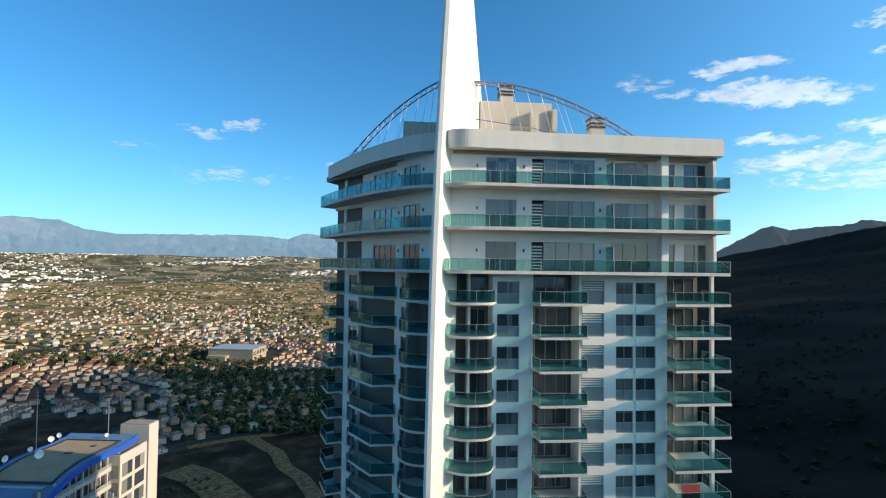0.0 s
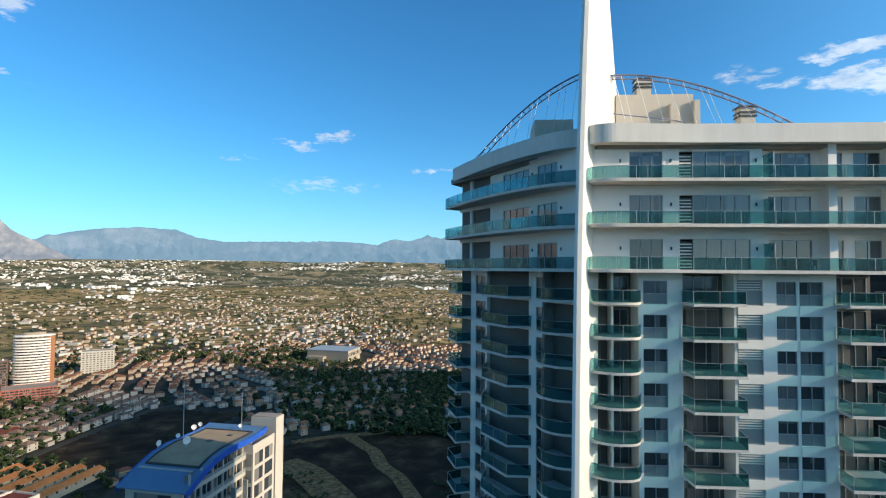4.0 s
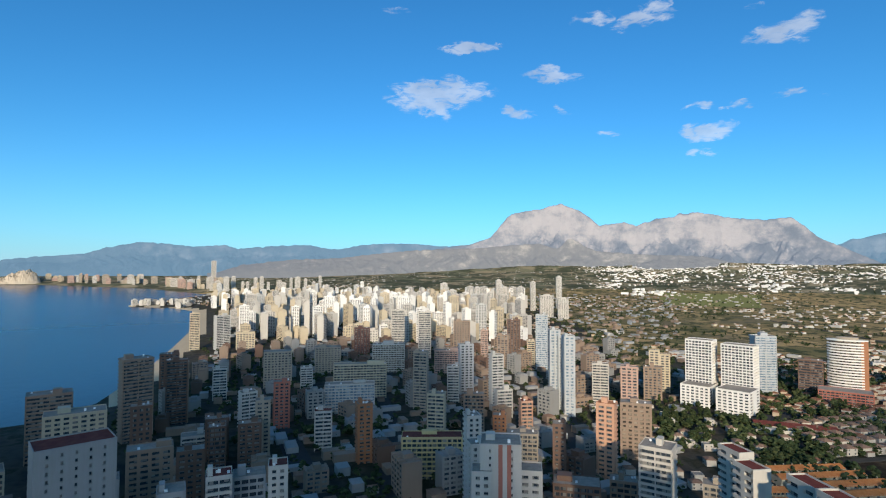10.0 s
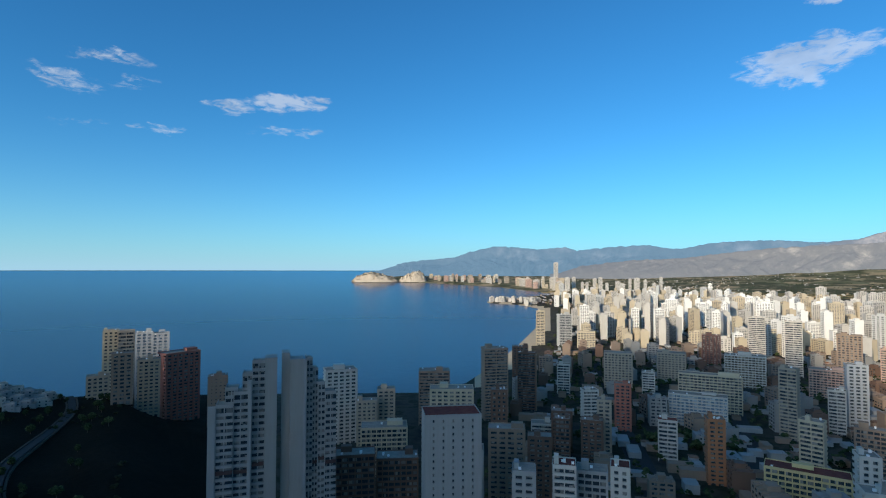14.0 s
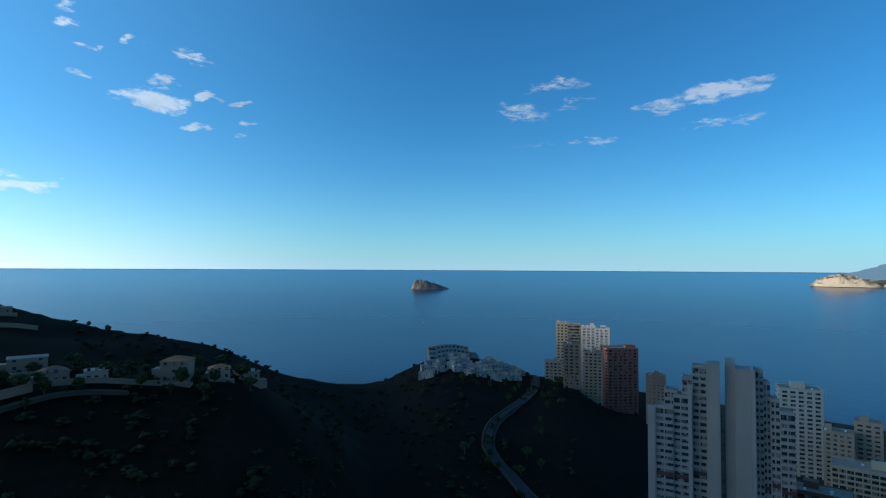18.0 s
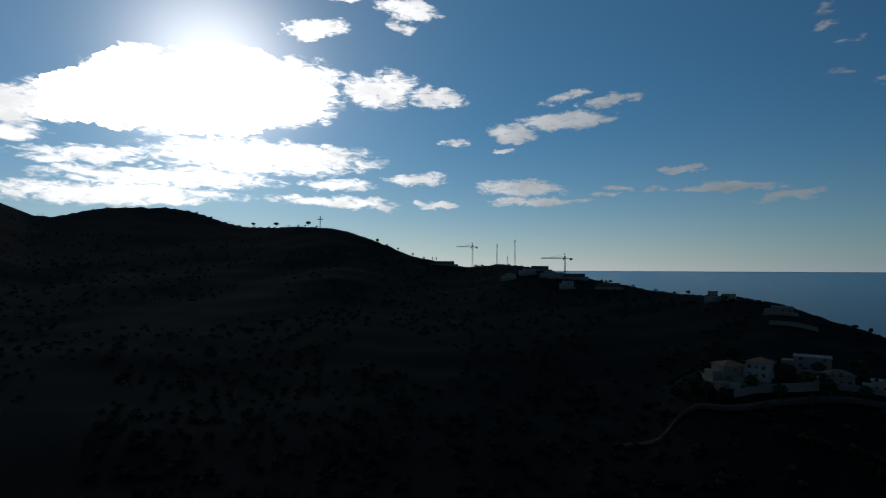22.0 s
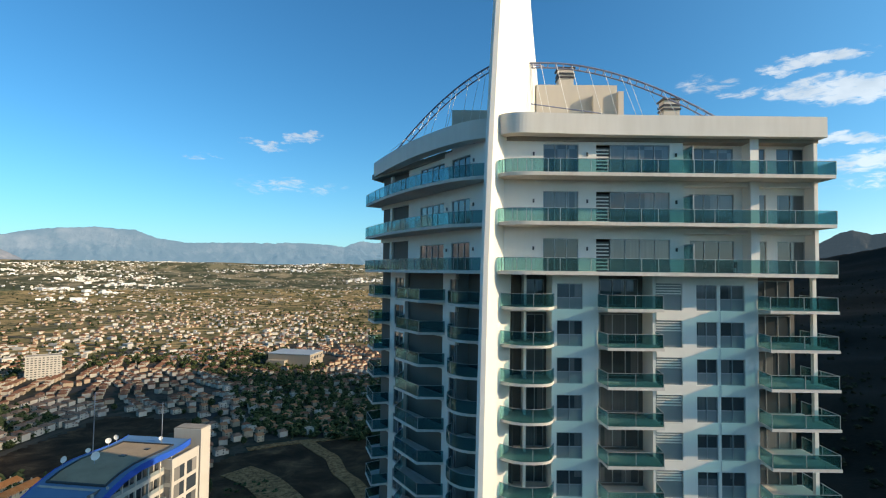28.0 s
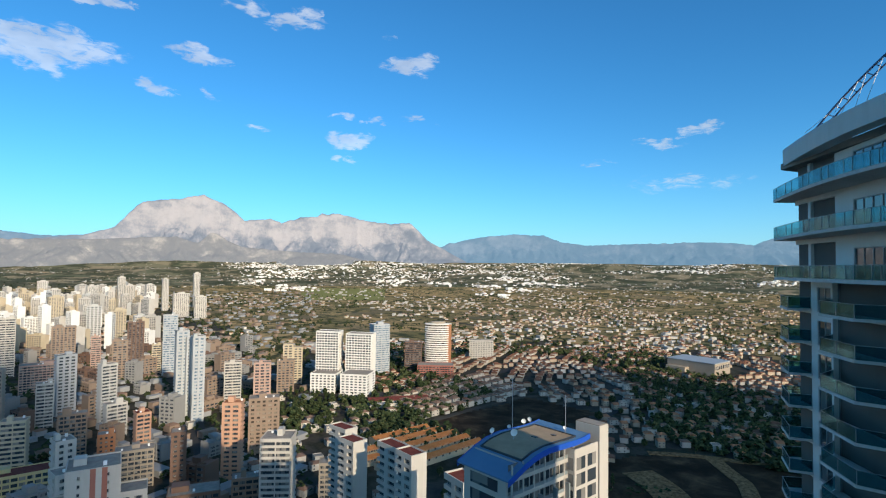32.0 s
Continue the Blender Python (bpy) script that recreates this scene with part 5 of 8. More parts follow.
for i in range(9):
    z = Z117 - 3.2 - 3.0 * i
    fl = part("storey", cached("bl_band", lambda: boxes("storey", wall("white"), (5.4, 6.9, -12.2, 15.0, 0, 0.35), (6.75, 6.9, -12.2, 15.0, 0.35, 0.7))), blue, Matrix.Translation((0, 0, z)), "white balcony band")
    for k in range(7):
        y = -12 + 3.75 * k
        part("window", cached("bl_win", lambda: boxes("window", GLAZED, (5.40, 5.46, 0.2, 3.45, 0.4, 2.6))), fl, Matrix.Translation((0, y, 0)))
        if i == 0:
            part("pillar", cached("bl_pil", lambda: boxes("pillar", wall("white"), (6.5, 6.9, -0.15, 0.15, -24, 2.9))), blue, Matrix.Translation((0, y, z)))
        part("rail_panel", cached("bl_rail", lambda: boxes("rail_panel", PANEL_GREY, (6.8, 6.86, 0.2, 3.5, 0.7, 1.35))), fl, Matrix.Translation((0, y, 0)))
    if i:
        part("window", cached("bl_endwin", lambda: boxes("window", GLAZED, (-5.5, 3.0, -12.56, -12.5, 0.5, 2.5))), fl)
part("stair_tower", boxes("stair_tower", wall("white"), (1.9, 8.9, 18.5, 22.5, 0, Z117 + 2.2)), blue, label="white lift and stair box")
for y in (-3.4, 2.2, 7.0):
    part("side_panel", boxes("side_panel", PANEL_GREY, (6.9, 8.0, y, y + 0.5, 0, Z117 - 6.8)), blue, label="tall grey balcony divider")
part("stair_roof", boxes("stair_roof", ROOF_GREY, (2.1, 8.7, 18.7, 22.3, Z117 + 2.2, Z117 + 2.35)), blue)
part("wing", boxes("wing", wall("white"), (5.0, 8.8, 8.0, 18.0, 0, Z117 - 1.2)), blue)
part("wing_roof", boxes("wing_roof", ROOF_GREY, (5.3, 8.5, 8.3, 17.7, Z117 - 1.2, Z117 - 1.1)), blue)
part("wing_parapet", boxes("wing_parapet", wall("white"), (8.5, 8.8, 8.0, 18.0, Z117 - 1.2, Z117 - 0.6), (5.0, 8.5, 8.0, 8.3, Z117 - 1.2, Z117 - 0.6)), blue)
for i in range(10):
    for y in (8.8, 13.4):
        part("window", cached("bl_wing", lambda: boxes("window", GLAZED, (8.8, 8.86, 0, 3.6, 0, 2.3))), blue, Matrix.Translation((0, y, Z117 - 4.6 - 3.0 * i)))
    part("window", cached("bl_wing2", lambda: boxes("window", GLAZED, (7.1, 8.4, 7.94, 8.0, 0, 2.3))), blue, Matrix.Translation((0, 0, Z117 - 4.6 - 3.0 * i)))


def dish(m, r, group=""):
    d = thing("satellite_dish", m, "white satellite dish on a short mast on the roof", "dish", "roof dishes")
    part("mast", mesh("mast", *tube_data([(0, 0, 0), (0, 0, r * 1.6)], 0.05), STEEL), d)
    v, f = [(0, -0.1 * r, r * 1.9)], []
    for j in range(1, 5):
        for k in range(14):
            a, q = 6.2832 * k / 14, j / 4
            v.append((math.cos(a) * r * q, -0.1 * r - 0.25 * r * q * q, r * 1.9 + math.sin(a) * r * q))
    f += [(0, 1 + k, 1 + (k + 1) % 14) for k in range(14)]
    f += [(1 + 14 * j + k, 15 + 14 * j + k, 15 + 14 * j + (k + 1) % 14, 1 + 14 * j + (k + 1) % 14) for j in range(3) for k in range(14)]
    me = mesh("reflector", v, f, DISH)
    part("reflector", me, d)
    return d


BASE_B = blue_at @ Matrix.Translation((0, 0, Z117))
for x, y, z, r, a in ((-2.0, -1.5, 0.8, 0.7, 60), (-8.0, 9.5, 0.7, 0.5, 30), (-7.9, -3.0, 0.6, 0.55, 80), (-8.0, 12.0, 0.8, 0.45, 10), (1.5, 14.2, 0.7, 0.35, 40), (-7.9, 3.5, 0.7, 0.4, 50)):
    dish(Matrix.Translation(BASE_B @ Vector((x, y, z))) @ Matrix.Rotation(radians(a), 4, "Z"), r)
for x, y, h in ((-5.0, 1.5, 11.0), (2.6, 13.0, 7.5)):
    an = thing("roof_aerial", Matrix.Translation(BASE_B @ Vector((x, y, 0.7))), "thin lattice aerial on the blue-roofed block", "aerial")
    part("mast", mesh("mast", *tube_data([(0, 0, 0), (0, 0, h)], 0.07), STEEL), an)
    for k in range(4):
        part("crossbar", mesh("crossbar", *tube_data([(-0.5, 0, h - 0.6 * k - 0.3), (0.5, 0, h - 0.6 * k - 0.3)], 0.03, 4), STEEL), an)


# ---- blocks of flats and hotels ----
def ring_data(hx, hy, o, tall):
    """A closed band round a rectangle."""
    v = [(x * a, y * b, z) for z in (0, tall) for a, b in ((hx, hy), (hx - o, hy - o)) for x, y in ((-1, -1), (1, -1), (1, 1), (-1, 1))]
    f = []
    for i in range(4):
        j = (i + 1) % 4
        f += [(i, j, 8 + j, 8 + i), (4 + j, 4 + i, 12 + i, 12 + j), (8 + i, 8 + j, 12 + j, 12 + i), (j, i, 4 + i, 4 + j)]
    return v, f


PLOTS = []


def block(label, az, r, w, d, top, turn, kind, style="bands", glass=None, roof=None, plant=1, floor=3.0, name="apartment_building", category="building"):
    """A building of storeys: a glazed core behind balcony bands and piers, with blank ends, parapet and plant room. w, d: front and depth; top: roof level."""
    x, y = at(az, r)
    base = float(land(x, y))
    PLOTS.append((x, y, max(w, d) * 0.45))
    h = max(6.0, top - base)
    n = max(2, round(h / floor))
    fh = h / n
    m = place(x, y, base - 1.0, az + turn)
    b = thing(name, m, label, category)
    wm, gm, rm = wall(kind), glass or GLAZED, roof or ROOF_GREY
    hx, hy, o = w / 2, d / 2, 0.9
    part("core", boxes("core", gm, (-hx + o, hx - o, -hy + o, hy - o, 0, h + 0.6)), b, label="glazed rooms behind the balconies")
    tall = {"bands": 1.25, "grid": 1.0, "slots": 1.35, "plain": 1.5, "end": 1.3, "slit": 1.6}[style]
    ring = cached(("ring", round(w, 1), round(d, 1), style, kind), lambda: mesh("balcony_band", *ring_data(hx, hy, o, tall), wm))
    for i in range(n):
        part("balcony_band", ring, b, Matrix.Translation((0, 0, 1.0 + fh * i + (fh - tall) * 0.98)))
    step = {"bands": w / 2.001, "grid": max(2.2, w / max(3, round(w / 3.6))), "slots": max(3.0, w / max(2, round(w / 5.0))), "plain": max(2.6, w / max(2, round(w / 4.2))), "end": w, "slit": max(4.5, w / max(2, round(w / 5.5)))}[style]
    wide = {"bands": 0.5, "grid": 0.55, "slots": 1.7, "plain": 1.6, "end": 0.6, "slit": 3.6}[style]
    k = max(1, round(w / step))
    for i in range(k + 1):
        px = -hx + wide / 2 + (w - wide) * i / k
        part("pier", cached(("pier", wide, round(h, 1), round(d, 1), kind), lambda: boxes("pier", wm, (-wide / 2, wide / 2, -hy + 0.004, -hy + o, 0, h + 0.9))), b, Matrix.Translation((px, 0, 0)))
    if style == "end":
        part("end_wall", boxes("end_wall", wm, (-hx - 0.006, hx + 0.006, -hy - 0.15, -hy + 0.1, 0, h + 1.6)), b, label="blank gable wall")
    if style in ("slots", "plain", "bands", "slit", "end"):
        for s in (-1, 1):
            q = {"bands": 0.62, "slit": 0.9, "end": 0.2}.get(style, 0.36)
            part("end_wall", cached(("end", s, round(w, 1), round(d, 1), round(h, 1), q, kind), lambda: boxes("end_wall", wm, *((min(s * hx, s * (hx - o)) - 0.003, max(s * hx, s * (hx - o)) + 0.003, a, c, 0, h + 0.9) for a, c in ((-hy * q, hy * q),) if True))), b)
    else:
        k = max(1, round(d / 3.8))
        for i in range(k + 1):
            for s in (-1, 1):
                part("pier", cached(("pier2", round(w, 1), round(h, 1), kind, s), lambda: boxes("pier", wm, (min(s * (hx - 0.004), s * (hx - o)), max(s * (hx - 0.004), s * (hx - o)), -0.28, 0.28, 0, h + 0.9))), b, Matrix.Translation((0, -hy + 0.3 + (d - 0.6) * i / k, 0)))
    if "red stripe" in label:
        for q in (-0.12, 0.3):
            part("stripe", boxes("stripe", wall("brick"), (hx * q, hx * q + w * 0.1, -hy - 0.12, -hy + 0.2, 0, h + 1.4)), b, label="brick-red upright stripe")
    part("roof", boxes("roof", rm, (-hx + 0.3, hx - 0.3, -hy + 0.3, hy - 0.3, h + 0.6, h + 1.05)), b)
    part("parapet", mesh("parapet", *ring_data(hx, hy, 0.3, 0.7), wm), b, Matrix.Translation((0, 0, h + 0.9)))
    rng = random.Random(int(az * 100) + int(r))
    for i in range(plant):
        pw, pd, ph = w * rng.uniform(0.18, 0.34), d * rng.uniform(0.3, 0.5), rng.uniform(2.2, 4.2)
        px, py = rng.uniform(-0.5, 0.5) * (w - pw - 1), rng.uniform(-0.3, 0.3) * (d - pd - 1)
        part("plant_room", boxes("plant_room", wm, (px - pw / 2, px + pw / 2, py - pd / 2, py + pd / 2, h + 1.0, h + 1.0 + ph)), b)
        for q in range(rng.randint(1, 3)):
            ux, uy = rng.uniform(-hx + 1.2, hx - 1.2), rng.uniform(-hy + 1.2, hy - 1.2)
            if abs(ux - px) > pw / 2 + 0.8 or abs(uy - py) > pd / 2 + 0.8:
                part("roof_unit", cached(("unit", q % 2), lambda: boxes("roof_unit", DISH, (-0.6, 0.6, -0.5, 0.5, 0, 1.0 + 0.5 * (q % 2)))), b, Matrix.Translation((ux, uy, h + 1.05)))
    return b




def stepped_twin(label, az, r, columns, base, floor=3.0):
    """A pair of stepped slabs in one building. columns: x0, x1, front, roof level and kind (band, blank or pier)."""
    m = place(*at(az, r), base, az)
    b = thing("apartment_building", m, label, "building")
    wm, cm = wall("ashen"), wall("concrete")
    for x0, x1, front, top, kind in columns:
        h = top - base
        w = x1 - x0
        if kind != "band":
            part("blank_wall" if kind == "blank" else "pier", boxes("blank_wall", cm if kind == "blank" else wm, (x0, x1, front, front + (11 if kind == "blank" else 1.5), 0, h)), b)
            continue
        part("core", boxes("core", GLAZED, (x0 + 0.01, x1 - 0.01, front + 0.9, front + 12, 0, h - 0.3)), b, label="glazed rooms behind the balconies")
        part("roof", boxes("roof", ROOF_GREY, (x0 + 0.3, x1 - 0.3, front + 0.3, front + 12, h - 0.3, h)), b)
        part("parapet", boxes("parapet", wm, (x0, x1, front, front + 0.3, h - 0.6, h + 1.0)), b)
        ring = boxes("balcony_band", wm, (x0, x1, front, front + 0.9, 0, 1.35))
        red_ring = boxes("balcony_band", wall("maroon"), (x0, x1, front, front + 0.9, 0, 1.6))
        n = int(min(h, 66) / floor)
        for i in range(1, n):
            part("balcony_band", red_ring if abs(top - floor * i - 56) < floor / 2 else ring, b, Matrix.Translation((0, 0, h - floor * i - 1.35)))
        part("partition", boxes("partition", wm, (x0 + w * 0.5 - 0.25, x0 + w * 0.5 + 0.25, front + 0.004, front + 0.9, 0, h - 0.6)), b)
        part("end_wall", boxes("end_wall", wm, (x0 - 0.02, x0 + 0.3, front - 0.02, front + 12, 0, h + 0.9)), b)
    return b


# x along the front, roof levels by the steps
stepped_twin("grey-white stepped twin tower with blank concrete walls", 136.85, 275,
             ((-28.9, -25.6, -4.0, 86.0, "pier"), (-25.6, -18.0, -3.5, 85.6, "band"), (-22.0, -16.2, 1.5, 92.4, "band"), (-18.0, -11.6, -2.0, 91.0, "band"), (-14.4, -9.6, 3.0, 98.6, "band"), (-11.6, -9.9, -2.4, 97.0, "pier"),
              (-9.9, -3.9, 0.0, 105.0, "band"), (-4.0, 1.6, -2.0, 107.2, "blank"), (3.8, 7.6, 1.0, 108.8, "blank"), (7.6, 14.0, -3.0, 106.0, "blank"), (14.0, 15.4, -3.4, 106.0, "pier"),
              (15.4, 18.4, -1.0, 105.5, "band"), (18.4, 21.2, 0.5, 100.1, "band"), (21.0, 24.4, -1.4, 93.3, "band"), (24.4, 29.9, -2.6, 88.6, "band")), 12)


def round_tower(label, az, r, w, top):
    """A tower with a rounded front: ring bands round a dark core, and a flat coloured end."""
    x, y = at(az, r)
    base = float(land(x, y))
    h = top - base
    b = thing("apartment_building", place(x, y, base - 1, az), label, "building")
    def oval(k, n=28):
        return [(math.cos(6.2832 * i / n) * w / 2 * k, math.sin(6.2832 * i / n) * 9.0 * k) for i in range(n)]
    part("core", mesh("core", *slab_data(oval(0.9), 0, h), GLAZED_WARM), b, label="glazed rooms behind the balconies")
    band = mesh("balcony_band", *slab_data(oval(1.0), 0, 1.5), wall("bright"))
    for i in range(int(h / 3.1)):
        part("balcony_band", band, b, Matrix.Translation((0, 0, 2.0 + 3.1 * i)))
    part("end_wall", boxes("end_wall", wall("orange"), (w * 0.32, w * 0.5, -5.5, 7.5, 0, h + 0.3)), b, label="orange-brown end wall")
    part("roof", mesh("roof", *slab_data(oval(1.02), h - 0.2, h + 1.2), wall("bright")), b)
    part("plant_room", mesh("plant_room", *slab_data(oval(0.55), h + 1.2, h + 4.0), wall("beige")), b)


# the town seen across the first streets
block("brown apartment tower with rows of balconies", 110.56, 564, 18.3, 11.0, 63.9, 0, "brown", "bands")
block("cream apartment tower with rows of balconies", 109.05, 1051, 16.7, 11.0, 69.3, 0, "cream", "bands")
block("stepped white apartment tower", 106.61, 1037, 24.1, 17.1, 64.8, 20, "pale", "bands")
block("white banded block with a flat roof", 106.75, 646, 14.9, 11.0, 39.3, 0, "white", "bands")
block("broad plain beige slab block", 101.32, 692, 33.2, 18.0, 48.5, 0, "beige", "plain", plant=0)
block("low white block with a flat roof", 98.47, 672, 14.4, 11.0, 31.0, 0, "white", "bands")
block("red-brown brick tower with a flat roof", 100.93, 515, 14.5, 11.0, 47.0, 0, "brick", "slots")
block("white apartment tower with rows of balconies", 104.19, 519, 14.2, 11.0, 38.7, 18, "white", "bands")
block("beige apartment tower with rows of balconies", 102.76, 436, 10.9, 11.0, 49.8, 0, "beige", "slots")
block("dark brown block with a flat roof", 103.97, 422, 16.3, 11.0, 37.2, 0, "brown", "slots")
block("brown apartment tower with rows of balconies", 106.97, 448, 16.7, 11.0, 36.1, 0, "brown", "slots")
block("white slab hotel with a grid of windows", 94.10, 555, 49.7, 14.0, 33.9, 0, "white", "grid", glass=GLAZED_BLUE, category="hotel")
block("wide cream slab hotel", 93.02, 615, 58.5, 14.0, 42.9, 0, "cream", "grid", category="hotel")
block("orange brick tower with white balconies", 92.71, 413, 11.2, 11.0, 48.7, 12, "orange", "slots")
block("low white block with dark red roof", 96.82, 447, 13.9, 11.0, 35.8, 0, "white", "bands", roof=ROOF_RED)
block("beige apartment tower with rows of balconies", 96.33, 770, 35.1, 18.0, 40.7, 0, "beige", "plain")
block("dark maroon tower with a flat roof", 92.79, 901, 25.6, 15.3, 51.8, 0, "maroon", "slots")
block("brown and white gridded slab block", 90.03, 763, 44.6, 18.0, 44.0, 0, "white", "grid", glass=GLAZED_WARM)
block("white apartment tower with rows of balconies", 89.01, 984, 23.7, 14.2, 74.8, 0, "white", "bands")
block("white apartment tower with rows of balconies", 86.18, 875, 20.5, 12.3, 79.6, 0, "white", "bands")
block("beige banded tower with a flat roof", 86.63, 552, 13.8, 11.0, 65.3, -15, "beige", "bands")
block("cream banded tower with a flat roof", 85.01, 457, 14.7, 11.0, 45.0, -12, "cream", "bands")
block("long yellow hotel with a red roof", 85.56, 381, 42.3, 15.0, 33.5, 0, "yellow", "grid", roof=ROOF_RED, category="hotel")
block("pale grey tower with upright strips", 81.86, 627, 16.4, 11.2, 62.4, 15, "silver", "slots")
block("white apartment tower with rows of balconies", 83.21, 590, 13.3, 11.0, 43.9, 0, "white", "bands")
block("pale grey tower with balcony rows", 78.69, 578, 13.4, 11.0, 58.5, 25, "pale", "bands")
block("low white block with a flat roof", 77.94, 532, 15.8, 11.2, 32.5, 20, "white", "bands")
block("tan apartment tower with rows of balconies", 82.21, 898, 27.8, 16.7, 63.2, 0, "tan", "slots")
block("pink apartment tower with rows of balconies", 79.81, 879, 11.9, 11.0, 49.8, 0, "pink", "bands")
block("tan apartment tower with rows of balconies", 77.90, 786, 17.2, 11.0, 54.4, 0, "tan", "slots")
block("slim dark brown tower", 76.71, 875, 21.1, 12.6, 68.1, 0, "brown", "slots")
block("cream apartment tower with rows of balconies", 74.92, 807, 11.8, 11.0, 44.1, 0, "cream", "bands")
block("blue-white glassy tower with a flat roof", 73.81, 792, 17.5, 11.0, 84.0, 0, "silver", "bands", glass=GLAZED_BLUE)
block("tall silver twin tower", 72.63, 570, 11.1, 11.0, 87.2, 12, "silver", "slots", glass=GLAZED_BLUE)
block("tall silver twin tower", 71.17, 548, 10.6, 11.0, 84.0, 12, "silver", "slots", glass=GLAZED_BLUE)
block("tall silver stair tower between the twins", 71.95, 566, 7.0, 9.0, 81.0, 12, "silver", "slots", plant=0)
block("pink apartment tower with rows of balconies", 83.80, 750, 35.2, 18.0, 36.9, 0, "pink", "grid")
block("white stepped block with a flat roof", 81.40, 336, 9.1, 11.0, 59.9, 15, "white", "slots")
block("white stepped block with a flat roof", 81.08, 276, 8.6, 11.0, 62.4, 15, "white", "slots")
block("large white block with a red stripe", 78.61, 233, 16.9, 16.0, 77.3, 0, "white", "slit")
block("lower wing of the white block", 80.59, 228, 8.3, 11.0, 67.0, 0, "white", "plain", plant=0)
block("lower wing of the white block", 75.56, 234, 10.0, 11.0, 65.9, 0, "white", "plain", plant=0)
block("pink-cream tower with a red roof", 75.66, 465, 10.0, 11.0, 38.5, 15, "salmon", "bands", roof=ROOF_RED)
block("low beige block with a flat roof", 76.06, 406, 22.6, 13.6, 29.4, 0, "beige", "grid")
block("dark brown tower with a flat roof", 72.31, 365, 8.7, 11.0, 48.9, 0, "brown", "slots")
block("low brown brick block", 81.05, 485, 18.4, 11.1, 38.5, 0, "tan", "grid")
block("orange apartment tower with rows of balconies", 78.40, 445, 11.0, 11.0, 31.1, 0, "orange", "plain")
# inland side
block("salmon-pink tower with a flat roof", 67.54, 394, 12.4, 11.0, 57.0, -14, "salmon", "slots", roof=ROOF_TILE)
block("brown tower with white piers", 64.73, 443, 22.8, 13.7, 47.6, 0, "tan", "slots", glass=GLAZED_WARM)
block("white tower with rows of balconies", 62.91, 308, 16.3, 16.0, 57.5, -12, "white", "bands")
block("white banded tower with brown ends", 67.99, 602, 16.9, 11.0, 49.0, 0, "white", "bands")
block("pink stepped tower with a flat roof", 65.20, 597, 17.4, 11.0, 48.5, 0, "pink", "slots")
block("brown tower with pale piers", 62.98, 648, 19.4, 11.6, 41.2, 0, "tan", "slots")
block("cream apartment tower with rows of balconies", 62.80, 689, 12.1, 11.0, 54.0, 0, "cream", "slots", plant=0)
block("cream apartment tower with rows of balconies", 61.83, 691, 11.4, 11.0, 49.7, 0, "cream", "slots", plant=0)
block("white twin hotel slab", 58.62, 661, 28.0, 18.0, 72.5, -18, "bright", "grid", plant=0, category="hotel")
block("white twin hotel slab", 55.37, 651, 31.8, 18.0, 70.5, -18, "bright", "grid", plant=0, category="hotel")
block("white podium of the twin hotel", 58.82, 646, 29.8, 30.0, 26.6, -18, "bright", "slots", plant=0)
block("white podium of the twin hotel", 55.60, 626, 31.8, 30.0, 28.8, -18, "bright", "slots", plant=0)
block("blue-white glassy tower behind the hotel", 53.49, 732, 23.4, 17.0, 72.9, 25, "silver", "bands", glass=GLAZED_BLUE)
block("brown tower with white bands", 49.88, 764, 24.5, 14.7, 44.8, 0, "brown", "bands")
round_tower("rounded tower with white balcony rows and an orange end", 47.27, 773, 38.3, 70.1)
block("low red podium with a flat roof", 47.48, 732, 48.4, 26.0, 19.0, 0, "brick", "grid", plant=0)
block("long low white block", 42.67, 873, 38.3, 18.0, 34.1, 0, "white", "plain", plant=0)
block("white slab with a blank gable and dark red roof", 56.31, 268, 7.3, 13.0, 72.1, 38, "white", "end", roof=ROOF_RED, plant=0)
block("white slab with a blank gable and dark red roof", 55.15, 240, 7.6, 11.0, 74.7, 38, "white", "end", roof=ROOF_RED, plant=0)
block("white slab with a blank gable and dark red roof", 50.78, 222, 7.0, 13.0, 78.1, 38, "white", "end", roof=ROOF_RED, plant=0)
block("white slab with a blank gable and dark red roof", 48.75, 200, 7.0, 10.0, 82.4, 38, "white", "end", roof=ROOF_RED, plant=0)
block("white slab with a blank gable and dark red roof", 42.88, 165, 7.0, 10.0, 87.2, 38, "white", "end", roof=ROOF_RED, plant=0)
block("low beige block with a flat roof", 57.79, 336, 13.4, 11.0, 31.9, 0, "beige", "grid")
block("low brown block with a flat roof", 66.07, 336, 15.5, 11.0, 27.1, 0, "tan", "grid")
block("low dark block with a flat roof", 70.70, 308, 25.1, 15.1, 33.6, 0, "brown", "grid")
# the seaward side
block("blue-grey tower with narrow window slots", 118.62, 254, 26.0, 17.0, 83.6, 8, "grey", "slit", roof=ROOF_RED, plant=0)
block("red brick tower with upright bays", 145.53, 569, 32.2, 18.0, 71.4, 25, "brick", "slots")
block("pale blue-white tower by the sea", 147.33, 646, 21.0, 12.6, 81.6, 0, "silver", "bands", glass=GLAZED_BLUE)
block("tan apartment tower with rows of balconies", 142.08, 526, 16.9, 11.0, 53.5, 0, "tan", "plain")
block("white tower with dark strips", 130.22, 464, 26.3, 17.4, 65.7, 10, "white", "slots")
block("beige apartment tower with rows of balconies", 127.44, 436, 16.2, 11.0, 45.6, 0, "beige", "plain")
block("beige apartment tower with rows of balconies", 125.41, 446, 14.6, 11.0, 52.1, 0, "beige", "plain")
block("low stepped cream block", 125.61, 389, 32.8, 18.0, 38.7, 0, "cream", "grid")
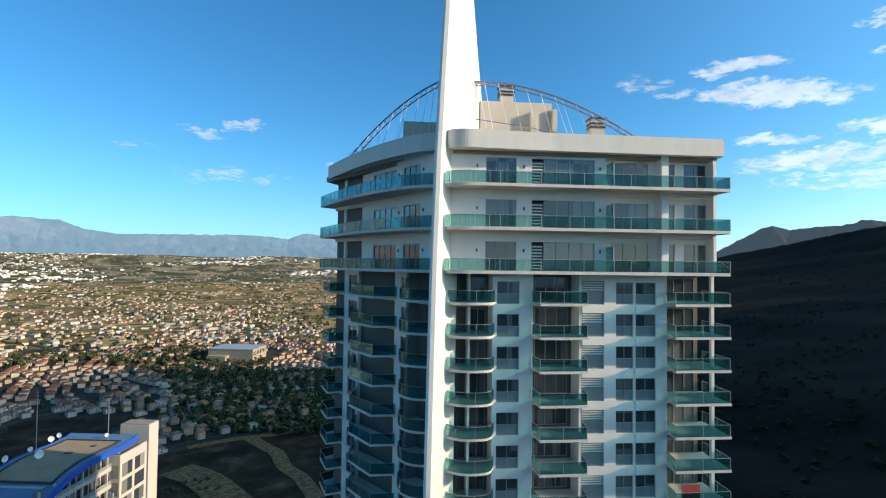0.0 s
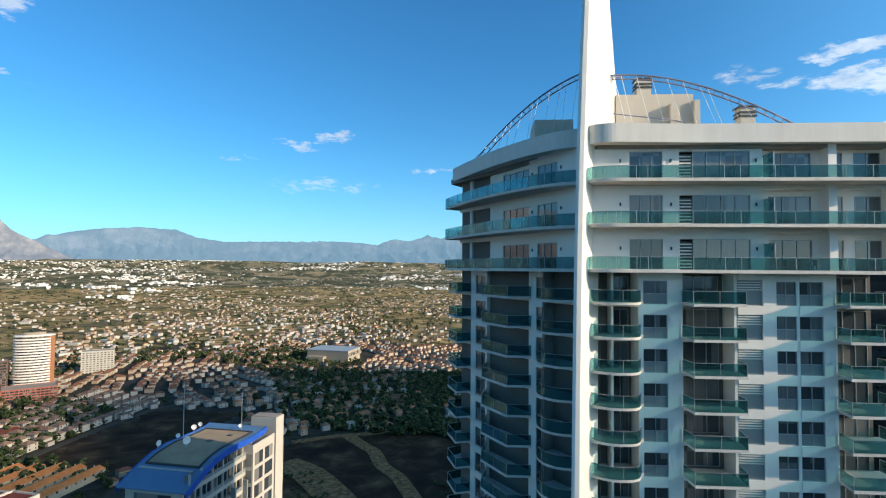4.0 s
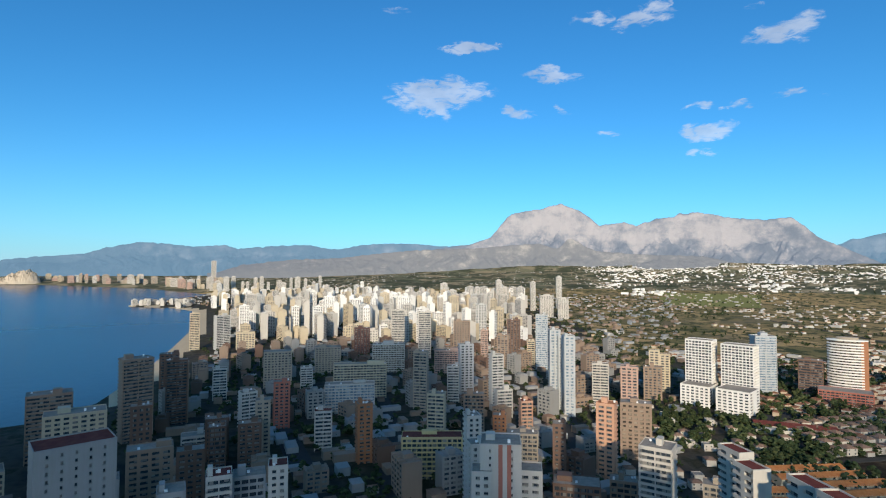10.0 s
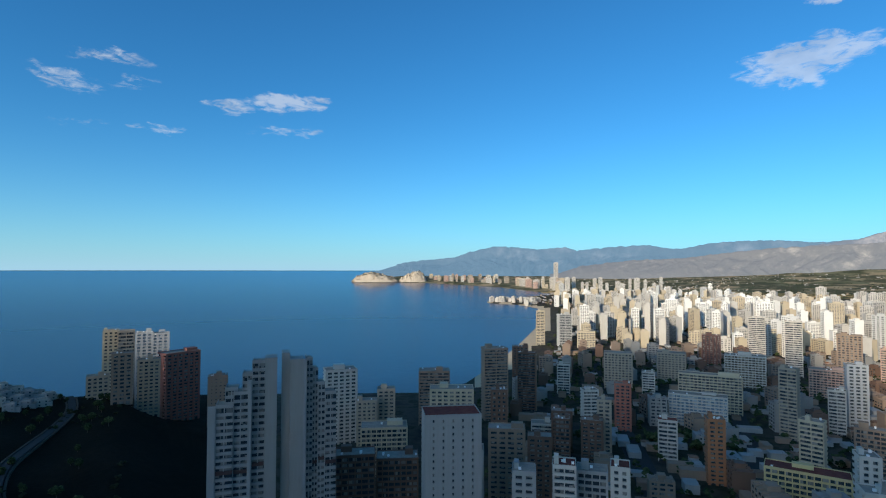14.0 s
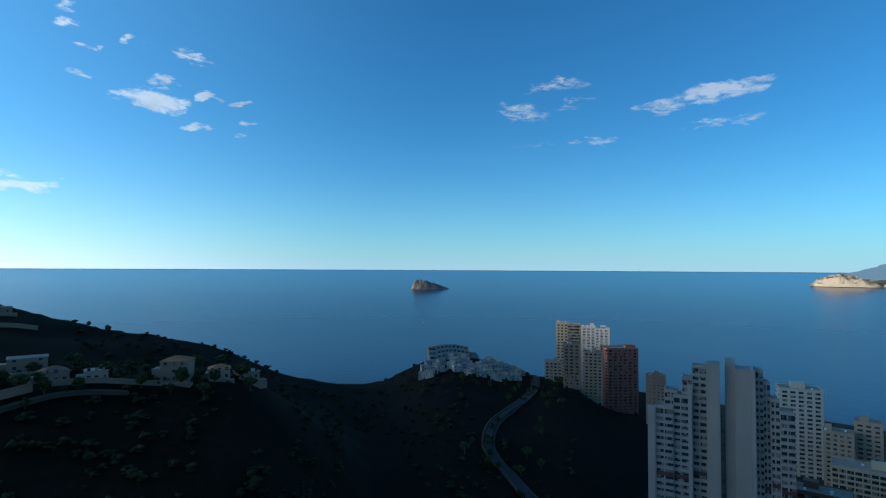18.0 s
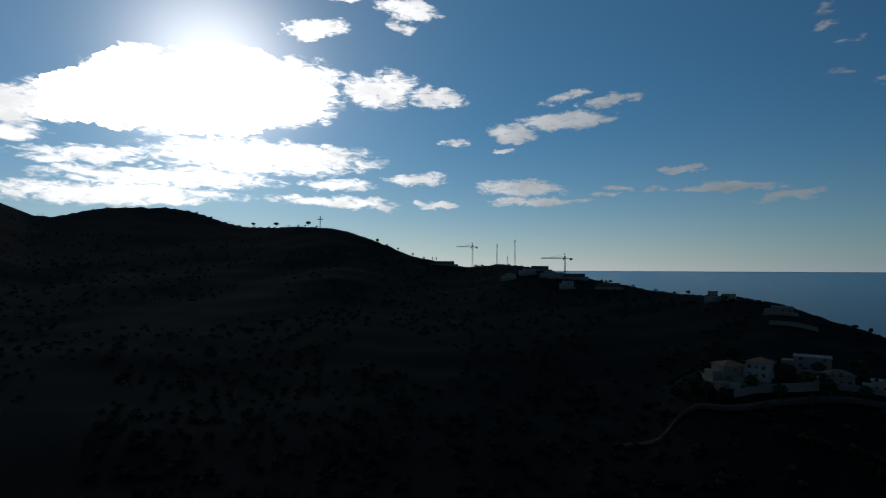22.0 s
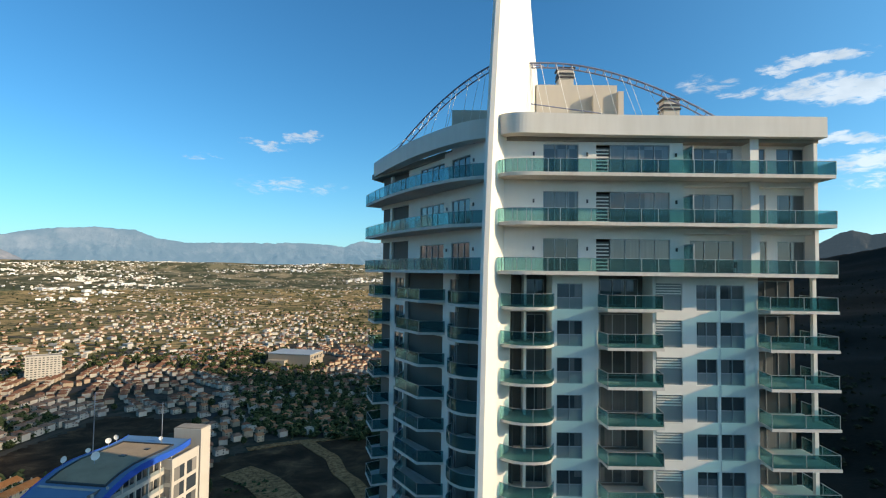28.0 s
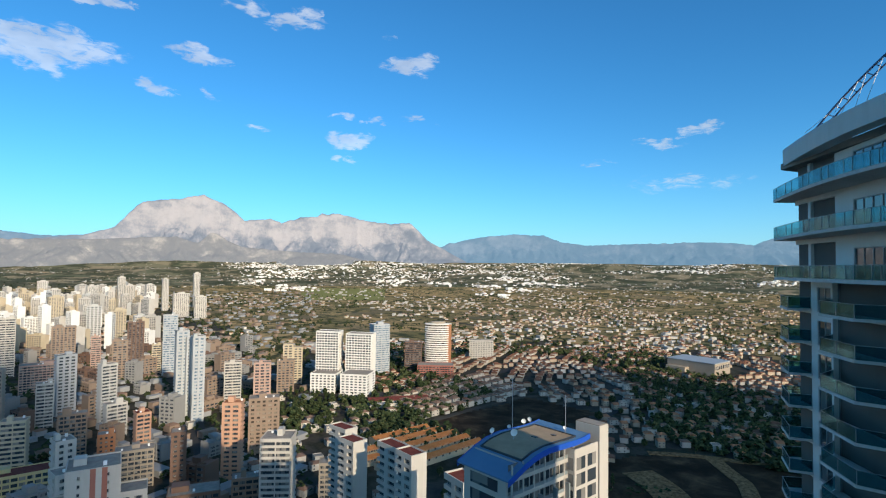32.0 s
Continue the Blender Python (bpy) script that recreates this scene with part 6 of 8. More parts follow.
block("tan apartment tower with rows of balconies", 120.32, 509, 28.9, 17.3, 54.6, 0, "tan", "bands")
block("cream tower with yellow piers", 118.47, 429, 34.4, 18.0, 56.0, 0, "cream", "slots")
block("dark tan tower with pale balconies", 113.94, 528, 23.4, 16.1, 73.1, 15, "tan", "bands")
block("plain brown tower with a flat roof", 110.44, 566, 18.3, 11.0, 61.0, 0, "tan", "slots")
block("brown apartment tower with rows of balconies", 111.20, 646, 18.9, 11.3, 58.4, 0, "brown", "slots")
block("low brown block with a flat roof", 128.61, 307, 22.1, 13.3, 47.9, 0, "brown", "grid")
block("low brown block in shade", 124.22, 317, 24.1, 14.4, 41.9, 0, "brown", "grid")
block("tan apartment tower with rows of balconies", 112.70, 337, 22.5, 13.5, 52.7, 0, "tan", "slots")
block("brown apartment tower with rows of balconies", 113.46, 406, 12.6, 11.0, 60.3, 0, "brown", "slots")
block("low grey block with a flat roof", 110.97, 246, 10.5, 11.0, 61.2, 0, "grey", "plain")
block("low white block with a red roof", 106.84, 256, 10.5, 11.0, 61.4, 0, "white", "bands", roof=ROOF_RED)
block("low grey block with a flat roof", 104.08, 266, 14.1, 11.0, 56.2, 0, "grey", "grid")
block("white block with a red roof", 101.35, 266, 8.7, 11.0, 59.4, 0, "white", "slots", roof=ROOF_RED)
block("grey side block with a flat roof", 116.04, 306, 10.0, 11.0, 49.7, 0, "grey", "plain")
block("dark brown tower with a flat roof", 109.30, 336, 14.5, 11.0, 49.0, 0, "brown", "slots")
block("brown apartment tower with rows of balconies", 106.93, 426, 11.9, 11.0, 35.9, 0, "brown", "grid")
block("white banded block with a flat roof", 108.79, 456, 21.3, 12.8, 23.0, 0, "white", "bands")
# towers on the point
block("tall cream tower by the sea", 151.14, 566, 12.8, 11.0, 94.7, 0, "cream", "slots")
block("tall beige tower by the sea", 149.94, 560, 13.6, 11.0, 94.3, 0, "beige", "bands", plant=0)
block("white and blue glass tower", 148.48, 606, 15.6, 11.0, 87.3, 0, "silver", "slots", glass=GLAZED_BLUE)
block("white and blue glass tower", 147.17, 606, 15.9, 11.0, 86.0, 0, "silver", "slots", glass=GLAZED_BLUE, plant=0)
block("slim brown tower with a flat roof", 150.20, 506, 15.1, 11.0, 81.9, 0, "tan", "slots")
block("low yellow block with a flat roof", 148.05, 536, 17.6, 11.0, 71.1, 0, "sand", "plain")
block("low beige block with a flat roof", 152.05, 546, 17.0, 11.0, 58.8, 0, "beige", "plain")
block("tan apartment tower with rows of balconies", 142.00, 526, 15.2, 11.0, 54.2, 0, "tan", "plain")


# ---- houses ----
def hip_roof(w, d, z, h, over=0.4):
    a, b = w / 2 + over, d / 2 + over
    k = max(0.0, a - b)
    v = [(-a, -b, z), (a, -b, z), (a, b, z), (-a, b, z), (-k, 0, z + h), (k, 0, z + h), (-a, -b, z - 0.15), (a, -b, z - 0.15), (a, b, z - 0.15), (-a, b, z - 0.15)]
    f = [(0, 1, 5, 4), (1, 2, 5), (2, 3, 4, 5), (3, 0, 4), (6, 7, 1, 0), (7, 8, 2, 1), (8, 9, 3, 2), (9, 6, 0, 3), (9, 8, 7, 6)]
    return v, f


def gable_roof(w, d, z, h, over=0.35):
    a, b = w / 2 + over, d / 2 + over
    v = [(-a, -b, z), (a, -b, z), (a, b, z), (-a, b, z), (-a, 0, z + h), (a, 0, z + h), (-a, -b, z - 0.15), (a, -b, z - 0.15), (a, b, z - 0.15), (-a, b, z - 0.15)]
    f = [(0, 1, 5, 4), (2, 3, 4, 5), (1, 2, 5), (3, 0, 4), (6, 7, 1, 0), (7, 8, 2, 1), (8, 9, 3, 2), (9, 6, 0, 3), (9, 8, 7, 6)]
    return v, f


HOUSES = {}


def house_kind(key, label, w, d, h, wk, roof, pitched=True, wing=True):
    """The pattern for a house: walls, roof, windows, door, chimney."""
    def make(m, group, lab=None):
        t = thing("house", m, lab or label, "house", group)
        wm = wall(wk)
        bs = [(-w / 2, w / 2, -d / 2, d / 2, -1.5, h)]
        if wing:
            bs.append((w / 2, w / 2 + 3.2, -d / 2 + 0.8, d / 2 - 1.2, -1.5, h * 0.55))
        part("wall", cached((key, "w"), lambda: boxes("wall", wm, *bs)), t)
        if pitched:
            part("roof", cached((key, "r"), lambda: mesh("roof", *(hip_roof if wing else gable_roof)(w, d, h, 1.9), roof)), t)
        else:
            part("roof", cached((key, "r"), lambda: boxes("roof", roof, (-w / 2 + 0.25, w / 2 - 0.25, -d / 2 + 0.25, d / 2 - 0.25, h - 0.2, h + 0.05))), t)
            part("parapet", cached((key, "q"), lambda: boxes("parapet", wm, (-w / 2, w / 2, -d / 2, -d / 2 + 0.25, h, h + 0.7), (-w / 2, w / 2, d / 2 - 0.25, d / 2, h, h + 0.7), (-w / 2, -w / 2 + 0.25, -d / 2, d / 2, h, h + 0.7), (w / 2 - 0.25, w / 2, -d / 2, d / 2, h, h + 0.7))), t)
        if wing:
            part("wing_roof", cached((key, "wr"), lambda: boxes("wing_roof", roof, (w / 2, w / 2 + 3.5, -d / 2 + 0.5, d / 2 - 0.9, h * 0.55, h * 0.55 + 0.25))), t)
        part("glazing", cached((key, "g"), lambda: boxes("glazing", GLAZED, *((x - 0.6, x + 0.6, -d / 2 - 0.05, d / 2 + 0.05, z, z + 1.3) for x in (-w * 0.28, w * 0.28) for z in ((1.0, 3.9) if h > 5 else (1.0,))))), t)
        return t
    HOUSES[key] = make


house_kind("villa", "white villa with a brown tiled roof", 9.5, 8.5, 5.8, "house", ROOF_BROWN)
house_kind("terra", "cream house with a terracotta roof", 9, 8, 5.6, "sand", ROOF_TILE)
house_kind("cube", "white flat-roofed house with a roof terrace", 8.5, 8, 6.2, "house", ROOF_GREY, False)
# grey copy of the cube house, its walls dimmed for the shaded point
house_kind("stone", "grey flat-roofed house with a terrace", 8.5, 8, 6.0, "grey", ROOF_GREY, False)
house_kind("long", "white house with a low tiled roof", 13, 7.5, 3.6, "house", ROOF_TILE, True, False)
house_kind("town", "cream town house with a gabled roof", 7, 9, 6.6, "sand", ROOF_TILE, True, False)
rnd = random.Random(11)
SPOTS = list(PLOTS)


def free(x, y, gap):
    if any((x - a) ** 2 + (y - b) ** 2 < (gap + g) ** 2 for a, b, g in SPOTS):
        return False
    SPOTS.append((x, y, gap))
    return True


# a gridded estate of villas beside the empty field
o, ex, ey = Vector((-384, 338, 0)), Vector((-0.42, 0.12, 0)), Vector((-0.04, 1.0, 0)).normalized()
ex.normalize()
for i in range(5):
    for j in range(13):
        p = o + ex * (8 + 17.5 * i) + ey * (6 + 13.0 * j + (4 if i % 2 else 0)) + ex * (0.16 * 13 * j * (i / 4.0))
        if rnd.random() < 0.94 and free(p.x, p.y, 4):
            HOUSES["villa"](place(p.x, p.y, None, rnd.choice((2, 92, 182)) + rnd.uniform(-3, 3)), "villas on the gridded estate")


ROOF_RUST = roofing("roof_rust_tile", (0.17, 0.08, 0.05), (0.25, 0.125, 0.08))
ROOF_ORANGE = roofing("roof_orange_tile", (0.50, 0.17, 0.05), (0.62, 0.25, 0.09))


def row_house(ax, ay, bx, by, depth=9.5, units=9):
    """A terrace of orange-roofed row houses."""
    L = math.hypot(bx - ax, by - ay)
    t = thing("row_houses", place((ax + bx) / 2, (ay + by) / 2, None, math.degrees(math.atan2(by - ay, bx - ax))), "terrace of cream row houses with orange tiled roofs", "row houses", "orange-roofed terraces")
    part("wall", boxes("wall", wall("cream"), (-L / 2, L / 2, -depth / 2, depth / 2, -3, 5.2)), t)
    for s in (-1, 1):
        v = [(-L / 2, s * (depth / 2 + 0.4), 5.0), (L / 2, s * (depth / 2 + 0.4), 5.0), (L / 2, 0, 7.0), (-L / 2, 0, 7.0)]
        v += [(x, y, z - 0.2) for x, y, z in v]
        q = [(0, 1, 2, 3), (7, 6, 5, 4), (0, 4, 5, 1), (1, 5, 6, 2), (3, 2, 6, 7), (0, 3, 7, 4)]
        part("roof", mesh("roof", v, q if s < 0 else [k[::-1] for k in q], ROOF_ORANGE), t)
    for k in range(units):
        x = -L / 2 + L * (k + 0.5) / units
        part("party_wall", cached(("party", depth), lambda: boxes("party_wall", wall("cream"), (-0.1, 0.1, -depth / 2 - 0.45, -depth / 2, 3.0, 5.0))), t, Matrix.Translation((x - L / units / 2, 0, 0)))
        part("chimney", cached("rowchim", lambda: boxes("chimney", wall("cream"), (-0.3, 0.3, -0.3, 0.3, 6.0, 7.6))), t, Matrix.Translation((x, 1.2, 0)))
        part("window", cached(("roww", depth), lambda: boxes("window", GLAZED, (-0.9, 0.9, -depth / 2 - 0.05, -depth / 2, 3.3, 4.6))), t, Matrix.Translation((x, 0, 0)))


for ax, ay, bx, by in ((-358, 262, -357, 320), (-343, 260, -344, 324), (-328, 260, -329, 326), (-313, 262, -314, 327), (-298, 264, -299, 327), (-341, 232, -340, 252), (-325, 226, -323, 250), (-308, 232, -307, 254)):
    row_house(ax, ay, bx, by)
for x, y, _ in ((-345, 275, 0), (-345, 308, 0), (-318, 275, 0), (-318, 308, 0), (-303, 290, 0), (-325, 242, 0)):
    SPOTS.append((x, y, 24))
# scattered houses over the near suburbs
groups = (("villa", 40, 22, 48, 420, 640), ("cube", 26, 6, 30, 430, 700), ("terra", 46, 5, 32, 430, 680), ("town", 40, 4, 30, 420, 640), ("villa", 26, 52, 66, 330, 560), ("cube", 24, 56, 72, 330, 620), ("long", 20, 8, 40, 500, 820))
for key, count, a0, a1, r0, r1 in groups:
    made = 0
    for _ in range(count * 8):
        a, r = rnd.uniform(a0, a1), math.sqrt(rnd.uniform(r0 ** 2, r1 ** 2))
        x, y = at(a, r)
        if -385 < x < -285 and 335 < y < 490 or -400 < x < -270 and 760 < y < 860:
            continue
        if a < 28 and r < 480:
            continue
        if free(x, y, 5.4):
            HOUSES[key](place(x, y, None, a + rnd.choice((0, 90)) + 20) @ Matrix.Scale(0.82, 4), "suburban houses")
            made += 1
            if made >= count:
                break
# the large hall with a pale metal roof
hx, hy = -315, 806
hall = thing("warehouse", place(hx, hy, None, -4), "large beige hall with a flat pale metal roof", "warehouse")
part("wall", boxes("wall", wall("beige"), (-34, 34, -24, 24, -2, 17)), hall)
part("roof", boxes("roof", material("pale_sheet", lambda n: principled(n, n.mix(n.noise(where(n), 0.2, 4.0), (0.30, 0.32, 0.33), (0.38, 0.39, 0.39)), 0.5, 0.1).outputs[0]), (-34.5, 34.5, -24.5, 24.5, 17, 18)), hall, label="pale metal roof")
part("annex", boxes("annex", wall("beige"), (-30, -2, -36, -24, -2, 9)), hall)
for k in range(8):
    part("window", cached("hallw", lambda: boxes("window", GLAZED, (34, 34.1, 0, 3.6, 9, 14))), hall, Matrix.Translation((0, -22 + 5.6 * k, 0)))
# long low hall with red roof by the estate
red = thing("low_hall", place(-452, 362, None, 62), "long low white hall with a red roof", "hall")
part("wall", boxes("wall", wall("white"), (-32, 32, -9, 9, -2, 5)), red)
part("roof", mesh("roof", *gable_roof(64, 18, 5, 2.2), ROOF_RED), red)
part("annex", boxes("annex", wall("white"), (-32, 0, -17, -9, -2, 4)), red)


# ---- villas and things on the hill ----
def hill_villa(az, dep, r, w, d, h, turn, kind, roof, label, storeys=2, lift=0.4):
    x, y = at(az, r)
    z = float(land(x, y)) + lift
    t = thing("villa", place(x, y, z, az + turn), label, "villa", "villas on the hill")
    # each wall colour drops a tone: the slope's shade is in the colour
    wm = wall({"beige": "tan", "cream": "beige", "white": "beige"}.get(kind, kind))
    part("wall", boxes("wall", wm, (-w / 2, w / 2, -d / 2, d / 2, -4, h)), t)
    part("wing", boxes("wing", wm, (-w / 2 - w * 0.35, -w / 2, -d * 0.3, d * 0.4, -4, h * 0.6)), t)
    part("terrace", boxes("terrace", wall("tan"), (-w * 0.9, w * 0.7, -d / 2 - 4, -d / 2, -4, 0.1)), t)
    if roof:
        part("roof", mesh("roof", *hip_roof(w, d, h, 1.8), roof), t)
    else:
        part("roof", boxes("roof", ROOF_GREY, (-w / 2 - 0.3, w / 2 + 0.3, -d / 2 - 0.3, d / 2 + 0.3, h, h + 0.3)), t)
    for k in range(storeys):
        for i in range(3):
            part("window", cached(("hvw", round(d, 1)), lambda: boxes("window", GLAZED, (-0.6, 0.6, -d / 2 - 0.05, -d / 2, 0.9, 2.2))), t, Matrix.Translation((-w * 0.32 + w * 0.32 * i, 0, 3.0 * k)))
    return t


hill_villa(207.9, -9.6, 250, 10, 9, 6.0, 30, "beige", ROOF_TILE, "pale villa with terracotta roofs and terraces")
hill_villa(205.4, -9.8, 248, 8, 8, 6.4, -20, "cream", ROOF_TILE, "cream villa with a terracotta roof", 2)
hill_villa(201.4, -8.4, 275, 13, 8, 5.0, 0, "beige", None, "white flat-roofed villa with a curved front", 2, 1.5)
hill_villa(199.6, -9.6, 258, 9, 7, 4.5, 10, "beige", ROOF_BROWN, "beige villa with a low roof")
hill_villa(196.5, -9.6, 256, 8, 7, 3.8, 0, "cream", None, "low cream villa with a flat roof")
hill_villa(190.0, -10.6, 256, 11, 9, 8.6, -18, "beige", ROOF_TILE, "three-storey pale villa with a terracotta roof", 3)
hill_villa(186.3, -10.8, 265, 9, 8, 4.5, 0, "cream", ROOF_TILE, "low villa with a terracotta roof")
hill_villa(183.8, -10.9, 275, 10, 8, 3.6, 20, "beige", None, "low house with a flat roof terrace")
hill_villa(203.4, -3.2, 478, 14, 10, 4.0, 0, "beige", None, "modern flat-roofed house on the ridge", 1)
hill_villa(209.0, -2.5, 540, 8, 8, 8.0, 0, "white", None, "tall white house on the ridge")
hill_villa(207.6, -2.6, 535, 10, 8, 4.0, 0, "white", None, "low white house on the ridge", 1)
# brown and grey walls here put the dark of backlit outlines into the colour
hill_villa(225.5, 0.0, 740, 22, 12, 4.5, 10, "brown", None, "house on the ridge below the masts")
hill_villa(221.9, -0.6, 690, 24, 12, 4.5, -8, "brown", None, "flat-roofed house on the ridge")
hill_villa(224.5, -1.0, 700, 14, 10, 6.0, 0, "grey", None, "white house below the ridge")
hill_villa(218.3, -1.6, 640, 20, 12, 4.5, 0, "brown", None, "flat-roofed house at the end of the ridge")
hill_villa(235.5, 0.6, 850, 28, 12, 4.5, 0, "brown", None, "long flat-roofed house on the ridge")
# stepped villas on the point
for k in range(90):
    a, r = 155.5 + 10.5 * rnd.random(), 515 + 85 * rnd.random()
    x, y = at(a, r)
    if free(x, y, 4.2):
        HOUSES[rnd.choice(("stone", "stone", "cube"))](place(x, y, None, a + rnd.uniform(-30, 30)) @ Matrix.Scale(0.9, 4), "stepped houses on the point", "grey-white stepped house on the point")
for k in range(9):
    x, y = at(164.9 - 0.42 * k, 575 + 3 * k)
    t = thing("stepped_flats", place(x, y, None, 164 - 0.4 * k + 12), "grey-white stepped apartment house on the point", "building", "stepped flats")
    hh = 17 - 0.7 * k
    part("wall", boxes("wall", wall("grey"), (-5, 5, -5, 5, -5, hh), (-5, 5, -9, -5, -5, hh - 4), (-5, 5, -13, -9, -5, hh - 8)), t)
    for q in range(3):
        part("window", boxes("window", GLAZED, (-3.4, 3.4, -5.06 - 4 * q, -5 - 4 * q, hh - 2.9 - 4 * q, hh - 1.2 - 4 * q)), t)
        part("parapet", boxes("parapet", wall("pale"), (-5, 5, -5.2 - 4 * q, -5.06 - 4 * q, hh - 4.2 - 4 * q, hh - 3.2 - 4 * q)), t)


def crane(az, el, r, high, jib, turn):
    x, y = at(az, r)
    top = EYE_Z + r * math.tan(radians(el))
    t = thing("tower_crane", place(x, y, top - high, az + turn), "steel tower crane standing on the ridge", "crane")
    part("mast", mesh("mast", *joined(*(tube_data([(sx, sy, 0), (sx, sy, high)], 0.22, 4) for sx in (-0.8, 0.8) for sy in (-0.8, 0.8)), *(tube_data([(-0.8, -0.8, 2.0 * k), (0.8, 0.8, 2.0 * k + 2)], 0.12, 4) for k in range(int(high / 2))))), t).data.materials.append(STEEL_DARK)
    part("jib", mesh("jib", *joined(tube_data([(-jib, 0, high - 3), (jib * 0.3, 0, high - 3)], 0.35, 4), tube_data([(-jib, 0, high - 2.2), (0, 0, high - 1.4)], 0.22, 4), tube_data([(0, 0, high - 3), (0, 0, high + 3.5)], 0.35, 4), tube_data([(0, 0, high + 3.5), (-jib * 0.6, 0, high - 2.2)], 0.12, 4))), t).data.materials.append(STEEL_DARK)
    part("counterweight", boxes("counterweight", STEEL_DARK, (jib * 0.2, jib * 0.32, -1.2, 1.2, high - 5.2, high - 2.8)), t)
    part("cab", boxes("cab", STEEL_DARK, (-2.2, -0.4, -1.0, 1.0, high - 5.2, high - 3.2)), t)


STEEL_DARK = material("weathered_steel", lambda n: principled(n, n.mix(n.noise(where(n), 0.8), (0.10, 0.09, 0.08), (0.17, 0.15, 0.12)), 0.7, 0.3).outputs[0])
crane(232.6, 2.55, 820, 36, 24, 0)
crane(222.9, 1.35, 700, 26, 30, 6)


def lattice_mast(az, el, r, high, label):
    x, y = at(az, r)
    top = EYE_Z + r * math.tan(radians(el))
    t = thing("radio_mast", place(x, y, top - high, az), label, "mast", "masts on the ridge")
    part("mast", mesh("mast", *joined(*(tube_data([(1.3 * math.cos(a), 1.3 * math.sin(a), 0), (0.5 * math.cos(a), 0.5 * math.sin(a), high)], 0.16, 4) for a in (0, 2.1, 4.2))), STEEL_DARK), t)
    for k in range(9):
        w = 1.3 - 0.8 * k / 9
        part("brace", mesh("brace", *tube_data([(w, 0, high * k / 9), (-w / 2, w * 0.86, high * (k + 1) / 9), (-w / 2, -w * 0.86, high * (k + 1) / 9), (w, 0, high * (k + 1) / 9)], 0.10, 4), STEEL_DARK), t)
    for k in range(3):
        part("antenna", mesh("antenna", *tube_data([(0.8, 0.5 * k, high - 4 + k), (0.8, 0.5 * k, high - 1 + k)], 0.3, 6), STEEL_DARK), t)


lattice_mast(228.1, 3.05, 790, 36, "tall lattice radio mast on the ridge")
lattice_mast(230.0, 2.6, 800, 30, "lattice radio mast on the ridge")
lattice_mast(228.9, 1.3, 780, 12, "short radio mast on the ridge")
cx, cy = at(248.8, 1005)
cross = thing("hilltop_cross", place(cx, cy, float(land(cx, cy)) - 1, 248.8), "tall dark wooden cross on the hilltop", "cross")
part("post", boxes("post", STEEL_DARK, (-0.7, 0.7, -0.7, 0.7, 0, 23)), cross)
part("crossbar", boxes("crossbar", STEEL_DARK, (-5, 5, -0.5, 0.5, 16.5, 18)), cross)
part("plinth", boxes("plinth", wall("beige"), (-3, 3, -3, 3, 0, 1.5)), cross)


hill_villa(226.6, -0.2, 715, 15, 10, 5.5, 12, "white", None, "flat-roofed white house below the hilltop", 1)
hill_villa(223.6, -0.6, 690, 13, 9, 6.0, -8, "white", None, "white terraced house below the hilltop")
hill_villa(228.6, -0.4, 705, 14, 9, 5.0, 0, "cream", ROOF_TILE, "cream house with a tiled roof on the slope")
hill_villa(222.6, -1.6, 640, 12, 9, 7.0, 6, "white", None, "tall white house on the slope")


def motor_boat(x, y, turn):
    """A small launch: a pointed hull, a cabin and a windscreen."""
    b = thing("motor_boat", Matrix.Translation((x, y, 0.0)) @ Matrix.Rotation(radians(turn), 4, "Z"), "small white motor boat lying on the sea", "boat")
    deck = [(-5.0, -1.5), (2.0, -1.7), (4.6, -0.9), (6.0, 0.0), (4.6, 0.9), (2.0, 1.7), (-5.0, 1.5)]
    v = [(px * 0.86, py * 0.7, -0.4) for px, py in deck] + [(px, py, 1.2 + 0.06 * max(0, px)) for px, py in deck]
    n = len(deck)
    part("hull", mesh("hull", v, [tuple(range(n - 1, -1, -1)), tuple(range(n, 2 * n))] + [(i, (i + 1) % n, n + (i + 1) % n, n + i) for i in range(n)], DISH), b)
    part("cabin", boxes("cabin", DISH, (-2.4, 1.4, -1.05, 1.05, 1.2, 2.7)), b)
    part("windscreen", boxes("windscreen", GLAZED, (1.4, 1.5, -0.95, 0.95, 1.7, 2.5)), b, label="dark windscreen")


motor_boat(-361.7, -1422.3, 40)


# ---- trees ----
LEAF = material("pine_leaf", lambda n: principled(n, n.ramp(n.math("MULTIPLY_ADD", n.add("ShaderNodeNewGeometry").outputs["Random Per Island"], 0.6, n.math("MULTIPLY", n.noise(where(n), 0.25), 0.5)), (0.2, (0.018, 0.028, 0.012)), (0.5, (0.035, 0.05, 0.02)), (0.85, (0.075, 0.085, 0.035))), 0.85).outputs[0])
BARK = material("bark", lambda n: principled(n, n.mix(n.noise(where(n), 3.0), (0.09, 0.065, 0.045), (0.16, 0.12, 0.085)), 0.9).outputs[0])


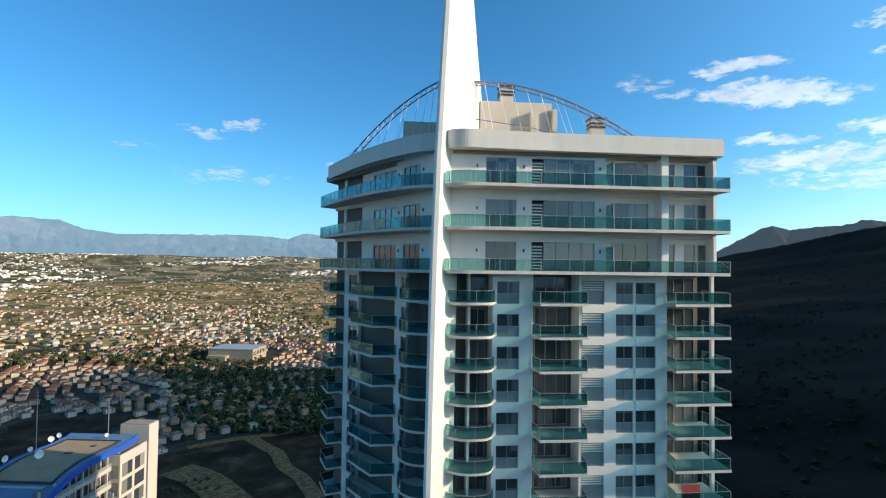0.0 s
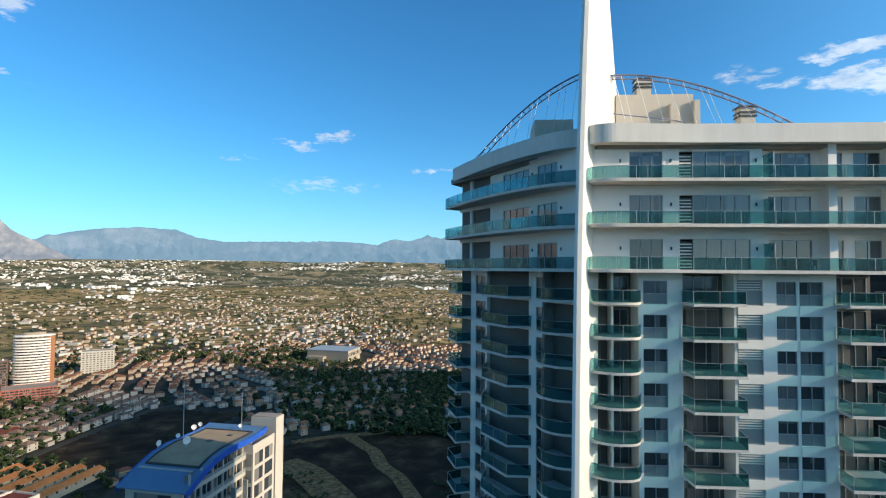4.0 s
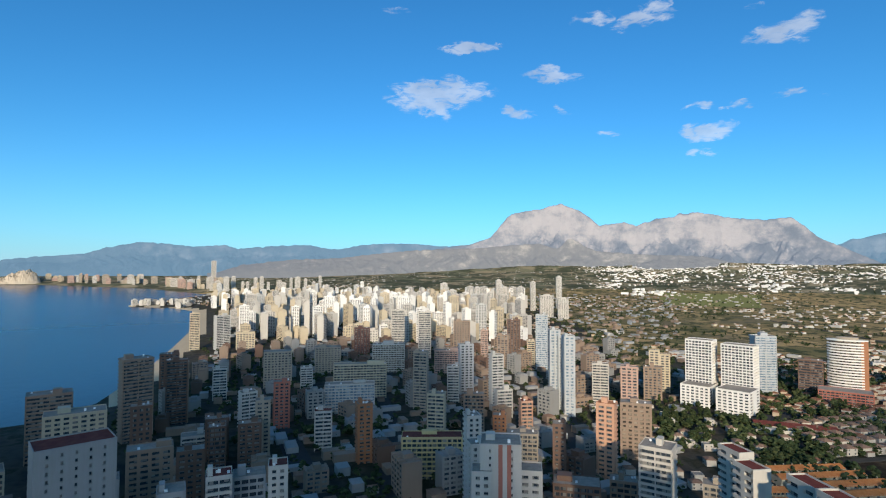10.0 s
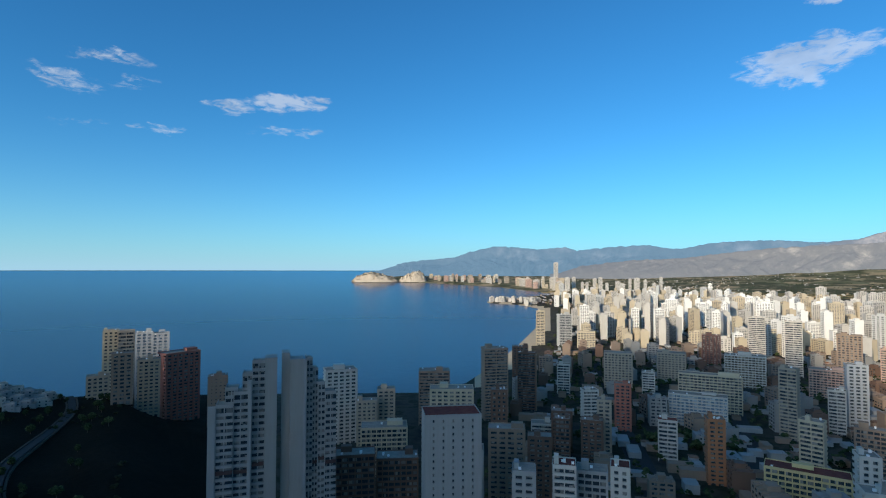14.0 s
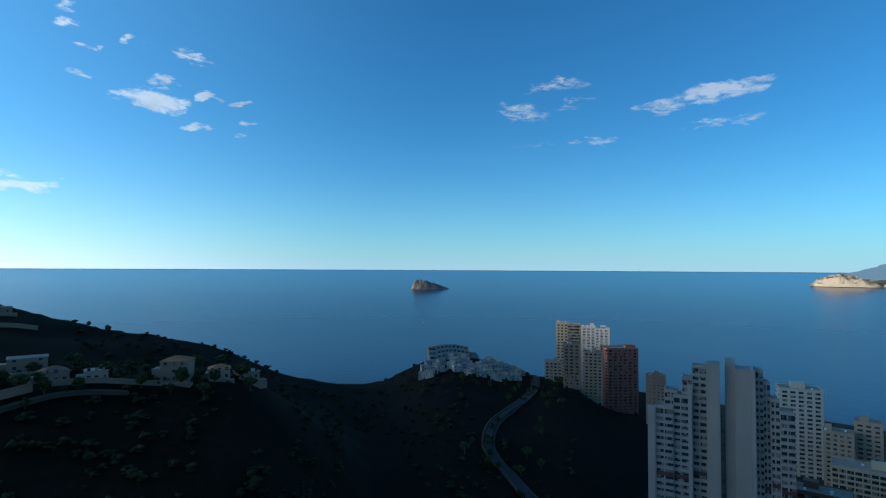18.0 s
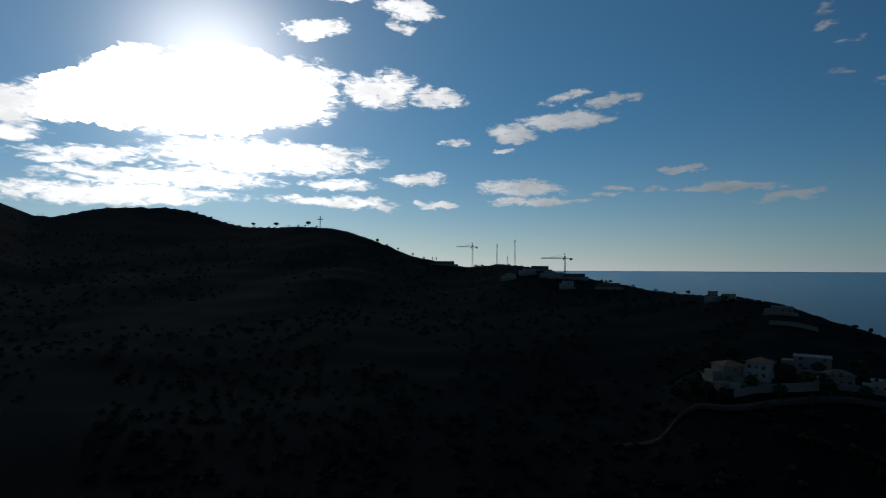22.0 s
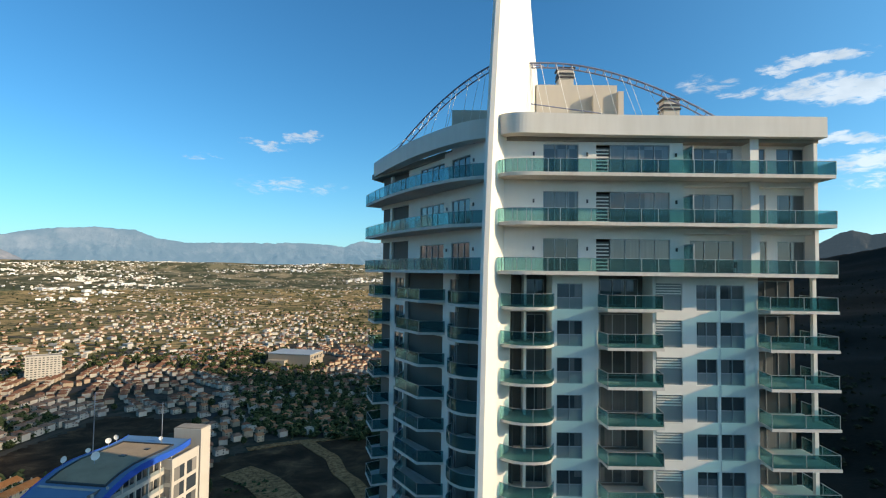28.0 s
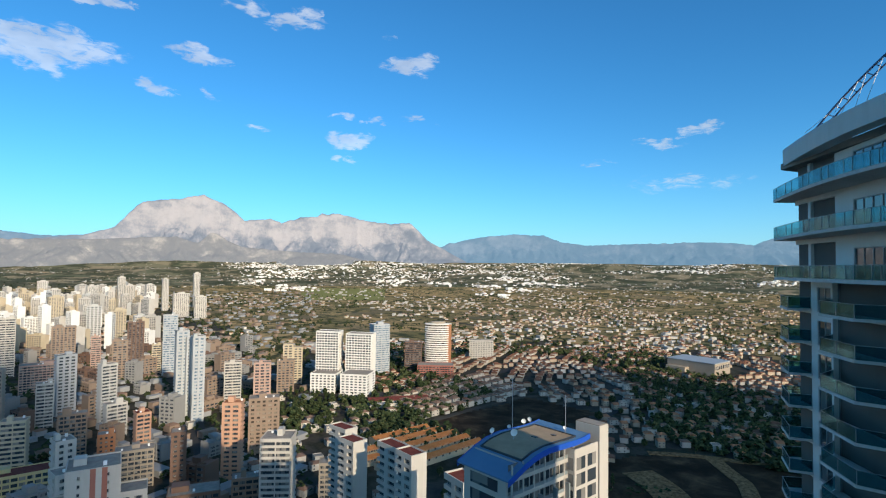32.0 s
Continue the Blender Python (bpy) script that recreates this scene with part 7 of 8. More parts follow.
def clump_cloud(rng, n, rx, ry, z0, z1, size):
    """Leaf clumps scattered in a rounded crown."""
    v, f = [], []
    for _ in range(n):
        while True:
            p = Vector((rng.uniform(-1, 1), rng.uniform(-1, 1), rng.uniform(-1, 1)))
            if 0.25 < p.length < 1:
                break
        c = Vector((p.x * rx, p.y * ry, (z0 + z1) / 2 + p.z * (z1 - z0) / 2))
        s = size * rng.uniform(0.6, 1.3)
        a = rng.uniform(0, 6.28)
        k = len(v)
        ring = [(math.cos(a + 1.2566 * j) * s * rng.uniform(0.7, 1.3), math.sin(a + 1.2566 * j) * s * rng.uniform(0.7, 1.3), rng.uniform(-0.35, 0.35) * s) for j in range(5)]
        v += [tuple(c + Vector(q)) for q in ring] + [tuple(c + Vector((0, 0, s * 0.75))), tuple(c - Vector((0, 0, s * 0.6)))]
        f += [(k + j, k + (j + 1) % 5, k + 5) for j in range(5)] + [(k + (j + 1) % 5, k + j, k + 6) for j in range(5)]
    return v, f


TREES = []
for q, (rx, z0, z1, n, sz) in enumerate(((3.2, 2.0, 8.0, 150, 0.75), (2.4, 1.2, 6.4, 110, 0.65), (3.8, 3.6, 8.0, 150, 0.8), (1.1, 1.0, 9.0, 90, 0.6))):
    rr = random.Random(40 + q)
    crown = mesh("crown", *clump_cloud(rr, n, rx, rx * 0.9, z0, z1, sz), LEAF)
    limbs = [tube_data([(0, 0, -1), (0.1, 0, z0 * 0.6), (0.0, 0.1, z0 + 1.0)], [0.3, 0.22, 0.12])]
    for k in range(4):
        a = 1.57 * k + q
        limbs.append(tube_data([(0, 0, z0 * 0.7), (math.cos(a) * rx * 0.4, math.sin(a) * rx * 0.4, z0 + 0.8), (math.cos(a) * rx * 0.65, math.sin(a) * rx * 0.65, (z0 + z1) / 2)], [0.14, 0.09, 0.04], 5))
    TREES.append((mesh("trunk", *joined(*limbs), BARK), crown))


def tree(x, y, k, s, label="dark green pine tree", group="trees between the houses"):
    m = place(x, y, None, rnd.uniform(0, 360)) @ Matrix.Scale(s, 4)
    t = thing("tree", m, label, "tree", group)
    part("trunk", TREES[k][0], t)
    part("crown", TREES[k][1], t)


made = 0
for _ in range(3000):
    a, r = rnd.uniform(3, 70), rnd.uniform(300, 640)
    x, y = at(a, r)
    if -380 < x < -290 and 340 < y < 485 or a < 28 and r < 475:
        continue
    if free(x, y, 3.5):
        tree(x, y, rnd.choice((0, 0, 1, 1, 3)), rnd.uniform(0.8, 1.3))
        made += 1
        if made > 100:
            break
# the park in front of the twin hotel
made = 0
for _ in range(900):
    x, y = at(rnd.uniform(58, 66), rnd.uniform(500, 585))
    if free(x, y, 2.0):
        tree(x, y, rnd.choice((0, 1)), rnd.uniform(0.9, 1.3), group="trees in the park")
        made += 1
        if made > 45:
            break
# pines along the skyline of the hill
for a, r, k, s in ((255.4, 1110, 2, 1.0), (253.2, 1070, 2, 1.2), (250.0, 1010, 2, 1.2), (251.0, 1020, 1, 0.7), (242.8, 935, 0, 0.9), (241.8, 925, 1, 0.9), (240.6, 905, 1, 0.7), (239.0, 890, 1, 0.7), (236.9, 868, 3, 0.6), (236.5, 868, 3, 0.7),
                   (232.0, 825, 1, 0.6), (231.6, 824, 1, 0.7), (226.6, 785, 1, 0.6), (219.9, 700, 1, 0.6), (219.2, 690, 1, 0.7), (197.2, 470, 1, 0.6), (195.8, 465, 1, 0.6), (180.9, 480, 1, 0.7), (178.6, 470, 1, 0.7), (176.5, 460, 0, 0.6),
                   (287.5, 1520, 1, 1.4), (285.8, 1520, 1, 1.5), (284.9, 1520, 1, 1.2), (290.2, 1540, 1, 1.2), (281.2, 1500, 1, 1.1), (276.4, 1480, 1, 1.0), (299.0, 1670, 1, 1.5), (297.9, 1650, 1, 1.6), (208.2, 532, 3, 0.7), (207.9, 530, 1, 0.7),
                   (203.0, 255, 1, 0.8), (197.8, 240, 0, 0.7), (193.0, 245, 0, 0.7), (205.0, 225, 1, 0.6), (201.5, 232, 1, 0.6), (211.0, 240, 0, 0.9), (212.5, 250, 0, 0.8), (172.5, 420, 0, 0.8), (171.0, 400, 0, 1.0), (168.0, 520, 0, 0.6), (160.0, 480, 0, 0.7)):
    x, y = at(a, r)
    tree(x, y, k, s, "dark pine on the hillside", "pines on the hill")


for a0, a1, r0, r1, count in ((183, 211, 226, 300, 46), (150.5, 157, 440, 560, 26), (157, 168, 470, 540, 22), (152, 166, 300, 430, 20)):
    for _ in range(count):
        x, y = at(rnd.uniform(a0, a1), rnd.uniform(r0, r1))
        if free(x, y, 2.2):
            tree(x, y, rnd.choice((0, 0, 1, 2)), rnd.uniform(0.5, 0.95), "dark pine on the hillside", "pines on the hill")


def scatter_stuff(name, label, category, spots, datas, mats, sizes=(0.7, 1.4)):
    """Many small things in one sheet of stuff."""
    v, f, mi = [], [], []
    for x, y, *turn in spots:
        dv, df, m = rnd.choice(datas)
        a, s = turn[0] if turn else rnd.uniform(0, 6.28), rnd.uniform(*sizes)
        z = float(land(x, y))
        X, Y, Z, q = (float(t) for t in drawn_in(x, y, z))
        ca, sa, k = math.cos(a) * s * q, math.sin(a) * s * q, len(v)
        v += [(X + px * ca - py * sa, Y + px * sa + py * ca, Z + pz * s * q) for px, py, pz in dv]
        f += [tuple(i + k for i in t) for t in df]
        mi += m
    me = mesh(name, v, f, *mats)
    me.polygons.foreach_set("material_index", mi)
    return tagged(new(name, me), label, category, kind="stuff")


def bush_data(seed, n, rx, h, size):
    v, f = clump_cloud(random.Random(seed), n, rx, rx, 0, h, size)
    return v, f, [0] * len(f)


# darker copy of the pine leaf, for bushes on the backlit slope
BACKLIT_SCRUB_LEAF = material("backlit_scrub_leaf", lambda n: principled(n, n.ramp(n.math("MULTIPLY_ADD", n.add("ShaderNodeNewGeometry").outputs["Random Per Island"], 0.6, n.math("MULTIPLY", n.noise(where(n), 0.05), 0.5)), (0.2, (0.014, 0.017, 0.009)), (0.5, (0.024, 0.027, 0.014)), (0.85, (0.042, 0.040, 0.021))), 0.9).outputs[0])
BUSHES = [bush_data(s, 7, 2.0, 2.2, 1.15) for s in range(6)]
spots = []
while len(spots) < 9500:
    a, r = rnd.uniform(150, 342), 110 + 1500 * rnd.random() ** 1.35
    if noise.noise(Vector((a * 0.12, r * 0.006, 0))) > -0.15:
        spots.append(at(a, r))
spots = [p for p, s in zip(spots, shore_distance(*np.array(spots).T)) if s > 15]
scatter_stuff("hill_scrub", "dark scrub and bushes over the hillside", "scrub", spots, BUSHES, [BACKLIT_SCRUB_LEAF], (0.45, 1.2))
spots = [at(rnd.uniform(-4, 110), 480 + 5200 * rnd.random() ** 1.7) for _ in range(9500)] + [at(rnd.uniform(2, 56), rnd.uniform(430, 1000)) for _ in range(4200)] + [at(rnd.uniform(1, 13.5), rnd.uniform(470, 760)) for _ in range(1500)]
sd = shore_distance(*np.array(spots).T)
spots = [p for p, s in zip(spots, sd) if s > 90 and noise.noise(Vector((p[0] * 0.004, p[1] * 0.004, 3))) > 0.0 and not (-385 < p[0] < -285 and 335 < p[1] < 490)]
scatter_stuff("far_trees", "dark trees scattered over the plain and the town", "trees", spots, [bush_data(60 + s, 10, 3.0, 6.0, 1.7) for s in range(5)], [LEAF], (0.5, 1.5))


def tiny_house(w, d, h, pitched, m):
    v, f = box_data([(-w / 2, w / 2, -d / 2, d / 2, -1, h)])
    mi = [m] * 6
    if pitched:
        dv, df = hip_roof(w, d, h, 1.7)
        k = len(v)
        v, f, mi = v + dv, f + [tuple(i + k for i in q) for q in df], mi + [2] * len(df)
    return v, f, mi


TINY = [tiny_house(10, 8, 5, True, 0), tiny_house(9, 9, 6, True, 1), tiny_house(8, 8, 6, False, 0), tiny_house(12, 8, 4, True, 0), tiny_house(14, 8, 6.5, False, 0), tiny_house(24, 12, 6, False, 0)]
spots = []
while len(spots) < 6000:
    a, r = rnd.uniform(-6, 112), 950 + 9200 * rnd.random() ** 1.5
    x, y = at(a, r)
    keep = noise.noise(Vector((x * 0.0022, y * 0.0022, 9.0))) + 0.25 * noise.noise(Vector((x * 0.009, y * 0.009, 2.0)))
    if keep > (-0.05 if a < 40 else 0.05) and not (-400 < x < -260 and 755 < y < 870):
        spots.append((x, y))
sd = shore_distance(*np.array(spots).T)
spots = [p for p, s in zip(spots, sd) if s > 70]
scatter_stuff("far_houses", "white and cream houses scattered over the plain", "houses", spots, TINY, [wall("white"), wall("cream"), ROOF_TILE], (0.4, 0.9))
# villages that gather on the plain and at the foot of the mountains
spots = []
for k in range(70):
    a, r = rnd.uniform(0, 68), rnd.uniform(2600, 9500)
    if 44 < a < 60 and r < 2700:
        continue
    for q in range(rnd.randint(12, 46)):
        spots.append(at(a + rnd.gauss(0, 1.1), r * (1 + rnd.gauss(0, 0.035))))
for k in range(900):
    spots.append(at(rnd.uniform(36, 68) + rnd.gauss(0, 1), rnd.uniform(4600, 9000)))
scatter_stuff("far_villages", "white villages on the plain below the mountains", "houses", spots, TINY[2:] + [tiny_house(30, 16, 9, False, 0)], [wall("bright"), wall("cream"), ROOF_TILE], (0.6, 1.4))
# small houses along the streets of the suburb, quarter by quarter
spots = []
quarters = [(*at(rnd.uniform(0, 58), rnd.uniform(415, 1020)), rnd.uniform(0, 3.14)) for _ in range(46)]
for k, (qx, qy, qa) in enumerate(quarters):
    ca, sa = math.cos(qa), math.sin(qa)
    for i in range(-12, 13):
        for j in range(-12, 13):
            u, w = 11.8 * i + rnd.uniform(-1.2, 1.2), 18.5 * j + (3.2 if j % 2 else -3.2) + rnd.uniform(-1.0, 1.0)
            x, y = qx + u * ca - w * sa, qy + u * sa + w * ca
            a, r = math.degrees(math.atan2(-x, y)) % 360, math.hypot(x, y)
            if min(range(len(quarters)), key=lambda q: (quarters[q][0] - x) ** 2 + (quarters[q][1] - y) ** 2) != k or not (2 < a < 58 and 415 < r < 1000):
                continue
            if -392 < x < -270 and 330 < y < 495 or -400 < x < -260 and 755 < y < 870 or a > 50 and r < 620 or a < 28 and r < 480 or a < 12.5 and r < 740:
                continue
            if rnd.random() < 0.9 and free(x, y, 4.6):
                spots.append((x, y, qa + rnd.choice((0, 1.5708, 3.1416))))
for _ in range(1700):
    x, y = at(rnd.uniform(-3, 46), rnd.uniform(950, 2700))
    if noise.noise(Vector((x * 0.004, y * 0.004, 8.0))) > -0.1:
        spots.append((x, y))
scatter_stuff("suburb_houses", "small houses with tiled roofs packed in the suburb", "houses", spots, [tiny_house(8, 7, 5, True, 0), tiny_house(9, 7, 4, True, 1), tiny_house(7, 7, 5.5, True, 0), tiny_house(10, 6.5, 5, True, 1)], [wall("house"), wall("sand"), ROOF_RUST], (0.78, 1.05))
spots = [at(rnd.uniform(-8, 31), rnd.uniform(200, 470)) for _ in range(1500)]
spots = [p for p in spots if noise.noise(Vector((p[0] * 0.014, p[1] * 0.014, 1.0))) > 0.05]
scatter_stuff("wasteland_scrub", "low dry bushes on the bare ground", "scrub", spots, [bush_data(90 + s, 7, 1.6, 1.6, 0.9) for s in range(5)], [LEAF], (0.4, 1.1))
# low roofs that fill the streets of the town, in line with its avenues
STREET = math.atan2(-395, -1343)
spots = [(*at(60 + 52 * rnd.random(), 300 + 2700 * rnd.random() ** 1.2), STREET + rnd.choice((0, 1.5708))) for _ in range(2200)]
sd = shore_distance(*np.array(spots)[:, :2].T)
spots = [p for p, k in zip(spots, sd) if k > 70 and free(p[0], p[1], 5)]
# grey and tan walls, darkened for the shade between the towers
scatter_stuff("low_town_roofs", "low flat-roofed buildings between the towers", "buildings", spots, [tiny_house(12, 9, 6, False, 0), tiny_house(18, 9, 7, False, 1), tiny_house(10, 10, 6, True, 1), tiny_house(22, 10, 5, False, 0), tiny_house(9, 8, 5, True, 0)], [wall("grey"), wall("tan"), ROOF_BROWN], (0.6, 1.0))
spots = [at(60 + 60 * rnd.random(), 300 + 2500 * rnd.random() ** 1.2) for _ in range(3000)]
sd = shore_distance(*np.array(spots).T)
scatter_stuff("town_trees", "dark street trees between the town buildings", "trees", [p for p, s in zip(spots, sd) if s > 60], [bush_data(80 + s, 8, 2.8, 6.0, 1.6) for s in range(4)], [LEAF], (0.6, 1.3))

# ---- far towers of the town ----
FAR_KINDS = ["white", "cream", "bright", "bright", "cream", "white", "pale"]


def far_tower(az, r, w, d, h, kind, turn, name="far_tower"):
    t = thing("tower_block", place(*at(az, r), None, az + turn), f"distant {kind} tower block in the town", "building", "distant towers")
    part("wall", cached(("far", round(w), round(d), round(h), kind), lambda: boxes("wall", wall(kind), (-w / 2, w / 2, -d / 2, d / 2, -3, h), (-w * 0.2, w * 0.25, -d * 0.3, d * 0.3, h, h + 3.5))), t)
    n = max(3, int(h / 3.2))
    cols = max(2, int(w / 4.5))
    part("glazing", cached(("farw", round(w), round(d), n), lambda: boxes("glazing", GLAZED, *((-w / 2 + (c + 0.22) * w / cols, -w / 2 + (c + 0.78) * w / cols, -d / 2 - 0.08, d / 2 + 0.08, 3.2 * i + 1, 3.2 * i + 2.5) for i in range(n) for c in range(cols)))), t)["kind"] = "stuff"


for k in range(300):
    if k < 260:
        a = rnd.triangular(74.5, 108, 84)
        r = rnd.uniform(1000, 2500) if a > 74 else rnd.uniform(1250, 2200)
        h = rnd.choice((24, 36, 42, 54, 60, 66, 78)) * rnd.uniform(0.85, 1.15)
    else:
        a, r = rnd.uniform(92, 107), rnd.uniform(2300, 3300)
        h = rnd.choice((20, 30, 42, 60))
    x, y = at(a, r)
    if float(shore_distance(x, y)) < 80 or not free(x, y, 13):
        continue
    w, d = rnd.choice(((12, 12), (16, 12), (22, 12), (14, 14), (30, 12)))
    far_tower(a, r, w, d, h, rnd.choice(FAR_KINDS), rnd.choice((-25, 0, 15, 65)))
for a, r, w, h in ((71.9, 2000, 20, 118), (74.6, 1900, 18, 100), (78.2, 1950, 20, 105), (75.9, 1850, 24, 84), (73.2, 1650, 40, 66), (71.5, 1600, 30, 60), (80.5, 1900, 26, 80), (83.2, 1850, 30, 72), (107.4, 4300, 34, 190)):
    far_tower(a, r, w, 16, h, "white", 10)


def storeyed(w, d, h, m):
    """A block of storeys: walls, dark window bands between piers, a roof room."""
    bs, mi = [(-w / 2, w / 2, -d / 2, d / 2, -4, h)], [m] * 6
    for i in range(int(h / 3.1)):
        bs.append((-w / 2 - 0.06, w / 2 + 0.06, -d / 2 - 0.06, d / 2 + 0.06, 3.1 * i + 1.0, 3.1 * i + 2.5))
        mi += [3] * 6
    n = max(2, round(w / 5))
    for i in range(n + 1):
        x = -w / 2 + w * i / n
        bs.append((x - 0.7, x + 0.7, -d / 2 - 0.3, d / 2 + 0.3, -4, h + 0.8))
        mi += [m] * 6
    bs += [(-w / 2 - 0.3, w / 2 + 0.3, -d * 0.2, d * 0.2, -4, h + 0.7), (-w * 0.2, w * 0.15, -d * 0.25, d * 0.25, h, h + 3.4)]
    return (*box_data(bs), mi + [m] * 12)


def street_plots(a0, a1, r0, r1, du, dv, gap, share):
    """Plots on the street grid between two headings and two distances."""
    ca, sa, out = math.cos(STREET), math.sin(STREET), []
    for i in range(-20, int(r1 / du) + 1):
        for j in range(-int(r1 / dv), int(r1 / dv) + 1):
            u, w = du * i + rnd.uniform(-4, 4), dv * j + rnd.uniform(-4, 4)
            x, y = u * ca - w * sa, u * sa + w * ca
            a, r = math.degrees(math.atan2(-x, y)) % 360, math.hypot(x, y)
            if a0 < a < a1 and r0 < r < r1 and rnd.random() < share and float(shore_distance(x, y)) > 75 and free(x, y, gap):
                out.append((x, y, STREET + rnd.choice((0, 0, 1.5708, 0.3))))
    return out


rnd = random.Random(77)
scatter_stuff("far_town_blocks", "sunlit white and cream tower blocks packed in the town", "buildings", street_plots(75.5, 107.5, 1020, 2450, 33, 36, 9, 0.62),
              [storeyed(w, 13, h, rnd.choice((0, 1, 2))) for w in (14, 18, 24, 30) for h in (22, 30, 36, 45, 54, 63)], [wall("bright"), wall("cream"), wall("white"), GLAZED], (0.9, 1.1))
# dull walls here: the near town's shade is in the colour
scatter_stuff("town_blocks", "mid-rise blocks of flats along the town streets", "buildings", street_plots(66, 112, 330, 1040, 30, 27, 8, 0.8),
              [storeyed(w, 12, h, m) for w, h, m in ((13, 10, 0), (18, 13, 1), (15, 16, 2), (22, 12, 0), (16, 19, 1), (20, 22, 2), (14, 25, 0), (24, 9, 2))], [wall("concrete"), wall("brown"), wall("tan"), GLAZED], (0.85, 1.1))
# the far end of the bay
for k in range(60):
    a = rnd.uniform(106.5, 121.5)
    r = float(np.interp(a, [106.5, 109.3, 113.5, 121.5], [3500, 3900, 4700, 6200])) * rnd.uniform(1.0, 1.18)
    x, y = at(a, r)
    if float(shore_distance(x, y)) > 30:
        far_tower(a, r, rnd.choice((22, 34, 50)), 18, rnd.choice((30, 45, 60, 75)), rnd.choice(("cream", "beige", "white", "pink")), 0)
for k in range(16):
    far_tower(97.2 + 0.7 * k + rnd.uniform(-0.2, 0.2), 3700 + rnd.uniform(-200, 200), rnd.choice((20, 34, 26)), 16, rnd.choice((50, 60, 75, 85)), "white", 0)
# the old town on its point
for k in range(40):
    a, r = rnd.uniform(109.2, 114.8), rnd.uniform(2130, 2480)
    x, y = at(a, r)
    if float(shore_distance(x, y)) > 12:
        far_tower(a, r, rnd.choice((14, 20, 26)), 14, rnd.uniform(12, 24), "white", rnd.uniform(0, 90))


# ---- roads ----
ASPHALT = material("asphalt", lambda n: principled(n, n.mix(n.noise(where(n), 0.6, 5.0), (0.035, 0.036, 0.038), (0.06, 0.06, 0.06)), 0.9).outputs[0])
DARK_TRACK = material("dirt_track", lambda n: principled(n, n.mix(n.noise(where(n), 0.4, 5.0), (0.05, 0.042, 0.034), (0.085, 0.072, 0.056)), 0.95).outputs[0])
PALE_ROAD = material("pale_verge", lambda n: principled(n, n.mix(n.noise(where(n), 0.4, 5.0), (0.06, 0.052, 0.042), (0.095, 0.082, 0.066)), 0.95).outputs[0])


def ribbon(name, label, pts, width, mat, lift=0.35, close=False):
    line = bend(pts, 8)
    v, f = [], []
    for i, (x, y) in enumerate(line):
        ax, ay = line[max(i - 1, 0)]
        bx, by = line[min(i + 1, len(line) - 1)]
        k = math.hypot(bx - ax, by - ay) or 1
        nx, ny = -(by - ay) / k * width / 2, (bx - ax) / k * width / 2
        z = max(float(land(x + nx * q, y + ny * q)) for q in (-1, 0, 1)) + lift
        for sx, zz in ((1, z), (-1, z), (-1, z - 1.5), (1, z - 1.5)):
            X, Y, Z, _ = drawn_in(x + nx * sx, y + ny * sx, zz)
            v.append((float(X), float(Y), float(Z)))
    for i in range(len(line) - 1):
        a, b = 4 * i, 4 * i + 4
        f += [(a + k, a + (k + 1) % 4, b + (k + 1) % 4, b + k) for k in range(4)]
    return tagged(new(name, mesh(name, v, f, mat)), label, "road", kind="structure")


hill_road = [at(a, r) for a, r in ((154.5, 285), (156.7, 308), (158.2, 324), (158.9, 347), (158.2, 390), (156.4, 432), (154.8, 475), (153.9, 520), (154.3, 590))]
ribbon("road", "winding asphalt road on the hillside", hill_road, 5, ASPHALT, 0.9)
ribbon("pavement", "pale verge beside the winding road", [(x + 3.6, y - 0.8) for x, y in hill_road], 1.2, PALE_ROAD, 1.15)
ribbon("pavement", "pale verge beside the winding road", [(x - 3.6, y + 0.8) for x, y in hill_road], 1.2, PALE_ROAD, 1.15)
ribbon("road", "dirt track on the hillside", [at(a, r) for a, r in ((217.5, 225), (213.6, 229), (210.8, 228), (207.4, 226), (203, 232), (199, 238), (194, 240))], 3.5, DARK_TRACK, 0.8)
ribbon("road", "wide town avenue", [(-468, 320), (-504, 402), (-492, 478), (-500, 620), (-520, 760)], 16, ASPHALT, 0.3)
ribbon("road", "street beside the gridded estate", [(-376, 330), (-384, 439), (-380, 492), (-350, 520)], 7, PALE_ROAD, 0.3)
ribbon("road", "street curving through the suburb", [(-250, 400), (-265, 445), (-281, 503), (-278, 583), (-275, 670), (-255, 760)], 9, ASPHALT, 0.3)
ribbon("road", "main avenue of the town", [(-330, -40), (-469, -85), (-627, -147), (-1087, -271), (-1673, -435)], 18, ASPHALT, 0.3)
ribbon("road", "straight avenue of the town", [(-300, 0), (-355, -2), (-502, 3), (-668, -9), (-900, 20)], 14, ASPHALT, 0.3)
ribbon("road", "avenue past the silver towers", [(-420, 150), (-560, 190), (-760, 260), (-980, 330)], 12, ASPHALT, 0.3)
ribbon("road", "country road over the plain", [(-520, 760), (-700, 900), (-1000, 1000), (-1500, 1100)], 10, PALE_ROAD, 0.5)



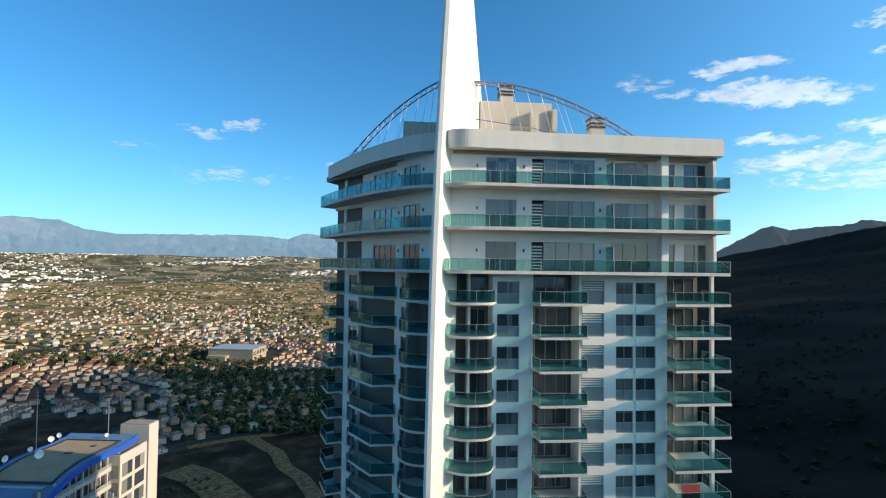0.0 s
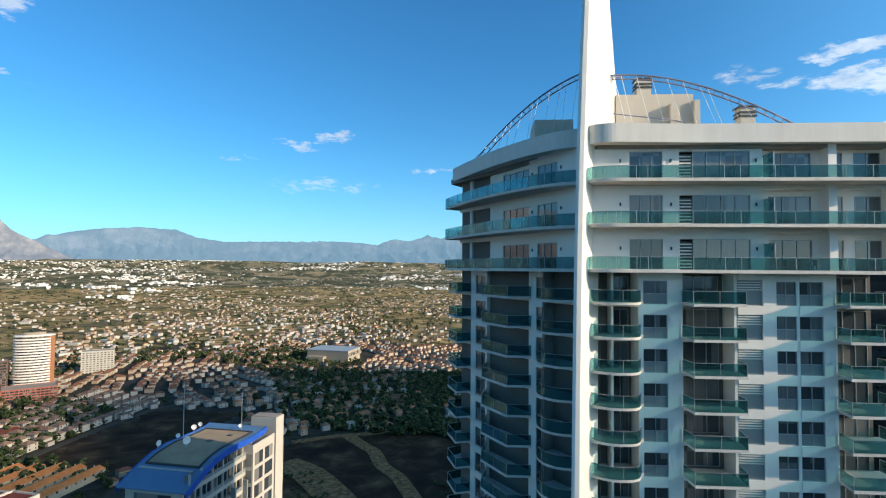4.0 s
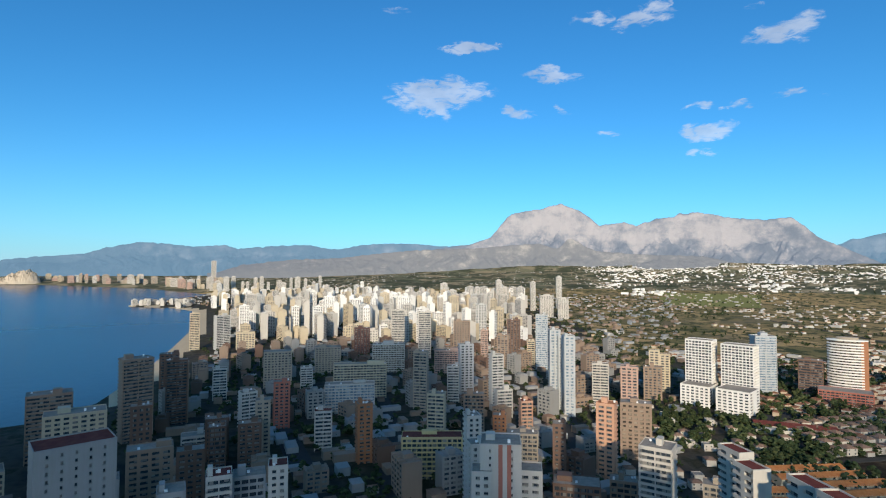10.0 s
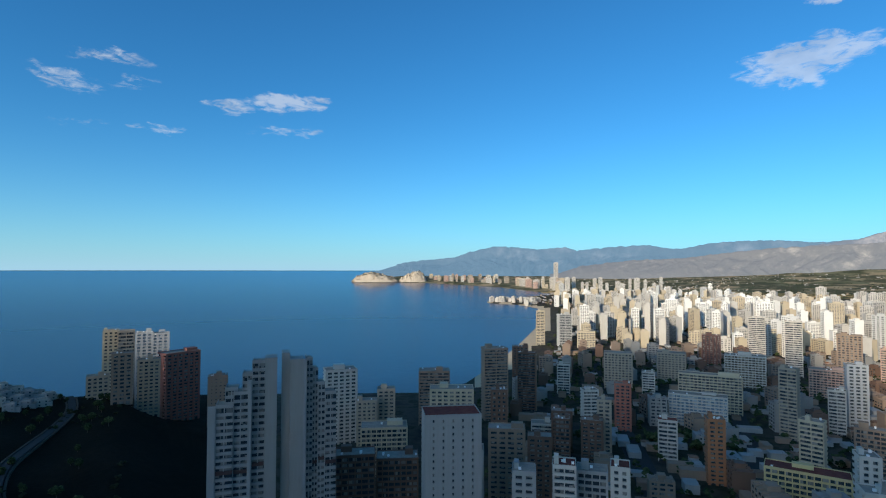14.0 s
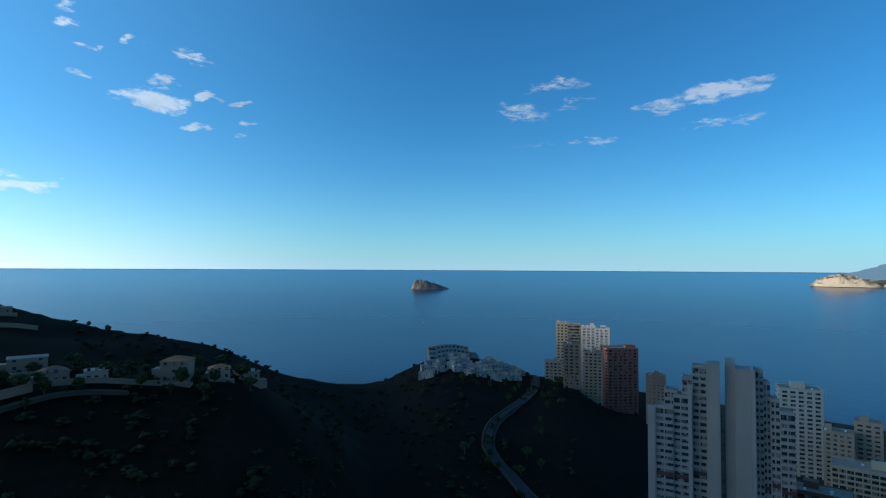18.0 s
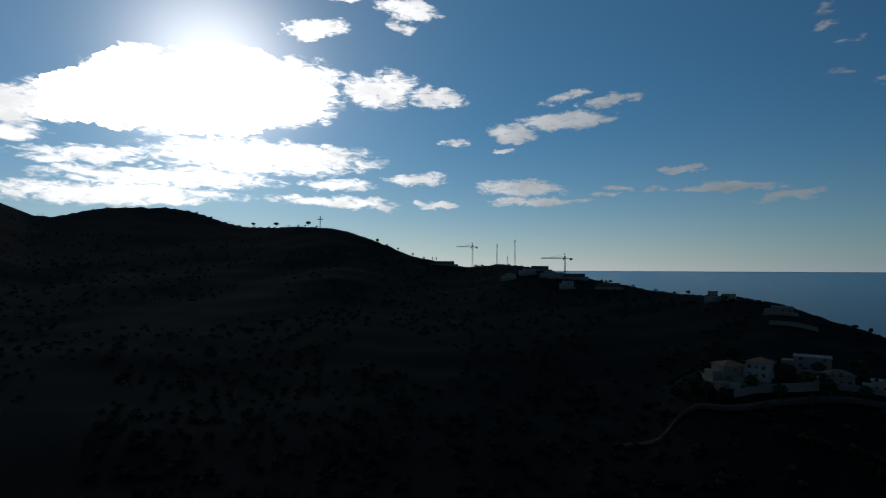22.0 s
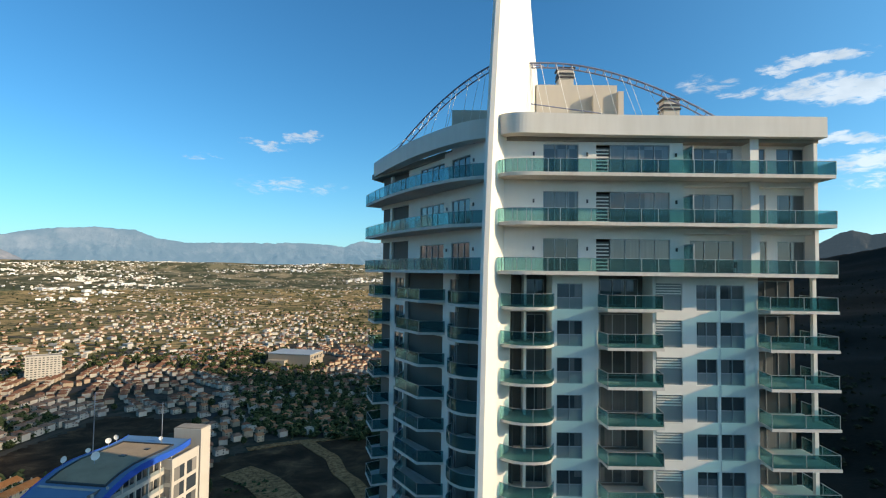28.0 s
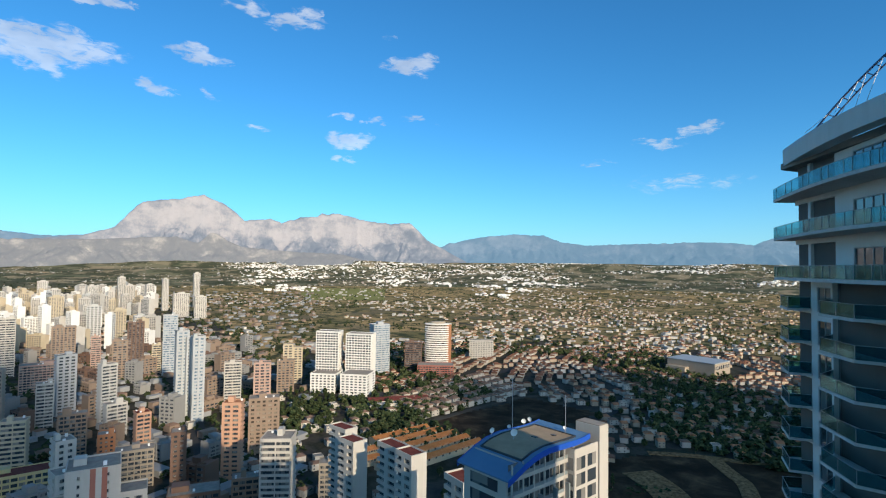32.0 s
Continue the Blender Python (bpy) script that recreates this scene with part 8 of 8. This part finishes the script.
def garden_wall(label, pts, high, thick=0.5, kind="tan"):
    """A wall that follows the ground."""
    line = bend(pts, 4)
    v, f = [], []
    for i, (x, y) in enumerate(line):
        z = float(land(x, y))
        k = math.hypot(x, y)
        for q, zz in ((0, z - 2), (0, z + high), (1, z + high), (1, z - 2)):
            v.append((x * (1 + q * thick / k), y * (1 + q * thick / k), zz))
    n = len(line)
    f = [(4 * i + k, 4 * i + (k + 1) % 4, 4 * i + 4 + (k + 1) % 4, 4 * i + 4 + k) for i in range(n - 1) for k in range(4)] + [(3, 2, 1, 0), (4 * n - 4, 4 * n - 3, 4 * n - 2, 4 * n - 1)]
    single("retaining_wall", mesh("retaining_wall", v, f, wall(kind)), Matrix.Identity(4), label, "wall", "walls on the hill")


# mostly tan rather than pale: the slope's shade is in the wall colour
garden_wall("long pale retaining wall below the villas", [at(a, r) for a, r in ((207.6, 233), (205.5, 236), (203.0, 239), (201.0, 243))], 3.0)
garden_wall("low stone wall along the villa road", [at(a, r) for a, r in ((200.0, 246), (197.0, 247), (194.0, 247), (191.2, 247))], 2.0, kind="tan")
garden_wall("pale garden wall beside the villa", [at(a, r) for a, r in ((210.4, 262), (209.6, 250), (208.2, 241), (207.0, 239))], 2.2, kind="beige")
garden_wall("low garden wall on the ridge", [at(a, r) for a, r in ((204.5, 440), (202.5, 440), (200.8, 442))], 3.0, kind="tan")
OCHRE = material("ochre_earth", lambda n: principled(n, n.ramp(n.noise(where(n), 0.35, 6.0, 0.7), (0.35, (0.07, 0.042, 0.02)), (0.5, (0.20, 0.12, 0.055)), (0.7, (0.34, 0.22, 0.11))), 0.95, bump=n.noise(where(n), 0.8, 5.0), strength=0.8, dist=0.5).outputs[0])
TRACKS = (("rough ochre bank across the empty ground", ((19.9, 470), (18.2, 440), (17.2, 425), (16.4, 395), (14.8, 372), (13.6, 345), (11.5, 300)), 11.0), ("pale dirt track round the empty ground", ((25.6, 462), (21.5, 470), (17.0, 476), (12.0, 500), (8.0, 530)), 8.0),
          ("terraced ochre bank beside the blue-roofed block", ((26.5, 415), (24.0, 388), (21.5, 345), (19.0, 300)), 24.0))
for label, pts, wide in TRACKS:
    ribbon("road", label, [at(a, r) for a, r in pts], wide, OCHRE, 0.5)


# ---- the cloud before the sun, and an unseen band that shades the hill ----
def cloud_shader(n):
    p = where(n)
    # emission stands in for sunlight scattered through the cloud
    glow = n.add("ShaderNodeEmission", n.ramp(n.noise(p, 0.011, 7.0, 0.6), (0.36, (0.80, 0.81, 0.83)), (0.46, (0.95, 0.95, 0.95)), (0.58, (1.0, 0.98, 0.95))), 4.2)
    return n.add("ShaderNodeAddShader", n.add("ShaderNodeBsdfDiffuse", (0.8, 0.8, 0.8, 1)).outputs[0], glow.outputs[0]).outputs[0]


CLOUD = material("cloud", cloud_shader)


def cloud_bank(label, spots, seed, away):
    """A cloud of flattened billows, each at its offset across the sun's way."""
    rng = random.Random(seed)
    v, f = [], []
    n, m = 16, 9
    for k, (u, q, s) in enumerate(spots):
        c = Vector((0, 0, EYE_Z)) + sun_way * (away + rng.uniform(-120, 120)) + lateral * u + Vector((0, 0, q))
        base = len(v)
        for j in range(m + 1):
            for i in range(n):
                th, ph = math.pi * j / m, 6.2832 * i / n
                p = Vector((math.sin(th) * math.cos(ph), math.sin(th) * math.sin(ph), math.cos(th)))
                b = 1 + 0.32 * noise.fractal(p * 1.7 + Vector((k * 1.7, 0, 0)), 0.8, 2.1, 3)
                v.append(tuple(c + Vector((p.x * s * 1.3, p.y * s * 1.3, p.z * s * 0.55)) * b))
        f += [(base + j * n + i, base + j * n + (i + 1) % n, base + (j + 1) * n + (i + 1) % n, base + (j + 1) * n + i) for j in range(m) for i in range(n)]
    return tagged(new("cloud", mesh("cloud", v, f, CLOUD, smooth=True)), label, "cloud", kind="structure")


lateral = Vector((-0.184, -0.983, 0)).normalized()
billows = []
rnd = random.Random(31)
for u in range(-930, 700, 40):
    crown = float(np.interp(u, [-1160, -930, -800, -700, -640, -560, -400, -340, -300, -170, -110, -20, 25, 90, 330, 420, 480, 700], [-260, -210, -150, -70, 0, 40, 50, 10, -10, -20, -75, -70, 40, 165, 170, 60, -20, -50]))
    crown += 34 * noise.fractal(Vector((u * 0.009, 2.0, 0)), 0.8, 2.1, 3) if u < -180 else 0
    floor_w = float(np.interp(u, [-1950, -1640, -1160, -900, -600, 200, 430, 700], [-320, -330, -410, -430, -430, -430, -300, -230])) + 40 * noise.fractal(Vector((u * 0.008, 7.0, 0)), 0.8, 2.1, 3)
    w = crown - 20
    while w > floor_w:
        billows.append((u + rnd.uniform(-14, 14), w + rnd.uniform(-8, 4), rnd.uniform(38, 60)))
        w -= 30
    for k in range(6):
        billows.append((u + rnd.uniform(-30, 30), rnd.choice((crown + rnd.uniform(-22, 4), floor_w + rnd.uniform(-24, 10))), rnd.uniform(14, 26)))
cloud_bank("bright white cloud bank in front of the low sun", billows, 5, 4150)
# second band, out of sight, added only to keep the sun off the hill
billows = []
for u in range(-1980, -920, 34):
    crown = float(np.interp(u, [-1980, -1800, -1300, -920], [-215, -175, -170, -190])) + 34 * noise.fractal(Vector((u * 0.012, 4.0, 0)), 0.8, 2.1, 3)
    floor_w = float(np.interp(u, [-1980, -1640, -1160, -920], [-290, -330, -380, -400])) + 30 * noise.fractal(Vector((u * 0.011, 9.0, 0)), 0.8, 2.1, 3)
    w = crown - 12
    while w > floor_w:
        billows.append((u + rnd.uniform(-12, 12), w + rnd.uniform(-6, 4), rnd.uniform(22, 36)))
        w -= 22
cloud_bank("unseen cloud band beyond the cloud bank, added to shade the hill", billows, 8, 12000)
